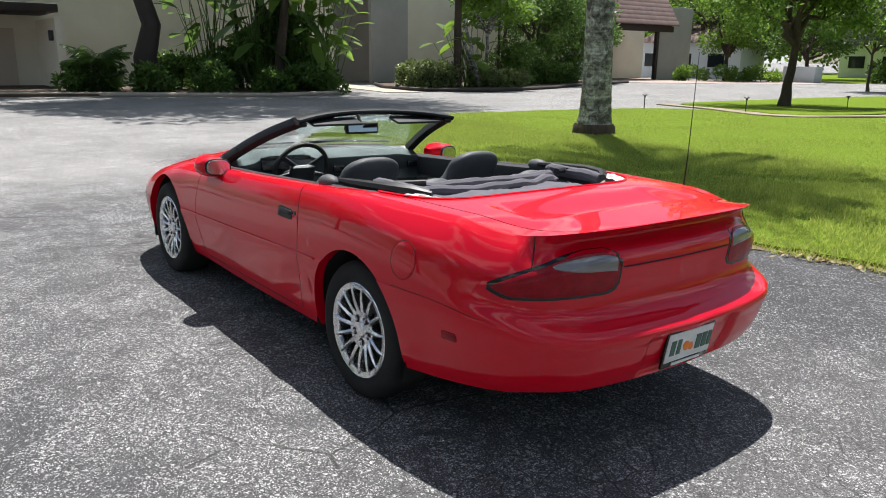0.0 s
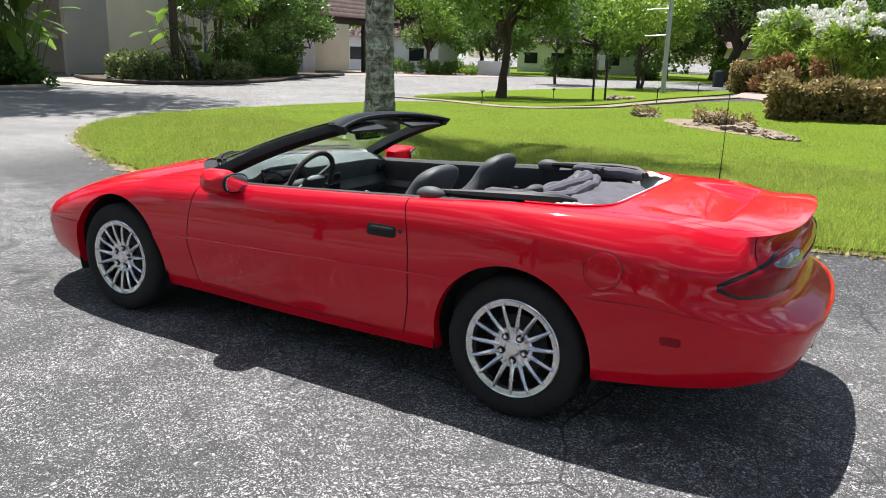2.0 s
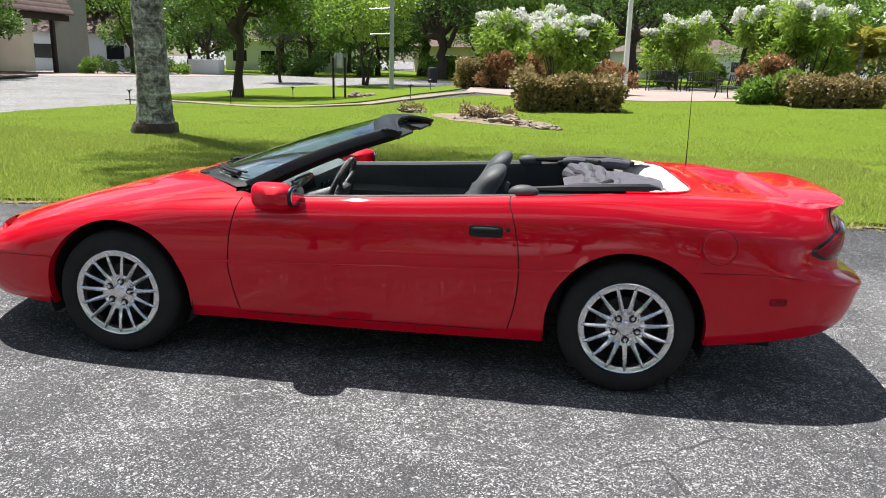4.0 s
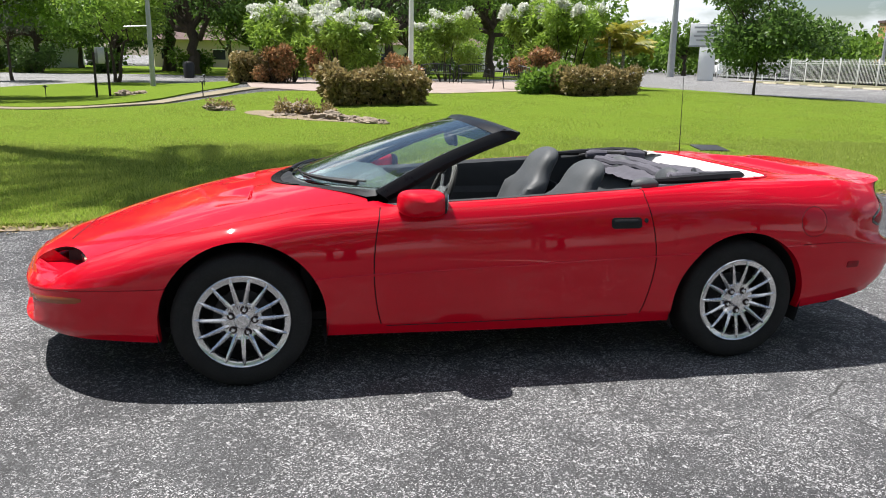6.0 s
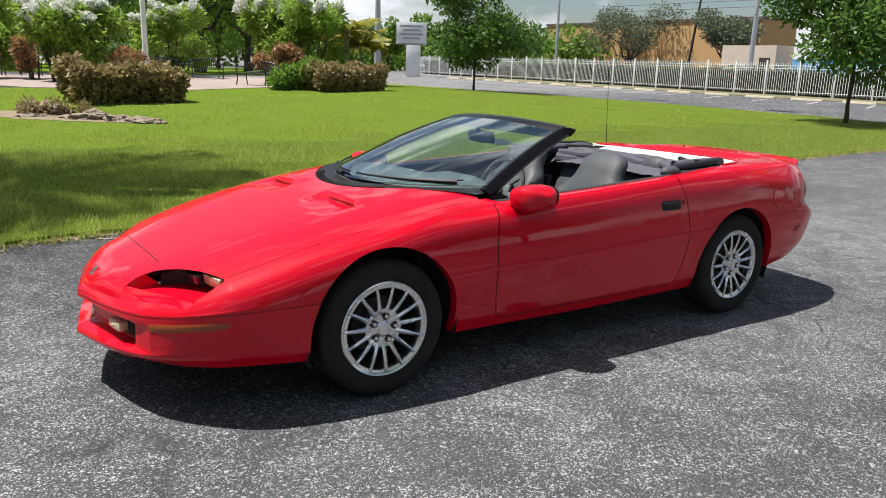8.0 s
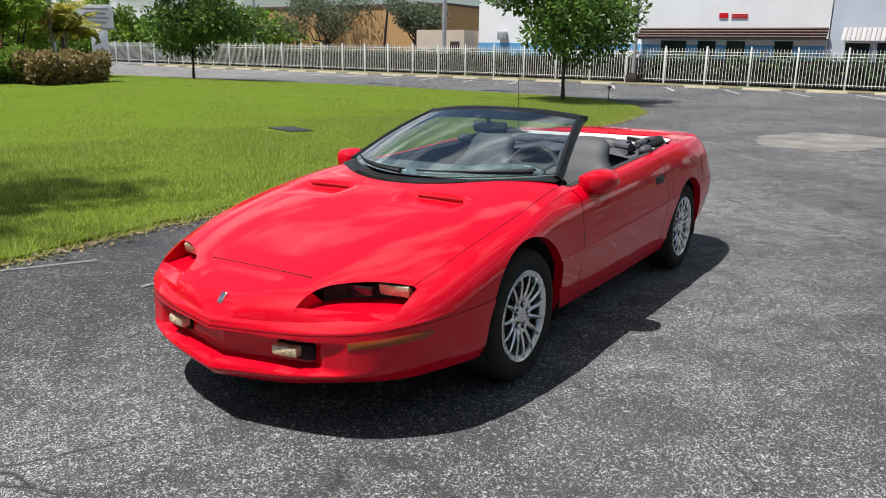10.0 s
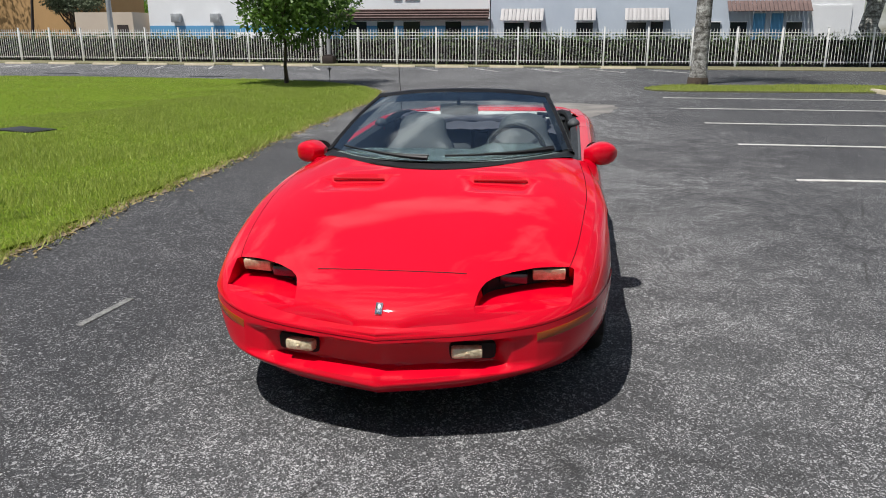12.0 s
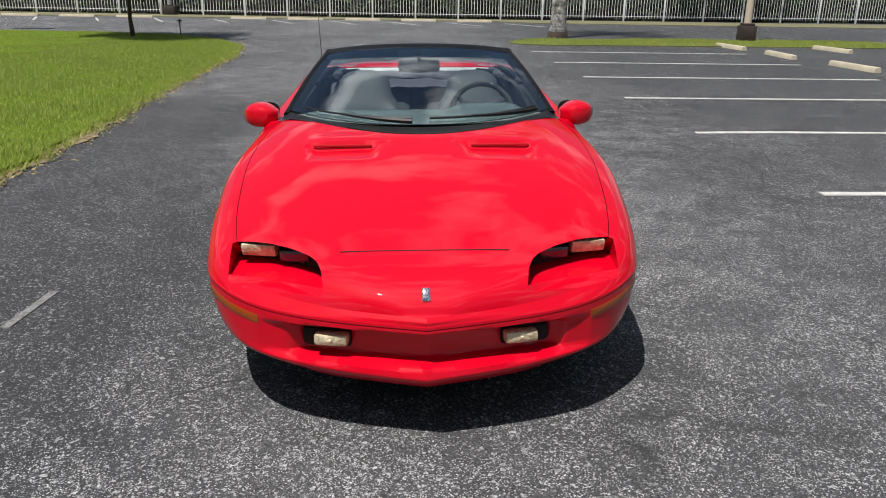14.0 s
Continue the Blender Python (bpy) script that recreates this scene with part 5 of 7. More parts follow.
def rounded(points, n=3, rough=0.0):
    """Chaikin smoothing of a closed outline, then a ragged edge."""
    p = [Vector(q) for q in points]
    for _ in range(n):
        p = [w for a, b in zip(p, p[1:] + p[:1]) for w in (a.lerp(b, 0.25), a.lerp(b, 0.75))]
    if rough:
        fine = []
        for a, b in zip(p, p[1:] + p[:1]):
            k = max(1, int((b - a).length / 0.12))
            fine += [a.lerp(b, i / k) for i in range(k)]
        p = [q + Vector((noise.noise(Vector((q.x * 3, q.y * 3, 1))), noise.noise(Vector((q.x * 3, q.y * 3, 7))))) * rough for q in fine]
    return [(q.x, q.y) for q in p]


def on(x, y, dz=0.0):
    return float(lump(x, y)) + dz


gx = np.concatenate([np.linspace(-900, -60, 8), np.arange(-50, 60, 2.0), np.linspace(70, 900, 8)])
gv = [(x, y, on(x, y)) for y in gx for x in gx]
gn = len(gx)
gf = [(j * gn + i, j * gn + i + 1, (j + 1) * gn + i + 1, (j + 1) * gn + i) for j in range(gn - 1) for i in range(gn - 1)]
setting("ground", Shape().add(gv, gf), ASPHALT, "worn dark asphalt parking lot with pale grit and cracks", "ground")
LAWN_A = [(-5.2, 2.76), (-3.3, 3.10), (0.4, 3.48), (5.0, 3.85), (10.0, 4.3), (14.6, 4.6), (17.6, 5.3), (20.6, 7.2), (22.6, 10.5), (23.2, 15.0), (23.6, 22.0), (22.0, 30.0), (19.0, 36.5), (14, 31), (11.5, 25.5), (8, 24.0), (4, 21.6), (1, 21.6), (-1.3, 23.0), (-2.8, 20.5), (-4.2, 17.4), (-6.4, 17.2), (-8.7, 18.6), (-11.6, 20.4), (-12.6, 17.5), (-12.8, 12.5), (-12.6, 9.2), (-11.8, 6.7), (-10.2, 5.1), (-8.5, 4.0), (-6.9, 3.14)]
LAWN_B = [(-14.2, 22.8), (-12.0, 22.2), (-9.3, 20.4), (-7.0, 19.2), (-5.2, 19.2), (-4.4, 22.0), (-3.3, 28.5), (-3.4, 33.0), (-6, 38.0), (-9.1, 41.5), (-12, 41), (-15.4, 36), (-16.6, 30), (-15.8, 25)]
setting("lawn", sheet_of(rounded(LAWN_A, 3, 0.10), 0.035, 1.2), LAWN, "bright green mown lawn with a ragged edge", "lawn")
setting("lawn_island", sheet_of(rounded(LAWN_B, 3, 0.06), 0.035, 1.5), LAWN, "green lawn island beyond the footpath", "lawn")
path_pts = [(-14.5, 22.2), (-11.8, 21.3), (-9.0, 19.5), (-6.6, 18.2), (-4.8, 18.3), (-3.6, 21.0), (-2.4, 25.5), (-0.3, 28.5)]
pa, pb = [], []
for i, p in enumerate(path_pts):
    a, b = Vector(path_pts[max(i - 1, 0)]), Vector(path_pts[min(i + 1, len(path_pts) - 1)])
    n = (b - a).normalized()
    n = Vector((-n.y, n.x)) * 0.38
    pa.append((p[0] + n.x, p[1] + n.y))
    pb.append((p[0] - n.x, p[1] - n.y))
setting("footpath", sheet_of(pa + pb[::-1], 0.042, 1.0), TRAIL, "narrow sandy concrete footpath", "path")
setting("plaza", sheet_of([(-2.6, 25.6), (-0.5, 22.4), (4, 21.4), (8, 23.6), (12, 25.0), (13.5, 33), (9, 40), (-1, 40), (-3.2, 33)], 0.05, 1.2), PINKPAVE, "pink paved seating area", "plaza")
WEST_BED = [(-27.6, -6), (-27.0, 3.2), (-24.9, 7.0), (-23.6, 10.2), (-24.6, 13.8), (-27.4, 14.8), (-34, 15.5), (-36, 2), (-34, -8)]
WEST_BED_B = [(-33.0, 21.0), (-28.5, 18.6), (-25.4, 19.0), (-24.4, 21.5), (-26.5, 28), (-29.0, 33.0), (-31.5, 40.0), (-36, 40), (-36, 22)]
setting("planting_bed", sheet_of(rounded(WEST_BED, 2, 0.05), 0.10, 2.0), SOIL, "dark mulched planting bed along the houses", "bed")
setting("planting_bed", sheet_of(rounded(WEST_BED_B, 2, 0.05), 0.10, 2.0), SOIL, "dark mulched planting bed with a low kerb", "bed")
setting("entry_walk", sheet_of([(-36, 17.0), (-28.4, 16.8), (-25.0, 16.2), (-24.6, 17.8), (-28.0, 18.4), (-36, 19.4)], 0.03), CONCRETE, "pale concrete entry walk", "path")
setting("driveway", sheet_of([(-40, 41), (-31, 41.5), (-27.5, 46), (-24, 53), (-29, 58), (-40, 52)], 0.02), PINKPAVE, "pinkish paved driveway", "driveway")
setting("verge_west", sheet_of([(-60, -4), (-30.4, -2), (-28.0, 1.6), (-29.5, 3.6), (-36, 5), (-60, 5)], 0.04), LAWN, "patch of lawn before the house", "lawn")
setting("verge_fence", sheet_of([(38.6, -4.0), (38.9, 62), (46.2, 62), (41.6, 0), (42.5, -40), (36.5, -40), (37.0, -6)], 0.03, 4), VERGE, "strip of patchy grass along the fence", "lawn")
ISLE = rounded([(18.9, -2.6), (21.6, -2.9), (22.6, -6), (23.2, -12), (23.2, -40), (19.7, -40), (19.7, -12), (19.4, -7)], 2, 0.05)
setting("lawn_strip", sheet_of(ISLE, 0.035), STRIP, "narrow strip of rough grass between the parking rows", "lawn")
setting("verge_north", sheet_of([(-70, 62), (-30, 60), (-12, 60), (-6, 57), (20, 57), (30, 64), (34, 90), (-70, 110)], 0.03, 8), LAWN, "shaded lawn under the large trees", "lawn")


def bar(points, w, z, mat, name, label, category, group=""):
    (x0, y0), (x1, y1) = points
    d = Vector((x1 - x0, y1 - y0, 0))
    n = Vector((-d.y, d.x, 0)).normalized() * w / 2
    rings = []
    for u in np.linspace(0, 1, 2 + int(d.length * 2)):
        p = Vector((x0, y0, 0)) + d * u
        q = n * (1 + 0.10 * noise.noise(Vector((p.x * 5, p.y * 5, 2))))
        h = on(p.x, p.y, z + 0.003)
        rings.append([(p.x - q.x, p.y - q.y, h), (p.x + q.x, p.y + q.y, h), (p.x + n.x, p.y + n.y, h - 0.01), (p.x - n.x, p.y - n.y, h - 0.01)])
    return tagged(part(name, Shape().loft(rings, True, True), mat), label, category, group, "structure")


for x, y in ((1.17, -3.22), (4.04, -3.18), (7.05, -3.1), (10.1, -3.07), (13.3, -3.0), (16.6, -2.95)):
    bar(((x, y), (x + 0.12, -8.9)), 0.095, 0.004, LINE, "stall_line", "worn white parking stall line", "line", "stall lines")
for k in range(-1, 22):
    y = -1.2 + 3.0 * k
    bar(((36.3, y), (32.6, y - 1.6)), 0.10, 0.004, LINE, "stall_line", "worn white parking stall line", "line", "stall lines")
for a, b in (((-1.39, 2.02), (-0.91, 2.0)), ((-1.87, 3.08), (-1.22, 2.81))):
    bar((a, b), 0.045, 0.003, SCUFF, "paint_mark", "faint scuffed paint mark on the asphalt", "line")


def wheel_stop(x, y, turn):
    prof = [(-0.085, 0), (0.085, 0), (0.075, 0.07), (0.05, 0.115), (-0.05, 0.115), (-0.075, 0.07)]
    rings = [[(u, a * k, b * (k if k < 1 else 1)) for a, b in prof] for u, k in ((-0.92, 0.9), (-0.90, 1), (0.90, 1), (0.92, 0.9))]
    ob = tagged(part("wheel_stop", Shape().loft(rings, True, True), YELLOW), "pale yellow concrete wheel stop", "wheel stop", "wheel stops")
    ob.matrix_basis = pose(x, y, on(x, y), 0, 0, turn)


for k in range(21):
    y = -2.7 + 3.0 * k
    if abs(y - 12.6) > 1.2:
        wheel_stop(37.4 + 0.012 * y + (0.4 if k < 3 else 0), y, 90 + rng.uniform(-3, 3))
for x, y, t in ((19.1, -9.4, 4), (15.9, -9.5, -3), (12.6, -9.7, 2), (18.4, -12.2, 5)):
    wheel_stop(x, y, t)
grate = tagged(part("drain_grate", Shape().box((0.50, 0.90, 0.05), None, 0.01), IRON), "flat dark drain cover in the lawn", "drain cover")
grate.matrix_basis = pose(6.4, 8.4, on(6.4, 8.4, 0.034), 0, 0, -16)
for x, y in ((25.0, 14.5), (26.2, 22.0)):
    g = tagged(part("drain_grate", Shape().box((0.6, 1.3, 0.02), None, 0.006), IRON), "dark drain grate in the asphalt", "drain cover")
    g.matrix_basis = pose(x, y, on(x, y, 0.008))


setting("sand_patch", sheet_of(rounded([(10.6, -0.9), (12.0, -1.4), (14.2, -1.6), (14.4, 0.2), (12.6, 1.0), (11.0, 0.9), (10.3, 0.2)], 2, 0.25), 0.003), SAND, "pale sandy patch washed over the asphalt", "sand")


def in_poly(px, py, poly):
    inside = np.zeros(len(px), bool)
    n = len(poly)
    for i in range(n):
        (x0, y0), (x1, y1) = poly[i], poly[(i + 1) % n]
        hit = ((y0 > py) != (y1 > py)) & (px < (x1 - x0) * (py - y0) / (y1 - y0 + 1e-12) + x0)
        inside ^= hit
    return inside


def raw_mesh(name, verts, faces, mat):
    """A mesh of many like small faces, straight from arrays."""
    me = bpy.data.meshes.new(name)
    nf, k = faces.shape
    me.vertices.add(len(verts))
    me.vertices.foreach_set("co", verts.astype(np.float32).ravel())
    me.loops.add(nf * k)
    me.loops.foreach_set("vertex_index", faces.astype(np.int32).ravel())
    me.polygons.add(nf)
    me.polygons.foreach_set("loop_start", np.arange(0, nf * k, k, dtype=np.int32))
    me.polygons.foreach_set("loop_total", np.full(nf, k, dtype=np.int32))
    me.update()
    me.validate()
    me.materials.append(mat)
    return me


def blades(name, poly, box, n, h, w, label, thin=1.0):
    """Mown grass as single blades, thicker in tufts."""
    x, y = rng.uniform(box[0], box[1], n), box[2] + (box[3] - box[2]) * rng.uniform(0, 1, n) ** thin
    # none on the drain cover, nor just before it
    keep = in_poly(x, y, poly) & ~((abs(x - 6.28) < 0.50) & (abs(y - 8.35) < 0.55))
    x, y = x[keep], y[keep]
    z = lump(x, y) + 0.03
    k = len(x)
    a = rng.uniform(0, 2 * math.pi, k)
    hh = h * rng.uniform(0.5, 1.25, k) * (1 + 0.35 * np.sin(x * 1.7 + 2 * np.sin(y * 1.3)))
    lean = rng.uniform(0.1, 0.9, k) * hh
    b = rng.uniform(0, 2 * math.pi, k)
    base = np.stack([x, y, z], 1)
    side = np.stack([np.cos(a), np.sin(a), np.zeros(k)], 1) * (w / 2)
    tip = base + np.stack([np.cos(b) * lean, np.sin(b) * lean, hh], 1)
    v = np.stack([base - side, base + side, tip], 1).reshape(-1, 3)
    ob = new(name, raw_mesh(name, v, np.arange(3 * k).reshape(-1, 3), BLADE))
    return tagged(ob, label, "grass", kind="stuff")


edge_a = rounded(LAWN_A, 3, 0.10)
blades("grass", edge_a, (-13, 23, 2.6, 9.0), 420000, 0.052, 0.011, "blades of mown green grass")
blades("grass", edge_a, (-13, 24, 9.0, 27.0), 260000, 0.032, 0.014, "blades of mown green grass", 2.2)
blades("grass", ISLE, (18.5, 23.6, -16, -2.4), 45000, 0.06, 0.02, "tufts of rough grass on the strip between the parking rows")
ring_e = np.array(edge_a)
pick = rng.integers(0, len(ring_e), 60000)
tuft = ring_e[pick] + rng.normal(0, 0.07, (60000, 2))
near = tuft[:, 1] < 12
tuft = tuft[near]
k = len(tuft)
zz = lump(tuft[:, 0], tuft[:, 1])
aa, bb = rng.uniform(0, 6.28, k), rng.uniform(0, 6.28, k)
base = np.stack([tuft[:, 0], tuft[:, 1], zz], 1)
hh = rng.uniform(0.03, 0.11, k)
tip = base + np.stack([np.cos(bb) * hh * 0.8, np.sin(bb) * hh * 0.8, hh], 1)
sd = np.stack([np.cos(aa), np.sin(aa), 0 * aa], 1) * 0.005
tagged(new("grass_edge", raw_mesh("grass_edge", np.stack([base - sd, base + sd, tip], 1).reshape(-1, 3), np.arange(3 * k).reshape(-1, 3), BLADE)), "ragged longer grass along the edge of the lawn", "grass", kind="stuff")
sv, sf = [], []
near_i = [i for i in range(len(edge_a)) if edge_a[i][1] < 7.5 and edge_a[i][0] < 18]
for i in near_i:
    (x0, y0), (x1, y1) = edge_a[i], edge_a[(i + 1) % len(edge_a)]
    o = len(sv)
    for x, y in ((x0, y0), (x1, y1)):
        q = 0.06 + 0.22 * max(0.0, noise.noise(Vector((x * 1.4, y * 1.4, 3))) + 0.25) + 0.04 * noise.noise(Vector((x * 9, y * 9, 5)))
        d = Vector((2.5 - x, 14.0 - y)).normalized() * max(q, 0.015)
        sv += [(x + d.x, y + d.y, on(x, y, 0.008)), (x - d.x, y - d.y, on(x, y, 0.005))]
    sf.append((o, o + 1, o + 3, o + 2))
setting("soil_edge", Shape().add(sv, sf), GRIT, "ragged strip of bare soil along the lawn's edge", "soil")
k = 26000
pick = rng.integers(0, len(ring_e), k)
dp = ring_e[pick] + rng.normal(0, 0.13, (k, 2))
dp = dp[dp[:, 1] < 7]
k = len(dp)
ang, sz = rng.uniform(0, 6.28, k), rng.uniform(0.012, 0.035, k)
cz = lump(dp[:, 0], dp[:, 1]) + rng.uniform(0.004, 0.03, k)
c3 = np.stack([dp[:, 0], dp[:, 1], cz], 1)
u = np.stack([np.cos(ang), np.sin(ang), rng.normal(0, 0.3, k)], 1) * sz[:, None]
w = np.stack([-np.sin(ang), np.cos(ang), rng.normal(0, 0.3, k)], 1) * sz[:, None] * 0.5
tagged(new("leaf_litter", raw_mesh("leaf_litter", np.stack([c3 - u, c3 + w, c3 + u, c3 - w], 1).reshape(-1, 3), np.arange(4 * k).reshape(-1, 4), HEDGE)), "dry brown leaf litter along the lawn's edge", "leaves", kind="stuff")

# ---- plants ----
def leaf_cloud(centres, radii, n, size, mat, name, aspect=0.45, droop=0.0, hollow=0.35, flat=0.0):
    """Single leaves strewn through a set of clumps, most of them near the clumps' outside."""
    centres, radii = np.asarray(centres, float), np.asarray(radii, float)
    vol = radii.prod(1) ** 0.75
    which = rng.choice(len(centres), n, p=vol / vol.sum())
    d = rng.normal(size=(n, 3))
    d /= np.linalg.norm(d, axis=1, keepdims=True)
    r = (hollow + (1 - hollow) * rng.uniform(0, 1, n) ** 0.6) * rng.uniform(0.82, 1.12, n)
    p = centres[which] + d * radii[which] * r[:, None]
    ax = rng.normal(size=(n, 3)) + d * 0.8
    ax[:, 2] -= droop
    ax /= np.linalg.norm(ax, axis=1, keepdims=True)
    up = rng.normal(size=(n, 3)) * (1 - flat) + np.array([0, 0, 1.0]) * (0.5 + flat)
    sd = np.cross(ax, up)
    sd /= np.linalg.norm(sd, axis=1, keepdims=True) + 1e-9
    s = size * rng.uniform(0.6, 1.35, n)[:, None]
    v = np.stack([p, p + ax * s * 0.5 + sd * s * aspect * 0.5, p + ax * s, p + ax * s * 0.5 - sd * s * aspect * 0.5], 1).reshape(-1, 3)
    return raw_mesh(name, v, np.arange(4 * n).reshape(-1, 4), mat)


def part_of(name, me, parent, label=""):
    ob = new(name, me)
    ob.parent = parent
    return tagged(ob, label)


def wander(p, q, k, amp):
    """A crooked way from p to q."""
    p, q = Vector(p), Vector(q)
    return [p.lerp(q, i / k) + Vector(rng.normal(0, amp, 3)) * (0 < i < k) for i in range(k + 1)]


def tree(name, x, y, label, trunk_h, trunk_r, crown_z, crown_r, n_leaf, leaf, mat, bark=None, limbs=6, clumps=14, lean=(0, 0), squash=0.75, group="", category="tree", stems=1):
    bark = bark or BARK
    root = thing(name, pose(x, y, on(x, y)), label, category, group)
    s = Shape()
    fork = Vector((lean[0], lean[1], trunk_h))
    for k in range(stems):
        off = Vector((rng.normal(0, trunk_r * 1.6), rng.normal(0, trunk_r * 1.6), 0)) * (stems > 1)
        top = fork + off * 4
        pts = wander(off, top, 6, trunk_r * 0.25)
        rad = [trunk_r * (1.35 if i == 0 else 1.08 if i == 1 else 1 - 0.35 * i / 6) for i in range(7)]
        s.tube(pts, rad, 12)
    cs, rs = [], []
    for k in range(clumps):
        a = 2 * math.pi * (k + rng.uniform(0, 0.7)) / clumps * 2.4
        rr = crown_r * math.sqrt(rng.uniform(0.05, 1)) * 0.72
        zz = crown_z + crown_r * squash * rng.uniform(-0.75, 0.85) * (1 - 0.45 * rr / crown_r)
        cs.append((lean[0] + rr * math.cos(a), lean[1] + rr * math.sin(a), zz))
        c = crown_r * rng.uniform(0.24, 0.42)
        rs.append((c, c, c * rng.uniform(0.6, 0.85)))
    for k in range(limbs):
        c = Vector(cs[k % len(cs)])
        start = fork * rng.uniform(0.82, 1.0)
        pts = wander(start, c, 5, crown_r * 0.05)
        limb = Shape().tube(pts, [trunk_r * 0.55 * (1 - 0.8 * i / 5) + 0.008 for i in range(6)], 7)
        for _ in range(2):
            b = pts[rng.integers(2, 5)]
            e = Vector(cs[rng.integers(0, len(cs))])
            limb.tube(wander(b, b.lerp(e, 0.6), 3, crown_r * 0.04), [trunk_r * 0.22, trunk_r * 0.15, trunk_r * 0.1, 0.005], 5)
        part("limb", limb, bark, root)
    part("trunk", s, bark, root)
    part_of("crown", leaf_cloud(cs, rs, n_leaf, leaf, mat, "crown"), root)
    return root


def shrub(name, x, y, label, clumps, n_leaf, leaf, mat, group="", category="shrub", stems=5, extra=None, aspect=0.45, droop=0.0):
    """A bush from clumps (dx, dy, z, radius); extra leaves such as blossom: (material, count, size, part name)."""
    root = thing(name, pose(x, y, on(x, y)), label, category, group)
    cs, rs = [], []
    for dx, dy, z, r in clumps:
        cs.append((dx, dy, z))
        rs.append((r, r, r * 0.9))
    for k in range(stems):
        c = Vector(cs[k % len(cs)])
        part("stem", Shape().tube(wander((c.x * 0.3, c.y * 0.3, -0.05), c, 4, 0.04), [0.035, 0.03, 0.024, 0.018, 0.01], 6), BARK, root)
    part_of("foliage", leaf_cloud(cs, rs, n_leaf, leaf, mat, "foliage", aspect, droop), root)
    if extra:
        em, en, es, nm = extra
        hi = [((cx, cy, cz + r * 0.55), (r * 0.75, r * 0.75, r * 0.5)) for (cx, cy, cz), (r, _, _) in zip(cs, rs) if cz > np.median([q[2] for q in cs]) - 0.2]
        heads = [((c[0] + rng.normal(0, r[0] * 0.6), c[1] + rng.normal(0, r[1] * 0.6), c[2] + rng.uniform(0.0, r[2])), (es * 1.6, es * 1.6, es * 1.2)) for c, r in hi for _ in range(4)]
        part_of(nm, leaf_cloud([h[0] for h in heads], [h[1] for h in heads], en, es, em, nm, 0.8), root)
    return root


def hedge(name, x, y, size, turn, label, n_leaf, leaf, mat, group="", top=None):
    """A clipped hedge: a box of leaves with a bumpy top over a black box for the shade inside."""
    root = thing(name, pose(x, y, on(x, y), 0, 0, turn), label, "hedge", group)
    lx, ly, h = size
    k = max(3, int(lx * 2.2))
    cs, rs = [], []
    for i in range(k):
        for j in range(max(2, int(ly * 1.6))):
            for z in np.arange(0.28, h - 0.1, 0.36):
                cs.append(((i + 0.5) / k * lx - lx / 2 + rng.normal(0, 0.06), (j + 0.5) / max(2, int(ly * 1.6)) * ly - ly / 2 + rng.normal(0, 0.05), z + rng.normal(0, 0.06)))
                q = rng.uniform(0.26, 0.36)
                rs.append((q, q, q))
    # no twigs: a black box puts the hedge's inner shade into colour
    part("shade_core", Shape().box((lx * 0.72, ly * 0.5, h * 0.62), pose(0, 0, h * 0.32), 0.15), UNDER, root)
    part_of("foliage", leaf_cloud(cs, rs, n_leaf, leaf, mat, "foliage", 0.55, hollow=0.6), root)
    if top:
        hi = [(c[0], c[1], c[2] + 0.12) for c in cs if c[2] > h - 0.5]
        part_of("new_growth", leaf_cloud(hi, [(0.28, 0.28, 0.2)] * len(hi), n_leaf // 4, leaf, top, "new_growth", 0.5), root)
    return root


def frond(root_z, length, pitch, yaw, droop, leaf, seg=14, spread=0.9, v=None, f=None):
    """One feather frond as a list of narrow leaflets, added to v and f."""
    for i in range(2, seg * 2):
        u = i / (seg * 2)
        ang = pitch - droop * u * u
        r = length * u
        px = r * math.cos(ang) * math.cos(yaw)
        py = r * math.cos(ang) * math.sin(yaw)
        pz = root_z + length * (math.sin(pitch) * u - droop * 0.5 * u * u)
        w = leaf * math.sin(math.pi * (0.12 + 0.86 * u)) * rng.uniform(0.85, 1.1)
        for sd in (-1, 1):
            dx = math.cos(yaw + sd * spread) * w
            dy = math.sin(yaw + sd * spread) * w
            dz = -w * rng.uniform(0.25, 0.6)
            tx, ty = -math.sin(yaw) * 0.02, math.cos(yaw) * 0.02
            o = len(v)
            v += [(px, py, pz), (px + dx * 0.5 + math.cos(yaw) * 0.04, py + dy * 0.5 + math.sin(yaw) * 0.04, pz + dz * 0.25 + 0.02), (px + dx, py + dy, pz + dz), (px + dx * 0.5 - math.cos(yaw) * 0.04, py + dy * 0.5 - math.sin(yaw) * 0.04, pz + dz * 0.25)]
            f.append((o, o + 1, o + 2, o + 3))


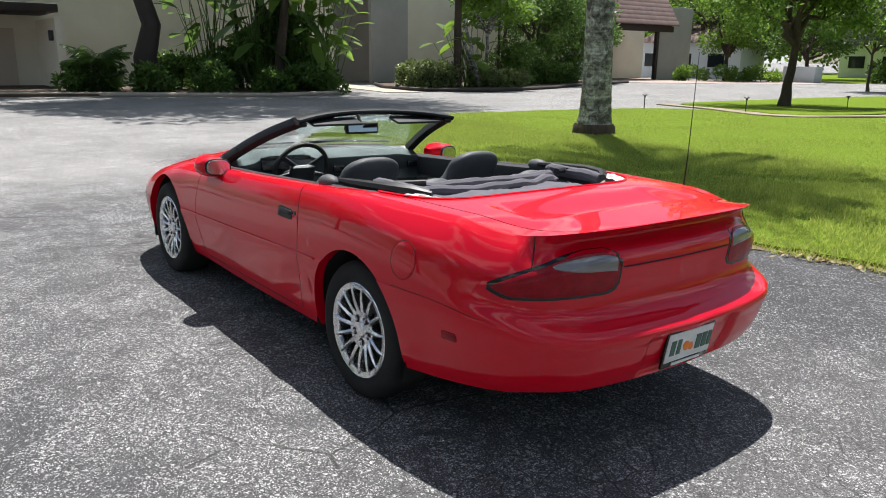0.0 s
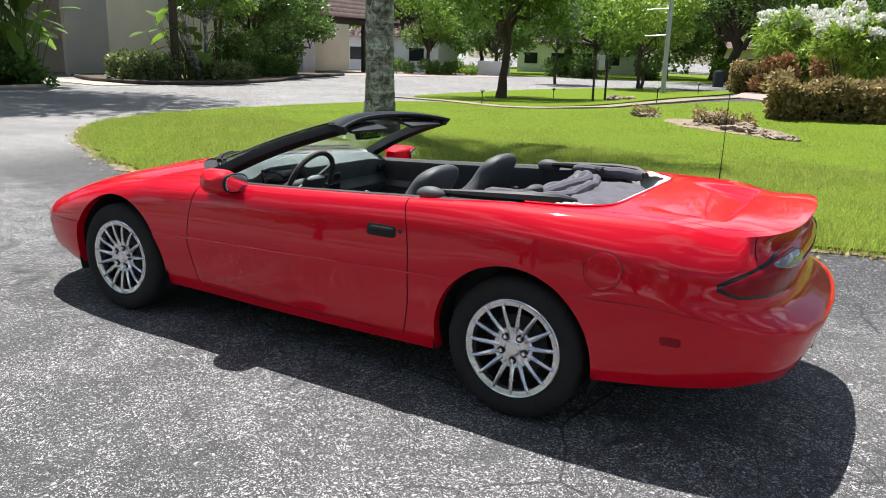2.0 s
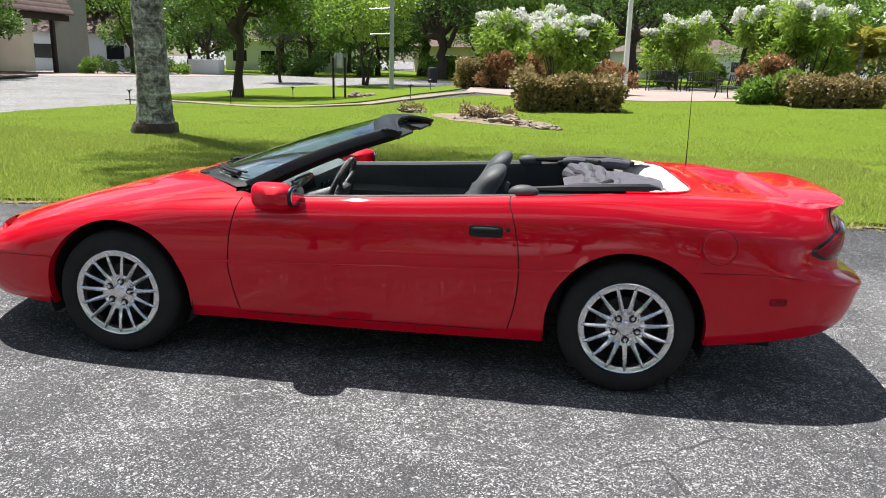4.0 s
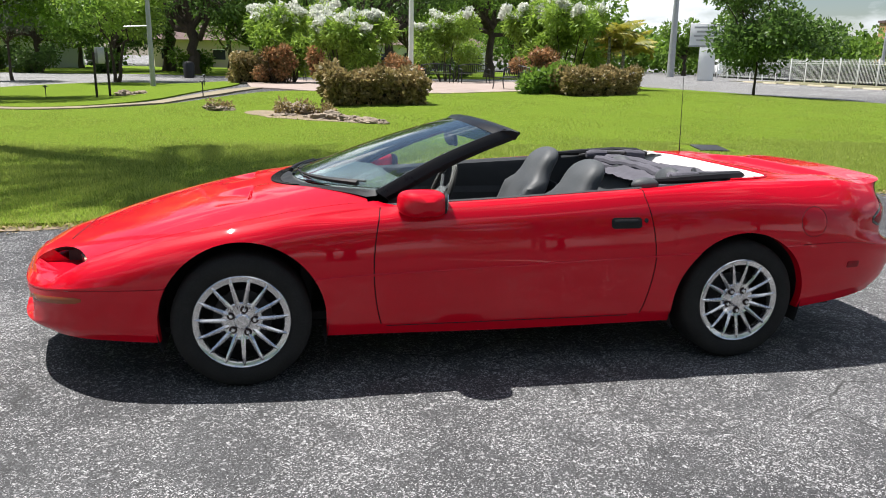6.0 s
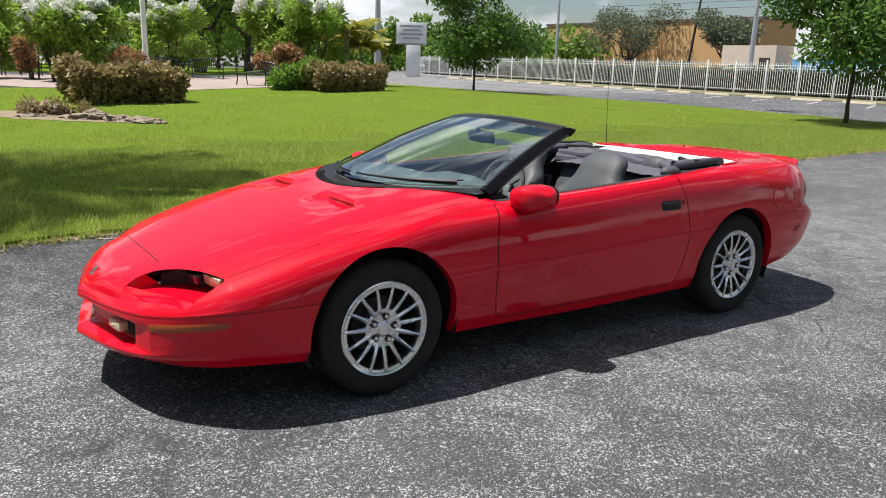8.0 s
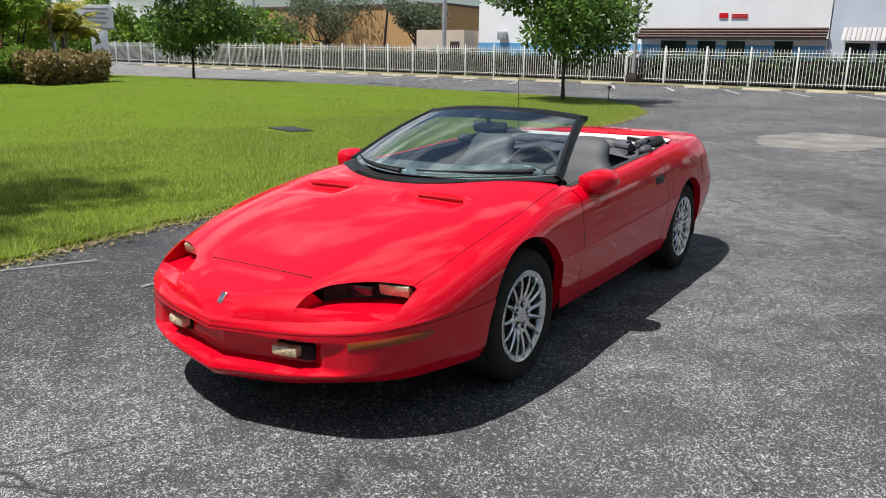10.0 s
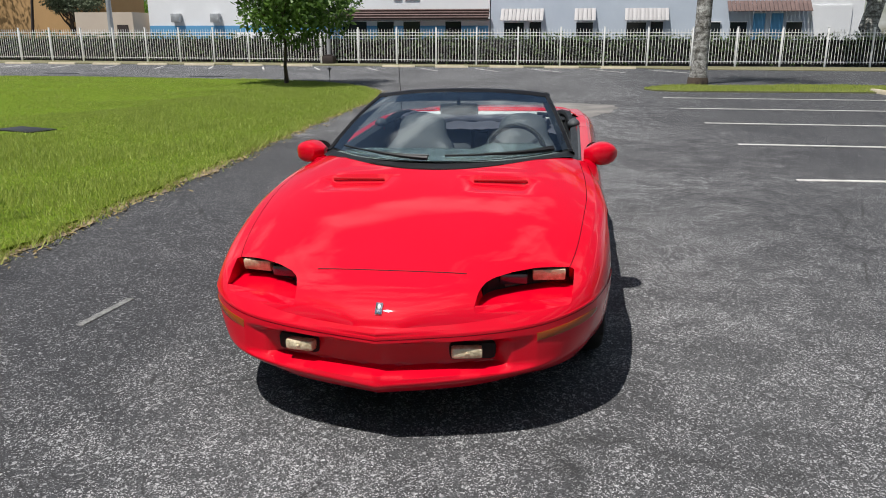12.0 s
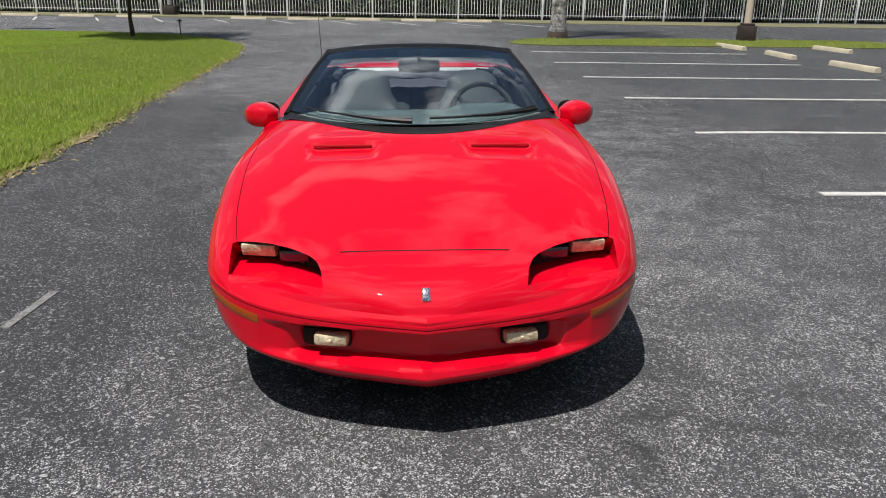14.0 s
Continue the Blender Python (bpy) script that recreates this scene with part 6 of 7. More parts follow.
def palm(name, x, y, label, h, r, fronds, length, leaf, mat, bark=None, group="", bulge=1.0, rings=True, lean=(0, 0), trunk_only=False):
    root = thing(name, pose(x, y, on(x, y)), label, "palm", group)
    s = Shape()
    zs = np.linspace(0, h, max(10, int(h * (9 if rings else 3))))
    path, rad = [], []
    for i, z in enumerate(zs):
        u = z / h
        base = 1 + (bulge - 1) * math.exp(-z / 0.55)
        ring = 1 + (0.018 if i % 2 else -0.012) * rings
        path.append((lean[0] * u ** 1.3 + 0.015 * math.sin(z * 1.7), lean[1] * u ** 1.3, z - 0.04))
        rad.append(r * base * ring * (1 - 0.12 * u))
    s.tube(path, rad, 20)
    part("trunk", s, bark or PALMBARK, root)
    if bulge > 1:
        boss = []
        for z, q in ((-0.05, 1.10), (0.08, 1.09), (0.17, 1.04), (0.23, 0.98)):
            boss.append([(r * bulge * q * (1 + 0.05 * math.sin(7 * a + z * 20)) * math.cos(a), r * bulge * q * (1 + 0.05 * math.sin(5 * a)) * math.sin(a), z) for a in np.linspace(0, 2 * math.pi, 28, endpoint=False)])
        part("root_boss", Shape().loft(boss, True), BARK, root, "dark mat of roots round the foot of the trunk")
    for k in range(fronds):
        v, f = [], []
        frond(h, length * rng.uniform(0.85, 1.1), radians(rng.uniform(5, 65)), 2 * math.pi * k * 0.382 + rng.uniform(-0.2, 0.2), rng.uniform(0.7, 1.3), leaf, v=v, f=f)
        part("frond", Shape().add([(a + lean[0], b + lean[1], c) for a, b, c in v], f), mat, root, normals=False, angle=180)
    return root


def blade_clump(name, x, y, label, n, h, w, mat, spread=0.8, group="", category="plant"):
    """Big paddle leaves on long stalks, as of a bird of paradise."""
    root = thing(name, pose(x, y, on(x, y)), label, category, group)
    for k in range(n):
        v, f = [], []
        yaw = rng.uniform(0, 2 * math.pi)
        hh = h * rng.uniform(0.35, 1.0)
        reach = spread * rng.uniform(0.2, 1.0)
        b = Vector((rng.normal(0, spread * 0.25), rng.normal(0, spread * 0.25), 0))
        e = b + Vector((math.cos(yaw) * reach, math.sin(yaw) * reach, hh))
        stalk = Shape().tube([b, b.lerp(e, 0.5) + Vector((0, 0, hh * 0.06)), e], [0.03, 0.02, 0.012], 5)
        ll = rng.uniform(0.5, 0.95) * h * 0.32
        d = Vector((math.cos(yaw) * rng.uniform(0.5, 1), math.sin(yaw) * rng.uniform(0.5, 1), rng.uniform(-0.7, 0.8))).normalized()
        sd = d.cross(Vector((0, 0, 1))).normalized()
        ww = w * rng.uniform(0.7, 1.2)
        rows_ = []
        for u in (0, 0.15, 0.4, 0.7, 0.92, 1.0):
            c = e + d * ll * u + Vector((0, 0, -0.25 * ll * u * u))
            q = ww * math.sin(math.pi * min(0.97, 0.06 + u * 0.93)) ** 0.7
            rows_.append((c - sd * q + Vector((0, 0, 0.1 * q)), c, c + sd * q + Vector((0, 0, 0.1 * q))))
        o = len(v)
        for r3 in rows_:
            v += r3
        for i in range(5):
            f += [(o + 3 * i, o + 3 * i + 1, o + 3 * i + 4, o + 3 * i + 3), (o + 3 * i + 1, o + 3 * i + 2, o + 3 * i + 5, o + 3 * i + 4)]
        blade = part("paddle_leaf", Shape().add(v, f), mat, root, normals=False, angle=180)
        part("stalk", stalk, mat, blade)
    return root


def rock(x, y, r, label, group="stones", squash=0.5):
    bm = bmesh.new()
    bmesh.ops.create_icosphere(bm, subdivisions=4, radius=1)
    seed = Vector(rng.uniform(0, 90, 3))
    for v in bm.verts:
        k = 0.9 + 0.55 * noise.noise(v.co * 1.4 + seed) + 0.5 * abs(noise.noise(v.co * 2.6 + seed)) + 0.26 * abs(noise.noise(v.co * 6 + seed)) + 0.10 * noise.noise(v.co * 14 + seed)
        v.co = Vector((v.co.x * r[0] * k, v.co.y * r[1] * k, v.co.z * r[2] * k))
    ob = tagged(part("stone", Shape().take(bm), ROCK, angle=50), label, "stone", group)
    ob.matrix_basis = pose(x, y, on(x, y) + r[2] * 0.35, 0, 0, rng.uniform(0, 360))
    return ob


# palm beside the drive, its crown far overhead
palm("royal_palm", -6.85, 9.75, "tall palm with a thick ringed grey trunk and swollen base", 14.0, 0.29, 40, 3.7, 0.9, LEAF, bulge=1.42)
palm("royal_palm", 23.6, -4.82, "tall palm with a mottled grey trunk on the grass strip", 11.0, 0.265, 22, 3.4, 0.75, LEAF, bulge=1.25)
# stones and the rough bed in the lawn
setting("stone_bed", sheet_of(rounded([(-2.3, 15.0), (-1.5, 14.0), (-0.2, 13.3), (0.9, 12.7), (1.0, 13.6), (0.2, 14.8), (-1.0, 15.6), (-2.0, 15.7)], 2, 0.16), 0.042), GRIT, "bare brown bed with stones in the lawn", "bed")
for x, y, r in ((-3.0, 15.85, (0.42, 0.26, 0.22)), (-2.7, 15.7, (0.25, 0.2, 0.17)), (-1.1, 15.2, (0.45, 0.4, 0.36)), (-0.7, 15.0, (0.4, 0.3, 0.28)), (-0.15, 13.9, (0.5, 0.34, 0.26)), (0.25, 13.5, (0.35, 0.3, 0.2)), (0.62, 13.1, (0.42, 0.26, 0.18)), (-0.5, 14.2, (0.35, 0.25, 0.15)), (-1.3, 14.5, (0.4, 0.2, 0.12)), (0.85, 12.95, (0.25, 0.2, 0.15)), (-7.5, 27.6, (0.6, 0.4, 0.3)), (-7.0, 28.0, (0.4, 0.3, 0.22))):
    rock(x, y, (0.8 * r[0], 0.8 * r[1], 0.55 * r[2]), "rough brown-grey stone lying in the lawn")

for x, y, r, h in ((-1.0, 15.0, 0.45, 0.34), (-0.4, 14.6, 0.35, 0.28), (-2.9, 15.8, 0.35, 0.22)):
    shrub("dry_plant", x, y, "low dry grey-brown plant among the stones", [(rng.normal(0, r * 0.5), rng.normal(0, r * 0.5), h * q, r * 0.4) for q in (0.3, 0.5, 0.7, 0.8)], 500, 0.09, HEDGE, "dry plants", "plant", 4)
# garden beds round the plaza
hedge("hedge", 1.2, 17.6, (2.75, 1.4, 0.98), 14, "low clipped copper-leaved hedge", 16000, 0.13, HEDGE)
hedge("hedge", 9.45, 21.7, (3.3, 1.6, 1.0), 20, "low clipped dark green and copper hedge", 14000, 0.13, HEDGE)
hedge("hedge", -2.6, 31.8, (2.2, 1.4, 1.35), 5, "low clipped hedge beside the footpath", 8000, 0.14, HEDGE)
shrub("shrub", 7.9, 21.9, "leafy bright green shrub", [(0, 0, 0.5, 0.55), (-0.6, 0.1, 0.45, 0.5), (0.5, 0.2, 0.7, 0.5), (-0.9, -0.2, 0.3, 0.4)], 3200, 0.16, LEAF)
FLOWERS = "white-flowering bushes round the plaza"
for x, y, h, w, nl in ((-1.2, 31.2, 3.5, 1.5, 5600), (2.0, 25.8, 2.9, 1.25, 5000), (0.9, 27.4, 3.0, 1.2, 5000), (6.7, 34.6, 3.3, 1.6, 5600), (9.6, 25.8, 3.6, 1.3, 6000), (8.9, 27.0, 3.3, 1.2, 4600)):
    cl = [(rng.normal(0, w * 0.45), rng.normal(0, w * 0.4), h * q, w * rng.uniform(0.34, 0.5)) for q in (0.33, 0.42, 0.50, 0.56, 0.63, 0.70, 0.75, 0.78, 0.81, 0.83)]
    shrub("flowering_bush", x, y, "tall bush with long light green leaves and white blossom", cl, int(nl * 1.35), 0.26, LEAFLIME, FLOWERS, "bush", 9, (FLOWER, 2400, 0.120, "blossom"), 0.24, 0.5)
for x, y, h in ((-1.2, 29.8, 1.5), (0.3, 29.2, 1.7), (3.2, 25.2, 1.1), (8.0, 25.0, 1.45), (8.8, 24.6, 1.5), (-2.0, 30.4, 1.4)):
    shrub("croton", x, y, "croton with red and orange leaves", [(rng.normal(0, 0.35), rng.normal(0, 0.3), h * q, 0.32) for q in (0.35, 0.5, 0.65, 0.8, 0.9)], 1700, 0.18, CROTON, "crotons", "shrub", 5, None, 0.35)
for x, y, h in ((11.8, 26.2, 2.2), (12.7, 26.8, 1.7)):
    palm("golden_palm", x, y, "small feathery palm with golden green fronds", h, 0.07, 28, 1.45, 0.42, LEAFGOLD, rings=False)

# trees on the lawns
tree("shade_tree", -12.9, 27.9, "spreading green tree on the lawn island", 2.9, 0.21, 5.6, 4.4, 15000, 0.24, LEAF, lean=(0.25, -0.1), limbs=8, clumps=20)
tree("young_tree", 20.5, 29.2, "young tree with a thin trunk and dark glossy crown", 2.0, 0.06, 3.75, 3.5, 15000, 0.24, LEAFDARK, limbs=8, clumps=26, squash=0.85, group="young trees")
tree("young_tree", 20.2, 9.15, "young tree with a thin trunk and dark glossy crown", 1.9, 0.065, 3.6, 3.1, 15000, 0.21, LEAFDARK, limbs=8, clumps=26, squash=0.85, group="young trees")
tree("lime_tree", -10.9, 42.5, "feathery lime-green tree with thin trunks", 2.2, 0.09, 4.6, 3.6, 8500, 0.26, LEAFLIME, limbs=8, clumps=15, squash=0.6, stems=2)
tree("small_tree", -16.5, 43.0, "small grey-green tree by the road", 2.3, 0.08, 3.9, 2.2, 4500, 0.22, LEAFGREY)
for x, y, th, r, cz, cr, n in ((-8.9, 61, 4.0, 0.48, 8.2, 8.5, 12000), (-12.5, 73, 4.2, 0.55, 9.0, 9.0, 11000), (6.5, 57, 4.0, 0.42, 8.2, 7.5, 11000), (16, 63, 4.2, 0.4, 7.6, 7.0, 9000), (-27, 72, 4.0, 0.5, 8.5, 9.0, 9000), (-40, 62, 3.8, 0.45, 8.0, 8.0, 8000), (22.6, 70, 3.6, 0.35, 7.0, 5.5, 6500)):
    tree("oak", x, y, "large dark spreading oak", th, r, cz, cr, n * 2, 0.29, LEAFDARK if n > 9000 else LEAF, limbs=10, clumps=26, squash=0.55, group="oaks")
tree("old_tree", 45.2, -17.4, "old tree with a massive grey trunk by the fence", 5.0, 0.62, 9.5, 7.0, 8000, 0.4, LEAF, PALMBARK, limbs=8, clumps=20)
for x, y, cr in ((75, 70.5, 5.6), (75, 55.3, 3.7)):
    tree("olive_tree", x, y, "grey-green tree with forked trunks before the ochre wall", 2.4, 0.22, 6.3, cr * 1.2, 9000, 0.32, LEAFGREY, limbs=9, clumps=22, squash=0.45, stems=2, group="olive trees")
for x, y, h in ((48, 88, 6), (60, 96, 7), (33, 98, 8), (72, 40, 5)):
    tree("far_tree", x, y, "broad green tree in the distance", h * 0.4, 0.25, h * 0.75, h * 0.6, 3200, 0.55, LEAF, group="far trees")

# thick planting along the far side of the road
for x, y, th, cz, cr, n, mat in ((-21, 63, 2.6, 5.6, 5.5, 9000, LEAF), (-16, 68, 2.8, 5.2, 5.5, 8000, LEAFDARK), (-4.5, 66, 2.6, 5.4, 5.5, 8000, LEAF), (1, 72, 3.0, 6.2, 6.5, 9000, LEAFDARK), (10.5, 74, 3.0, 6.0, 6.5, 9000, LEAF), (-34, 66, 2.8, 6.0, 6.0, 8000, LEAFDARK), (-22, 80, 3.0, 7.0, 7.0, 8000, LEAFDARK), (-8, 86, 3.0, 7.0, 7.5, 8000, LEAF), (5, 88, 3.0, 7.0, 7.5, 8000, LEAFDARK), (24, 84, 3.0, 5.5, 6.0, 6000, LEAF)):
    tree("road_tree", x, y, "leafy green tree beyond the road", th, 0.24, cz, cr, n * 2, 0.28, mat, limbs=8, clumps=22, squash=0.75, group="road trees")
for x, y in ((-20, 59.5), (-15.5, 61.5), (-10, 62.5), (-3, 60), (2, 60.5), (9, 60), (13, 61), (-25, 62)):
    shrub("shrub", x, y, "rounded green shrub beyond the road", [(rng.normal(0, 1.1), rng.normal(0, 0.6), 0.9 * q + 0.3, 0.8) for q in (0.2, 0.5, 0.8, 1.0, 1.2)], 2200, 0.26, LEAF if x > -12 else LEAFDARK, "road shrubs", "shrub")
# trees behind the camera's side of the lot: unseen, added to darken the flank's reflections
for x, y, cr in ((-16, -22, 5.5), (-8, -26, 6.0), (1, -24, 5.0), (10, -27, 6.0), (19, -25, 5.5), (-22, -14, 5.0)):
    tree("lot_tree", x, y, "broad tree along the edge of the parking lot", 2.4, 0.2, 5.6, cr, 3500, 0.45, LEAFDARK, limbs=7, clumps=16, group="lot trees")
for x, y in ((-4, -17), (6, -18)):
    palm("lot_palm", x, y, "palm along the edge of the parking lot", 7.0, 0.22, 22, 3.0, 0.7, LEAFDARK, group="lot palms")

# far woods behind everything to the north and west
cs, rs = [], []
for a in np.linspace(-75, 62, 70):
    for rr in (112, 128):
        b = radians(a)
        low_w = a > 24
        cs.append((rr * math.sin(b), rr * math.cos(b), rng.uniform(2, 4.5) if low_w else rng.uniform(3, 11)))
        q = rng.uniform(4, 6.5)
        rs.append((q, q, rng.uniform(2.0, 3.2) if low_w else rng.uniform(3.5, 5.5)))
tagged(new("far_woods", leaf_cloud(cs, rs, 110000, 0.75, LEAF, "far_woods", 0.7)), "dark green woods in the distance", "woods", kind="stuff")
# planting before the western houses
for x, y, h, w, n in ((-25.6, 13.0, 1.3, 0.9, 1800), (-25.2, 11.0, 0.9, 0.7, 1500), (-26.0, 8.6, 1.1, 0.8, 1800), (-27.0, 6.4, 1.0, 0.8, 1500), (-28.6, 12.4, 3.6, 1.4, 3600), (-27.7, 13.5, 3.2, 1.2, 3200), (-28.8, 5.4, 0.9, 0.8, 1300), (-28.4, 4.3, 1.0, 0.6, 1000)):
    shrub("shrub", x, y, "dense dark green garden shrub", [(rng.normal(0, w * 0.5), rng.normal(0, w * 0.5), h * q, w * 0.55) for q in (0.2, 0.35, 0.5, 0.6, 0.75, 0.85)], n, 0.22, LEAFDARK, "garden shrubs", "shrub")
hedge("hedge", -27.6, 20.5, (3.4, 1.6, 1.15), 96, "sunlit clipped hedge of pale green leaves", 9000, 0.17, LEAFPALE)
hedge("hedge", -27.4, 25.0, (3.6, 1.5, 1.05), 98, "clipped green hedge along the bed", 8000, 0.17, LEAFPALE)
hedge("hedge", -30.2, 31.5, (3.0, 1.6, 1.3), 100, "dark clipped hedge along the bed", 8000, 0.17, LEAFDARK)
for x, y, h, w, n in ((-29.5, 8.2, 1.3, 1.0, 2200), (-28.9, 9.6, 1.5, 1.0, 2200), (-28.5, 11.0, 2.4, 1.2, 2600), (-31.5, 9.2, 1.4, 1.0, 1800), (-27.0, 13.0, 1.6, 1.0, 2000), (-29.0, 27.5, 2.2, 1.3, 2600), (-30.8, 29.6, 3.0, 1.5, 3200), (-31.5, 34, 2.6, 1.5, 3000)):
    shrub("shrub", x, y, "dense dark green garden shrub", [(rng.normal(0, w * 0.5), rng.normal(0, w * 0.5), h * q, w * 0.55) for q in (0.2, 0.35, 0.5, 0.6, 0.75, 0.85)], n, 0.22, LEAFDARK, "garden shrubs", "shrub")
for x, y, n, h in ((-27.2, 11.4, 40, 5.5), (-27.6, 12.8, 44, 6.5), (-26.4, 13.3, 34, 5.0), (-28.8, 9.8, 30, 6.0), (-27.0, 14.2, 26, 4.2), (-27.8, 23.3, 26, 3.6)):
    blade_clump("bird_of_paradise", x, y, "tall clump of giant paddle leaves", n, h, 0.30, LEAFDARK if h > 5 else LEAF, 1.5, "giant paddle leaf clumps")
for x, y, h, r in ((-28.6, 12.2, 6.5, 0.09), (-28.9, 12.7, 7.2, 0.09), (-28.0, 11.8, 6.0, 0.08), (-29.2, 11.2, 6.8, 0.08), (-27.6, 13.6, 6.2, 0.08), (-30.0, 27.2, 5.8, 0.09), (-29.0, 26.2, 5.2, 0.08)):
    palm("slender_palm", x, y, "slender garden palm in a dense clump", h * 0.8, r, 15, 2.4, 0.7, LEAFDARK, BARK, "slender palms", rings=False, lean=(rng.uniform(-0.6, 0.6), rng.uniform(-0.6, 0.6)))
palm("fan_palm", -28.2, 4.9, "low palm with dark drooping fronds", 1.15, 0.10, 26, 1.45, 0.55, LEAFDARK, BARK, rings=False)
palm("rough_palm", -27.3, 22.0, "palm with a shaggy reddish trunk", 6.0, 0.20, 18, 2.6, 0.7, LEAF, BARK)
tree("dark_tree", -28.4, 7.0, "tree with a thick dark trunk", 8.0, 0.42, 14.0, 7.0, 12000, 0.40, LEAFDARK, DARKWOOD, limbs=8, clumps=24, lean=(0.4, 0))
tree("dark_tree", -27.0, 12.0, "tall dark tree rising from the dense clump", 9.0, 0.20, 15.0, 7.5, 15000, 0.42, LEAFDARK, limbs=8, clumps=26, lean=(3.0, -0.5))
tree("dark_tree", -29.0, -3.0, "tall dark tree beside the house", 7.0, 0.30, 13.0, 6.5, 11000, 0.40, LEAFDARK, limbs=8, clumps=24)
tree("many_stemmed_tree", -27.4, 24.0, "small tree with several crooked grey stems", 3.2, 0.11, 4.8, 2.6, 5200, 0.26, LEAF, PALMBARK, limbs=8, stems=4)
tree("dark_tree", -30.8, 30.8, "dense dark green tree beside the carport", 2.6, 0.18, 4.8, 3.0, 8500, 0.24, LEAFDARK, limbs=7, clumps=18)
tree("dark_tree", -32.0, 35.6, "dense dark green tree before the carport", 1.8, 0.15, 3.9, 3.0, 8000, 0.24, LEAFDARK, limbs=7, clumps=18)
tree("dark_tree", -32.5, 53.5, "dense green tree beyond the carport", 2.2, 0.2, 4.6, 3.6, 9000, 0.26, LEAF, limbs=7, clumps=18)
tree("dark_tree", -28.5, 58.5, "dense dark green tree by the road", 2.0, 0.2, 4.2, 3.4, 8000, 0.26, LEAFDARK, limbs=7, clumps=18)
tree("dark_tree", -38.0, 16.5, "tall green tree between the houses", 4.0, 0.3, 9.0, 5.0, 7000, 0.34, LEAF, limbs=7, clumps=18)
for x, y in ((-33.5, 50), (-31.0, 51.5), (-29.0, 53.0)):
    shrub("shrub", x, y, "low green shrub along the drive", [(rng.normal(0, 0.6), rng.normal(0, 0.6), 0.6 * q + 0.2, 0.55) for q in (0.2, 0.5, 0.8, 1.0)], 1500, 0.2, LEAF, "garden shrubs", "shrub")

# ---- houses to the west ----
def slab(parent, name, size, m, mat, label="", bevel=0.0):
    return part(name, Shape().box(size, m, bevel), mat, parent, label)


house = thing("house", pose(-36, 10, 0), "cream stucco house behind dense planting", "house")
slab(house, "wall", (0.3, 22.0, 6.4), pose(0, -1.4, 3.1), STUCCO, "cream stucco wall")
# entry walls of the cream house: grey colour carries their shade
slab(house, "wall", (5.0, 0.3, 6.4), pose(-2.5, 9.5, 3.1), GREYWALL, "side wall of the entry, its shade put into the grey")
slab(house, "wall", (0.3, 6.5, 6.4), pose(-4.4, 12.2, 3.1), GREYWALL, "recessed entry wall, its shade put into the grey")
dr = slab(house, "door", (0.10, 1.1, 2.4), pose(-4.2, 11.2, 1.25), DARKWOOD, "dark entry door")
slab(dr, "door_frame", (0.14, 1.35, 0.12), pose(-4.2, 11.2, 2.52), STUCCO)
slab(house, "roof", (7.5, 23.0, 0.4), pose(-2.8, -1.2, 6.5), BROWN, "brown roof edge", 0.05)
slab(house, "porch_wall", (4.6, 0.3, 3.0), pose(2.1, -5.6, 1.45), STUCCO, "cream wing wall")
slab(house, "porch_roof", (4.4, 6.0, 0.35), pose(1.9, -8.5, 3.35), DARKWOOD, "dark porch fascia", 0.04)
slab(house, "garage_door", (0.1, 4.6, 2.6), pose(0.2, -9.0, 1.3), BEIGE, "beige garage door")
slab(house, "wall_lamp", (0.14, 0.18, 0.42), pose(3.9, -5.85, 2.25), IRON, "small black wall lamp", 0.02)

house_b = thing("house", pose(-36, 32, 0), "cream and grey stucco house with a climbing bed", "house")
slab(house_b, "wall", (0.3, 10.5, 6.2), pose(0, -3.2, 3.0), STUCCO, "cream stucco wall")
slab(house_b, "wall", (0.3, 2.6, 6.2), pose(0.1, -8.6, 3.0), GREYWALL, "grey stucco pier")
slab(house_b, "roof", (6.0, 13.0, 0.4), pose(-2.4, -4.0, 6.3), BROWN, "brown roof edge", 0.05)

carport = thing("carport_house", pose(-36.5, 46, 0), "house with a brown mansard roof over an open carport", "house")
slab(carport, "wall", (0.3, 16.0, 4.6), pose(-5.0, 0.0, 2.3), STUCCO, "cream rear wall of the carport")
slab(carport, "garage_door", (0.12, 3.6, 3.0), pose(-4.7, 0.2, 1.6), WHITEWALL, "white panelled garage door")
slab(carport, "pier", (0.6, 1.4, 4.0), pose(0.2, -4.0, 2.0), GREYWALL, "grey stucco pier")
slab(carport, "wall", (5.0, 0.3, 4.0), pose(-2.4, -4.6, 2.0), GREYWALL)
for y in (-6.0, 3.3):
    slab(carport, "post", (0.28, 0.28, 3.9), pose(0.2, y, 1.95), DARKWOOD, "dark timber post", 0.015)
slab(carport, "beam", (0.35, 12.0, 0.45), pose(0.2, -0.8, 4.0), DARKWOOD, "dark timber beam", 0.02)
for k in range(7):
    slab(carport, "roof_course", (0.10, 12.6, 0.42), pose(0.55 - 0.22 * k, -0.8, 4.45 + 0.34 * k, 0, -33, 0), BROWN, "", 0.01)
slab(carport, "roof_deck", (6.0, 12.4, 0.2), pose(-3.0, -0.8, 4.32), DARKWOOD)
# drawn in the grey stucco, darker than the other cream walls
slab(carport, "wall", (0.3, 4.2, 5.8), pose(-0.6, 6.6, 2.9), GREYWALL, "cream corner wall")
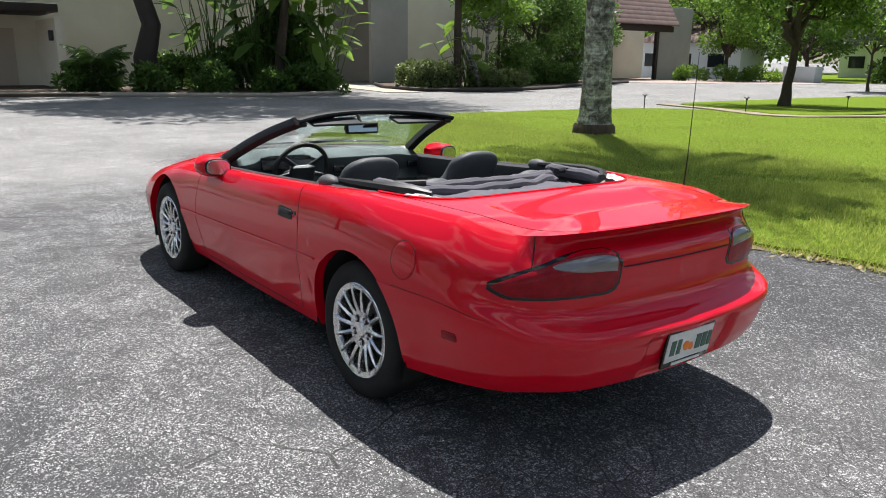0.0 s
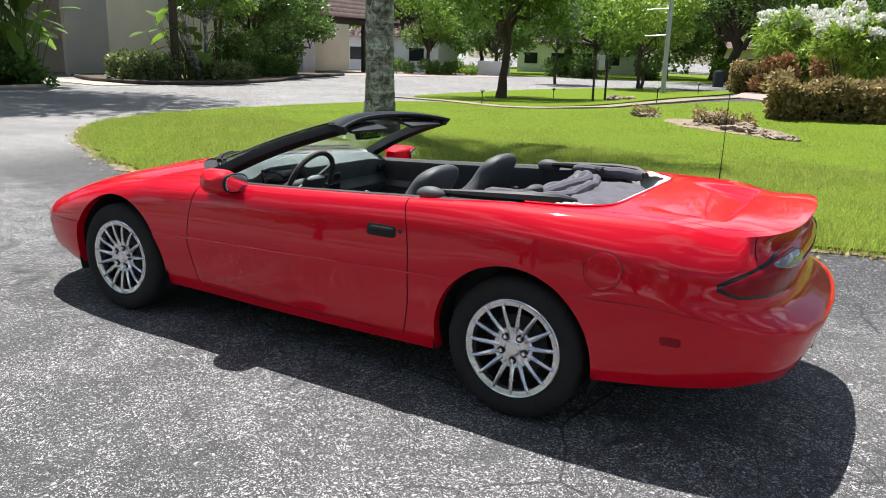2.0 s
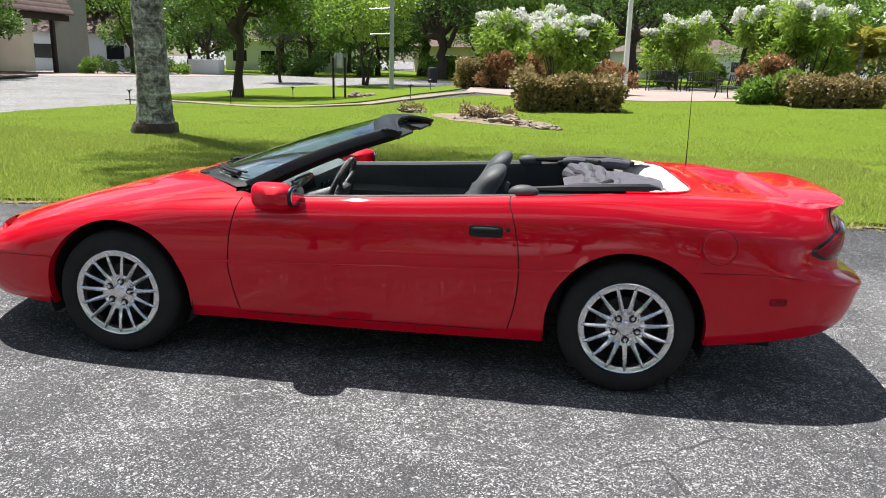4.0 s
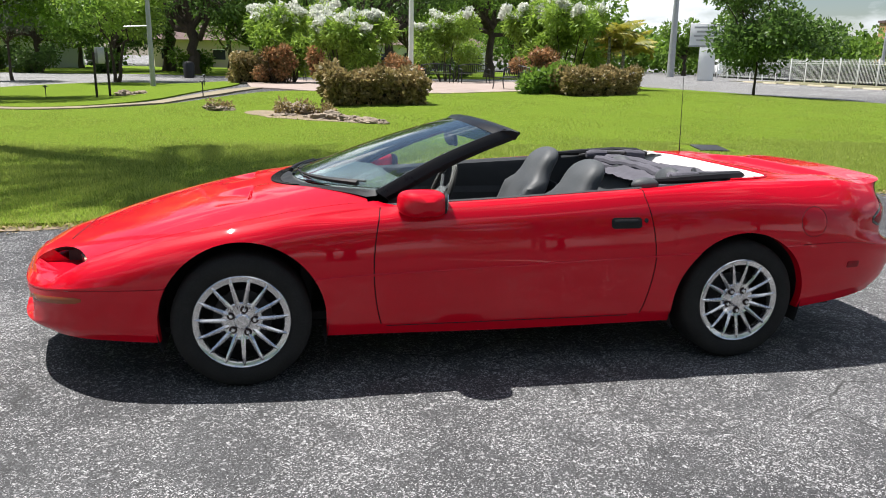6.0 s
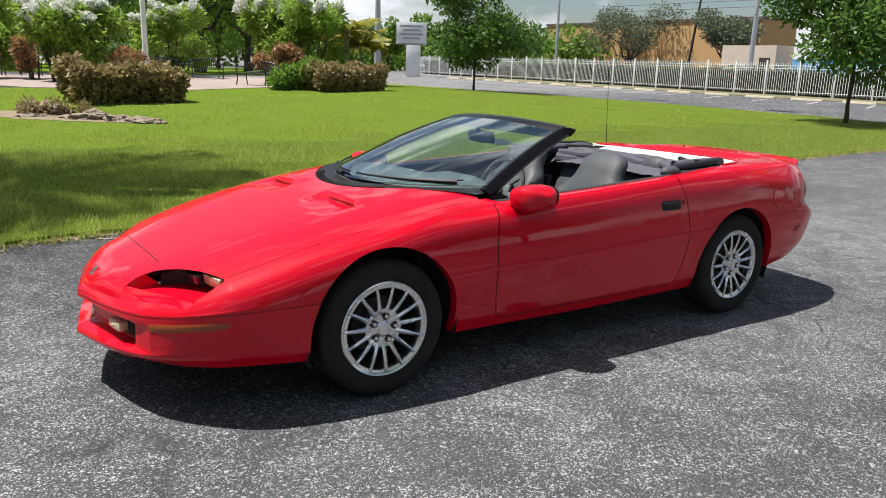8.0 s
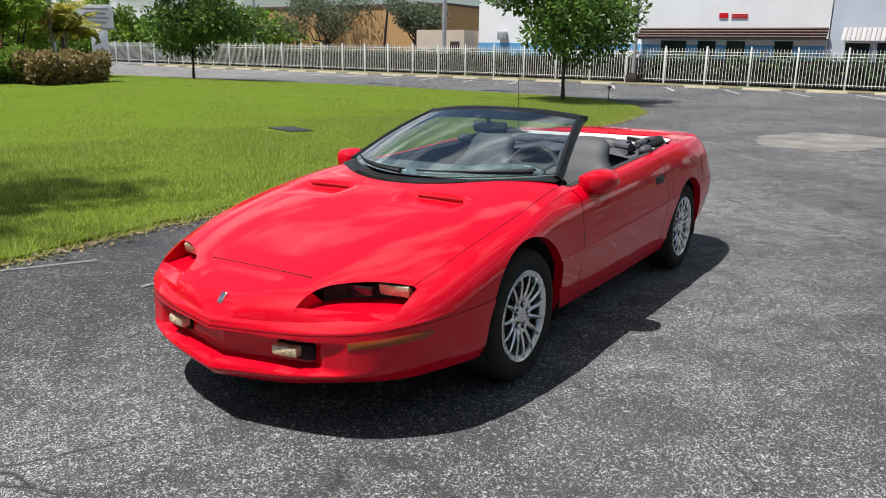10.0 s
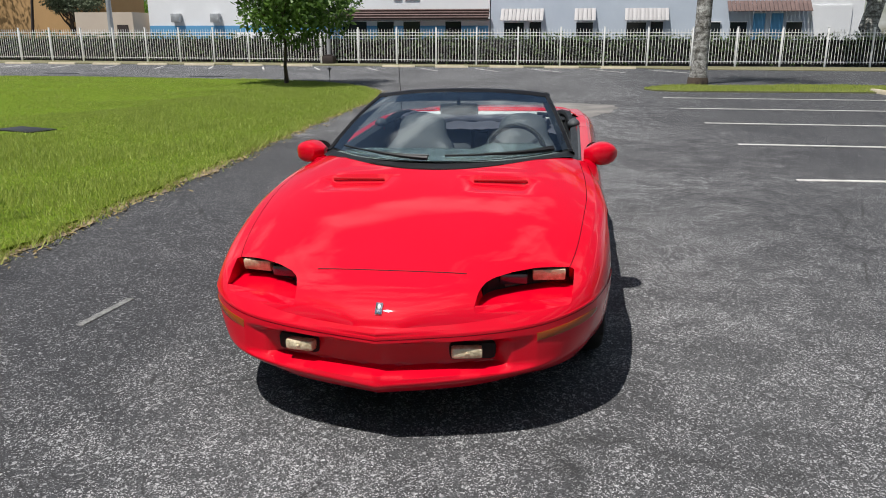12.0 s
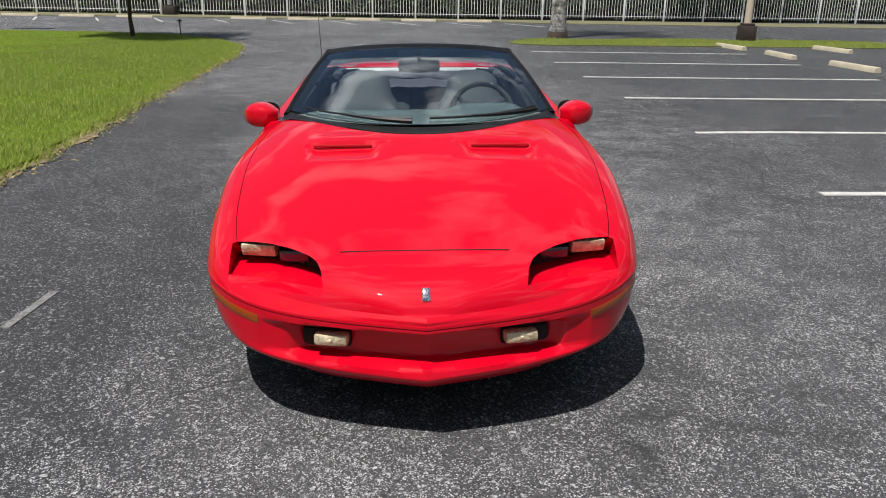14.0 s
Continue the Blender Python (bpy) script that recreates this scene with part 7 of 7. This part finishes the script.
for x, y, w, h, d, mat, lab in ((-41, 62, 10, 4.2, 6, WHITEWALL, "low white bungalow among trees"), (-30, 84, 14, 4.5, 7, WHITEWALL, "long white bungalow among trees"), (-8, 104, 22, 4.5, 8, BEIGE, "long low building beyond the oaks"), (16, 98, 16, 4.2, 7, WHITEWALL, "low building with a wide hipped roof")):
    b = thing("bungalow", pose(x, y, 0, 0, 0, 12), lab, "house", "bungalows")
    slab(b, "wall", (w, d, h * 0.75), pose(0, 0, h * 0.375), mat)
    v = [(-w / 2 - 0.6, -d / 2 - 0.6, h * 0.75), (w / 2 + 0.6, -d / 2 - 0.6, h * 0.75), (w / 2 + 0.6, d / 2 + 0.6, h * 0.75), (-w / 2 - 0.6, d / 2 + 0.6, h * 0.75), (-w / 2 + d / 2, 0, h * 1.2), (w / 2 - d / 2, 0, h * 1.2)]
    part("roof", Shape().add(v, [(0, 1, 5, 4), (1, 2, 5), (2, 3, 4, 5), (3, 0, 4), (0, 3, 2, 1)]), BROWN, b, "brown hipped roof", angle=10)
    for k in range(int(w / 3.2)):
        wd = slab(b, "window", (1.5, 0.10, 1.2), pose(-w / 2 + 1.6 + 3.1 * k, -d / 2 - 0.02, 1.6), PANE, "dark window")
        slab(wd, "window_frame", (1.66, 0.06, 0.10), pose(-w / 2 + 1.6 + 3.1 * k, -d / 2 - 0.06, 2.24), WHITEWALL)
white_box = slab(None, "utility_cabinet", (2.6, 1.2, 1.2), pose(-28.0, 57.0, 0.6), WHITEWALL, "white low utility enclosure by the road", 0.03)
tagged(white_box, category="enclosure")
setting("kerb_west", Shape().tube([(x, y, on(x, y, 0.07)) for x, y in ((-27.8, -2), (-27.1, 3.2), (-24.9, 7.0), (-23.5, 10.2), (-24.4, 13.6))], 0.09, 8), CONCRETE, "low rounded concrete kerb", "kerb")
setting("kerb_bed", Shape().tube([(x, y, on(x, y, 0.08)) for x, y in ((-33, 20.6), (-28.5, 18.4), (-25.4, 18.8), (-24.2, 21.5), (-26.3, 28), (-28.8, 33.0), (-31.2, 40.0))], 0.10, 8), DARKWOOD, "low dark edging round the bed", "kerb")

# ---- white picket fence, hedge and buildings to the east ----
fence = thing("fence", pose(0, 0, 0), "long white metal picket fence", "fence")
f_line = lambda y: 41.5 + 0.069 * y if y > 0 else 41.5 - 0.10 * y * (y > -45)
post_me = mesh_of("post", Shape().box((0.09, 0.09, 2.2), pose(0, 0, 1.10), 0.01).box((0.11, 0.11, 0.03), pose(0, 0, 2.21), 0.008), FENCE)
ys = np.arange(-42, 80, 2.5)
for y in ys:
    o = new("post", post_me)
    o.parent = fence
    o.matrix_basis = pose(f_line(y), y, on(f_line(y), y))
for z in (0.28, 1.72, 1.90):
    for a, b in zip(ys[:-1], ys[1:]):
        p, q = Vector((f_line(a), a, z)), Vector((f_line(b), b, z))
        o = part("rail", Shape().tube([p, q], 0.022, 4), FENCE, fence)
tip = [(-0.0115, -0.0115, 2.04), (0.0115, -0.0115, 2.04), (0.0115, 0.0115, 2.04), (-0.0115, 0.0115, 2.04), (0, 0, 2.13)]
picket_me = mesh_of("picket", Shape().box((0.023, 0.023, 1.87), pose(0, 0, 1.105)).add(tip, [(0, 1, 4), (1, 2, 4), (2, 3, 4), (3, 0, 4)]), FENCE, 10)
pk = Shape()
for y in np.arange(-42, 77.5, 0.18):
    x = f_line(y)
    if -19 < y < 34.5:
        o = new("picket", picket_me)
        o.parent = fence
        o.matrix_basis = pose(x, y, 0)
    else:
        pk.box((0.023, 0.023, 1.87), pose(x, y, 1.105))
        pk.add([(x + a, y + b, c) for a, b, c in tip], [(0, 1, 4), (1, 2, 4), (2, 3, 4), (3, 0, 4)])
tagged(part("distant_picket", pk, FENCE, fence, "thin white pickets with pointed tips", angle=10), kind="stuff")
cs, rs = [], []
for y in np.arange(-42, 78, 0.55):
    for z in (0.35, 0.8, 1.2, 1.5):
        cs.append((f_line(y) + 1.0 + rng.normal(0, 0.12), y, z + rng.normal(0, 0.07)))
        rs.append((0.5, 0.42, 0.34))
fh = thing("fence_hedge", pose(0, 0, 0), "dense dark green hedge behind the fence", "hedge")
part_of("foliage", leaf_cloud(cs, rs, 42000, 0.20, LEAFDEEP, "foliage", 0.6, hollow=0.6), fh)
# black block behind the leaves, the shade within the hedge as colour
tw = Shape()
for a, b in zip(ys[:-1], ys[1:]):
    tw.loft([[(f_line(a) + 0.75, a, 0), (f_line(a) + 0.75, a, 1.5), (f_line(a) + 1.3, a, 1.5), (f_line(a) + 1.3, a, 0)], [(f_line(b) + 0.75, b, 0), (f_line(b) + 0.75, b, 1.5), (f_line(b) + 1.3, b, 1.5), (f_line(b) + 1.3, b, 0)]])
part("shade_core", tw, UNDER, fh)


def awning(parent, y0, y1, z0, z1, out, mat, label):
    """A slatted awning in front of the facade."""
    n = max(2, int((y0 - y1) / 0.32))
    aw = part("awning", Shape().box((0.05, y0 - y1, 0.05), pose(-out, (y0 + y1) / 2, z0)), mat, parent, label)
    for k in range(n):
        y = y1 + (k + 0.5) * (y0 - y1) / n
        part("slat", Shape().box((math.hypot(out, z1 - z0), (y0 - y1) / n * 0.92, 0.05), pose(-out / 2, y, (z0 + z1) / 2, 0, -math.degrees(math.atan2(z1 - z0, out)), 0), 0.01), (AWNA if k % 2 else AWNB) if mat is STEEL else mat, aw)


def window_at(parent, y0, y1, z0, z1, mat=None, name="window", label="dark window"):
    w = part(name, Shape().box((0.12, y0 - y1, z1 - z0), pose(-0.06, (y0 + y1) / 2, (z0 + z1) / 2)), mat or PANE, parent, label)
    part("window_frame", Shape().box((0.08, y0 - y1 + 0.16, 0.08), pose(-0.12, (y0 + y1) / 2, z1 + 0.04)), WHITEWALL, w)
    part("window_sill", Shape().box((0.12, y0 - y1 + 0.2, 0.08), pose(-0.12, (y0 + y1) / 2, z0 - 0.04)), WHITEWALL, w)


shop = thing("warehouse", pose(64, 0, 0), "long white warehouse with a brown mansard canopy", "building")
slab(shop, "wall", (12, 15.2, 6.4), pose(6, 14.9, 3.2), WHITEWALL, "white wall")
slab(shop, "wall", (12, 18.0, 8.0), pose(7.5, 31.5, 4.0), WHITEWALL, "taller white wall with blue painted base")
slab(shop, "painted_base", (0.05, 17.9, 2.2), pose(1.46, 31.5, 1.6), BLUE, "blue painted lower wall")
slab(shop, "painted_base", (0.05, 15.0, 1.3), pose(-0.03, 14.9, 2.0), BLUE, "blue painted lower wall")
for k in range(4):
    slab(shop, "canopy_course", (0.12, 15.2, 0.30), pose(-1.0 + 0.22 * k, 14.9, 3.25 + 0.22 * k, 0, -45, 0), BROWN, "", 0.01)
slab(shop, "canopy_soffit", (1.3, 15.2, 0.1), pose(-0.6, 14.9, 3.15), DARKWOOD)
for a, b in ((20.6, 18.4), (15.0, 13.5), (11.2, 9.8), (17.4, 15.9)):
    window_at(shop, a, b, 1.6, 3.0)
slab(shop, "sign_shape", (0.06, 0.7, 0.4), pose(-0.05, 15.5, 5.05), PAINT, "red emblem shape")
for k, z in enumerate((5.1, 4.9)):
    slab(shop, "sign_bar", (0.05, 1.3, 0.12), pose(-0.05, 14.2, z), PAINT, "plain red bar")
for a in (37.5, 33.5):
    slab(shop, "air_unit", (0.5, 0.9, 0.8), pose(1.2, a, 3.4), STEEL, "wall air unit", 0.03)
blue = thing("apartment_block", pose(64, 0, 0), "pale blue block with striped awnings over the doors", "building")
slab(blue, "wall", (12, 26.0, 6.8), pose(6, -5.8, 3.4), BLUEWALL, "pale blue-grey wall")
for y0, y1 in ((6.3, 2.6), (0.0, -1.8), (-4.2, -7.8)):
    awning(blue, y0, y1, 3.05, 4.05, 0.9, STEEL, "striped metal awning")
for a, b in ((6.0, 4.3), (-0.2, -1.6), (-4.4, -6.0), (-11.0, -12.0), (-12.8, -15.0 + 0.9), (-17.2, -18.4)):
    window_at(blue, a, b, 1.6, 2.9)
for a, b in ((3.8, 2.8), (-6.4, -7.4)):
    window_at(blue, a, b, 0.9, 2.95, PANE, "door", "dark glazed door")
for a, b in ((-14.6, -15.5), (-16.0, -16.9)):
    window_at(blue, a, b, 0.9, 3.6, BLUE, "door", "bright blue door")
awning(blue, -12.4, -18.9, 3.75, 4.6, 1.0, BROWN, "brown porch canopy")
slab(blue, "garage_door", (0.1, 3.0, 4.0), pose(-0.06, -20.6, 2.2), WHITEWALL, "white roller door")
slab(blue, "wall", (8, 4.2, 5.6), pose(4.02, -20.9, 2.8), WHITEWALL)
och = thing("ochre_building", pose(82, 72, 0), "long flat-roofed ochre building", "building")
slab(och, "wall", (8, 38, 7.4), pose(0, 0, 3.7), OCHRE)
slab(och, "roof_edge", (8.3, 38.3, 0.3), pose(0, 0, 7.5), BROWN)
slab(och, "sign_board", (0.12, 9.0, 1.6), pose(-4.1, 12, 4.2), DARKWOOD, "dark sign board with unreadable bars")
for k in range(2):
    slab(och, "sign_bar", (0.05, 7.6, 0.3), pose(-4.2, 12, 4.5 - 0.6 * k), BEIGE)
shed = thing("beige_building", pose(66, 44, 0), "low beige building beside the warehouse", "building")
slab(shed, "wall", (5, 6, 3.9), pose(0, 0, 1.95), BEIGE)
slab(shed, "door", (0.1, 1.1, 2.3), pose(-2.54, -1.9, 1.6), DARKWOOD)


def parked(x, y, turn, mat, label, van=False):
    root = thing("parked_van" if van else "parked_car", pose(x, y, 0, 0, 0, turn), label, "van" if van else "car", "vehicles behind the fence")
    h = 2.05 if van else 1.45
    body = [[(u, w, z) for w, z in ((-0.88, 0.35), (-0.92, 0.6), (-0.86, 0.95), (0.86, 0.95), (0.92, 0.6), (0.88, 0.35))] for u in (-2.2, -2.1, -1.2, 0.0, 1.4, 2.1, 2.2)]
    body[0] = [(a, b * 0.9, c * 0.9 + 0.05) for a, b, c in body[0]]
    body[-1] = [(a, b * 0.9, c * 0.9 + 0.05) for a, b, c in body[-1]]
    part("body", Shape().loft(body, True, True), mat, root)
    c0 = ((-2.1, 0.93), (-1.9, h), (1.2, h), (1.9, 0.93)) if van else ((-1.9, 0.93), (-1.2, h), (0.5, h), (1.2, 0.93))
    cab = [[(u, -0.84, 0.93), (u, -0.66 if z > 1 else -0.84, z), (u, 0.66 if z > 1 else 0.84, z), (u, 0.84, 0.93)] for u, z in c0]
    part("cabin", Shape().loft(cab, True, True), mat, root, angle=20)
    for s in (-1, 1):
        for u in (-0.75, 0.35):
            part("window", Shape().box((0.85, 0.03, (h - 1.0) * 0.6), pose(u, s * 0.775, (h + 0.95) / 2, s * -14, 0, 0)), PANE, root)
    for u in (-1.35, 1.35):
        for s in (-1, 1):
            part("wheel", Shape().lathe([(0.0, -0.1), (0.30, -0.1), (0.33, -0.06), (0.33, 0.06), (0.30, 0.1), (0.0, 0.1)], 20, pose(u, s * 0.82, 0.33)), TYRE, root)


parked(57.5, 26.5, 90, WHITEWALL, "white parked van beyond the fence", True)
parked(57.5, 22.0, 90, WHITEWALL, "white parked van beyond the fence", True)
parked(58, 5.4, 0, PAINT, "red parked car beyond the fence")
parked(58, 2.2, 0, WHITEWALL, "white parked car beyond the fence")
parked(58, -3.5, 0, DARKLAMP, "dark parked car beyond the fence")
parked(58, 12.5, 0, DARKLAMP, "dark parked car beyond the fence")
parked(58, 17.5, 0, BLUE, "blue parked car beyond the fence")
parked(56, -15.0, 0, DARKLAMP, "dark parked car beyond the fence")
parked(51, 84, 70, WHITEWALL, "white parked car on the far road", True)

# ---- poles, lamps, sign, benches ----
def pole(x, y, h, r, label, mat=None, base=None, arm=0.0, name="lamp_post", category="lamp post"):
    root = thing(name, pose(x, y, on(x, y)), label, category)
    part("shaft", Shape().tube([(0, 0, 0), (0, 0, h * 0.5), (0, 0, h)], [r, r * 0.85, r * 0.6], 14), mat or STEEL, root)
    if base:
        part("base", Shape().box(base, pose(0, 0, base[2] / 2), 0.03).box((r * 3, r * 3, 0.08), pose(0, 0, base[2] + 0.04), 0.02), DARKWOOD, root, "brown square footing")
    if arm:
        part("arm", Shape().tube([(0, 0, h * 0.97), (arm * 0.5, 0, h), (arm, 0, h)], 0.045, 8).box((0.6, 0.26, 0.14), pose(arm, 0, h), 0.04), mat or STEEL, root)
    return root


pole(22.9, -11.4, 8.5, 0.13, "tan lamp post on a brown square footing", BEIGE, (0.52, 0.52, 0.55), 1.2)
pole(42.0, 14.8, 8.5, 0.13, "grey lamp post on a brown footing by the fence", STEEL, (0.7, 0.7, 0.5), 1.2)
pole(-8.0, 37.0, 8.0, 0.13, "grey lamp post on the lawn island", STEEL, None, 0)
for z in (2.9, 4.2):
    part("cross_arm", Shape().tube([(-1.2, 0, z), (0, 0, z + 0.06)], 0.035, 6), STEEL, bpy.data.objects["lamp_post.002"])
pole(3.35, 24.9, 7.5, 0.10, "slim white flagpole in the garden bed", FENCE, None, 0, "flagpole", "pole")
pole(41.6, 79.0, 10, 0.42, "thick grey concrete utility pole", STEEL, None, 0, "utility_pole", "pole")
pole(60, 68, 11, 0.19, "pale concrete utility pole beyond the fence", STEEL, None, 0, "utility_pole", "pole")
leaning = pole(74, 60, 12, 0.17, "leaning dark utility pole", DARKWOOD, None, 0, "utility_pole", "pole")
leaning.matrix_basis = pose(74, 60, on(74, 60), 7, 0, 0)
pole(60, 41.1, 10, 0.25, "grey concrete pole beyond the fence", STEEL, None, 0, "utility_pole", "pole")
wires = Shape()
for z in (7.4, 8.0):
    wires.tube([(61, -60, z), (61, 0, z - 0.5), (61, 60, z)], 0.02, 5)
tagged(part("overhead_wire", wires, IRON), "thin overhead wires along the street", "wire")
tagged(bpy.data.objects["overhead_wire"], kind="structure")
sign = thing("monument_sign", pose(36.4, 62.0, 0, 0, 0, -32), "white sign board with grey bars on a thick pale pillar", "sign")
slab(sign, "pillar", (1.4, 0.6, 3.0), pose(0, 0, 1.5), WHITEWALL, "", 0.03)
slab(sign, "board", (2.9, 0.4, 2.0), pose(-0.2, 0, 4.1), WHITEWALL, "", 0.03)
slab(sign, "board_trim", (3.1, 0.5, 0.12), pose(-0.2, 0, 3.1), STEEL)
for k in range(4):
    slab(sign, "sign_bar", (2.2 - 0.5 * (k % 2), 0.06, 0.17), pose(-0.2, -0.21, 4.75 - 0.38 * k), STEEL, "plain grey bar")


def bench(x, y, turn):
    b = thing("garden_bench", pose(x, y, on(x, y, 0.05), 0, 0, turn), "black cast-iron garden bench with a slatted seat", "bench", "garden benches")
    for k in range(5):
        part("seat_slat", Shape().box((1.45, 0.07, 0.025), pose(0, -0.22 + 0.1 * k, 0.43), 0.006), IRON, b)
    for k in range(15):
        u = -0.66 + 1.32 * k / 14
        part("back_slat", Shape().box((0.028, 0.02, 0.40 - 0.08 * (u / 0.7) ** 2), pose(u, 0.26 + 0.03, 0.66, -10, 0, 0), 0.004), IRON, b)
    part("back_rail", Shape().tube([(u, 0.32, 0.88 - 0.09 * (u / 0.72) ** 2) for u in np.linspace(-0.72, 0.72, 13)], 0.022, 6), IRON, b)
    part("back_rail", Shape().tube([(-0.72, 0.25, 0.48), (0.72, 0.25, 0.48)], 0.018, 6), IRON, b)
    for s in (-1, 1):
        part("leg", Shape().tube([(s * 0.70, 0.30, 0), (s * 0.70, 0.24, 0.25), (s * 0.70, 0.24, 0.45), (s * 0.70, 0.33, 0.84)], 0.022, 6), IRON, b)
        part("leg", Shape().tube([(s * 0.70, -0.30, 0), (s * 0.70, -0.24, 0.22), (s * 0.70, -0.26, 0.44)], 0.022, 6), IRON, b)
        part("arm", Shape().tube([(s * 0.70, -0.28, 0.42), (s * 0.70, -0.30, 0.62), (s * 0.70, -0.1, 0.66), (s * 0.70, 0.28, 0.64)], 0.022, 6), IRON, b)


bench(5.6, 31.5, 8)
bench(7.4, 31.7, 4)
bench(7.2, 24.6, -62)
bench(0.2, 33.6, 10)
for k, (x, y) in enumerate(((-12.3, 18.2), (-9.9, 20.3), (-10.6, 28.5), (-3.7, 19.9), (22.0, 8.2), (-4.8, 30.5))):
    l = thing("path_light", pose(x, y, on(x, y, 0.03)), "small black garden path light on a stake", "path light", "path lights")
    part("stake", Shape().tube([(0, 0, 0), (0, 0, 0.42)], 0.016, 6), IRON, l)
    part("hood", Shape().lathe([(0.0, 0.50), (0.09, 0.45), (0.095, 0.43), (0.03, 0.42), (0.03, 0.36)], 14, None, "z"), IRON, l)
for x, y in ((-8.6, 28.0), (-8.2, 28.4)):
    st = tagged(part("stake_post", Shape().box((0.08, 0.08, 1.75), pose(0, 0, 0.87), 0.008), DARKWOOD), "dark timber stake in the lawn", "post", "stakes")
    st.matrix_basis = pose(x, y, on(x, y))
meter = tagged(part("meter_box", Shape().box((0.30, 0.22, 0.62), pose(0, 0, 0), 0.02).box((0.62, 0.05, 0.06), pose(0, 0.13, -0.2)), STEEL), "small grey box fixed to two timber stakes", "box")
meter.matrix_basis = pose(-8.4, 28.12, on(-8.4, 28.12, 1.62), 0, 0, 45)
binn = thing("litter_bin", pose(-8.0, 51.0, 0), "dark round litter bin by the road", "bin")
part("body", Shape().lathe([(0.0, 0), (0.34, 0), (0.38, 0.9), (0.30, 1.05), (0.0, 1.1)], 20, None, "z"), IRON, binn)
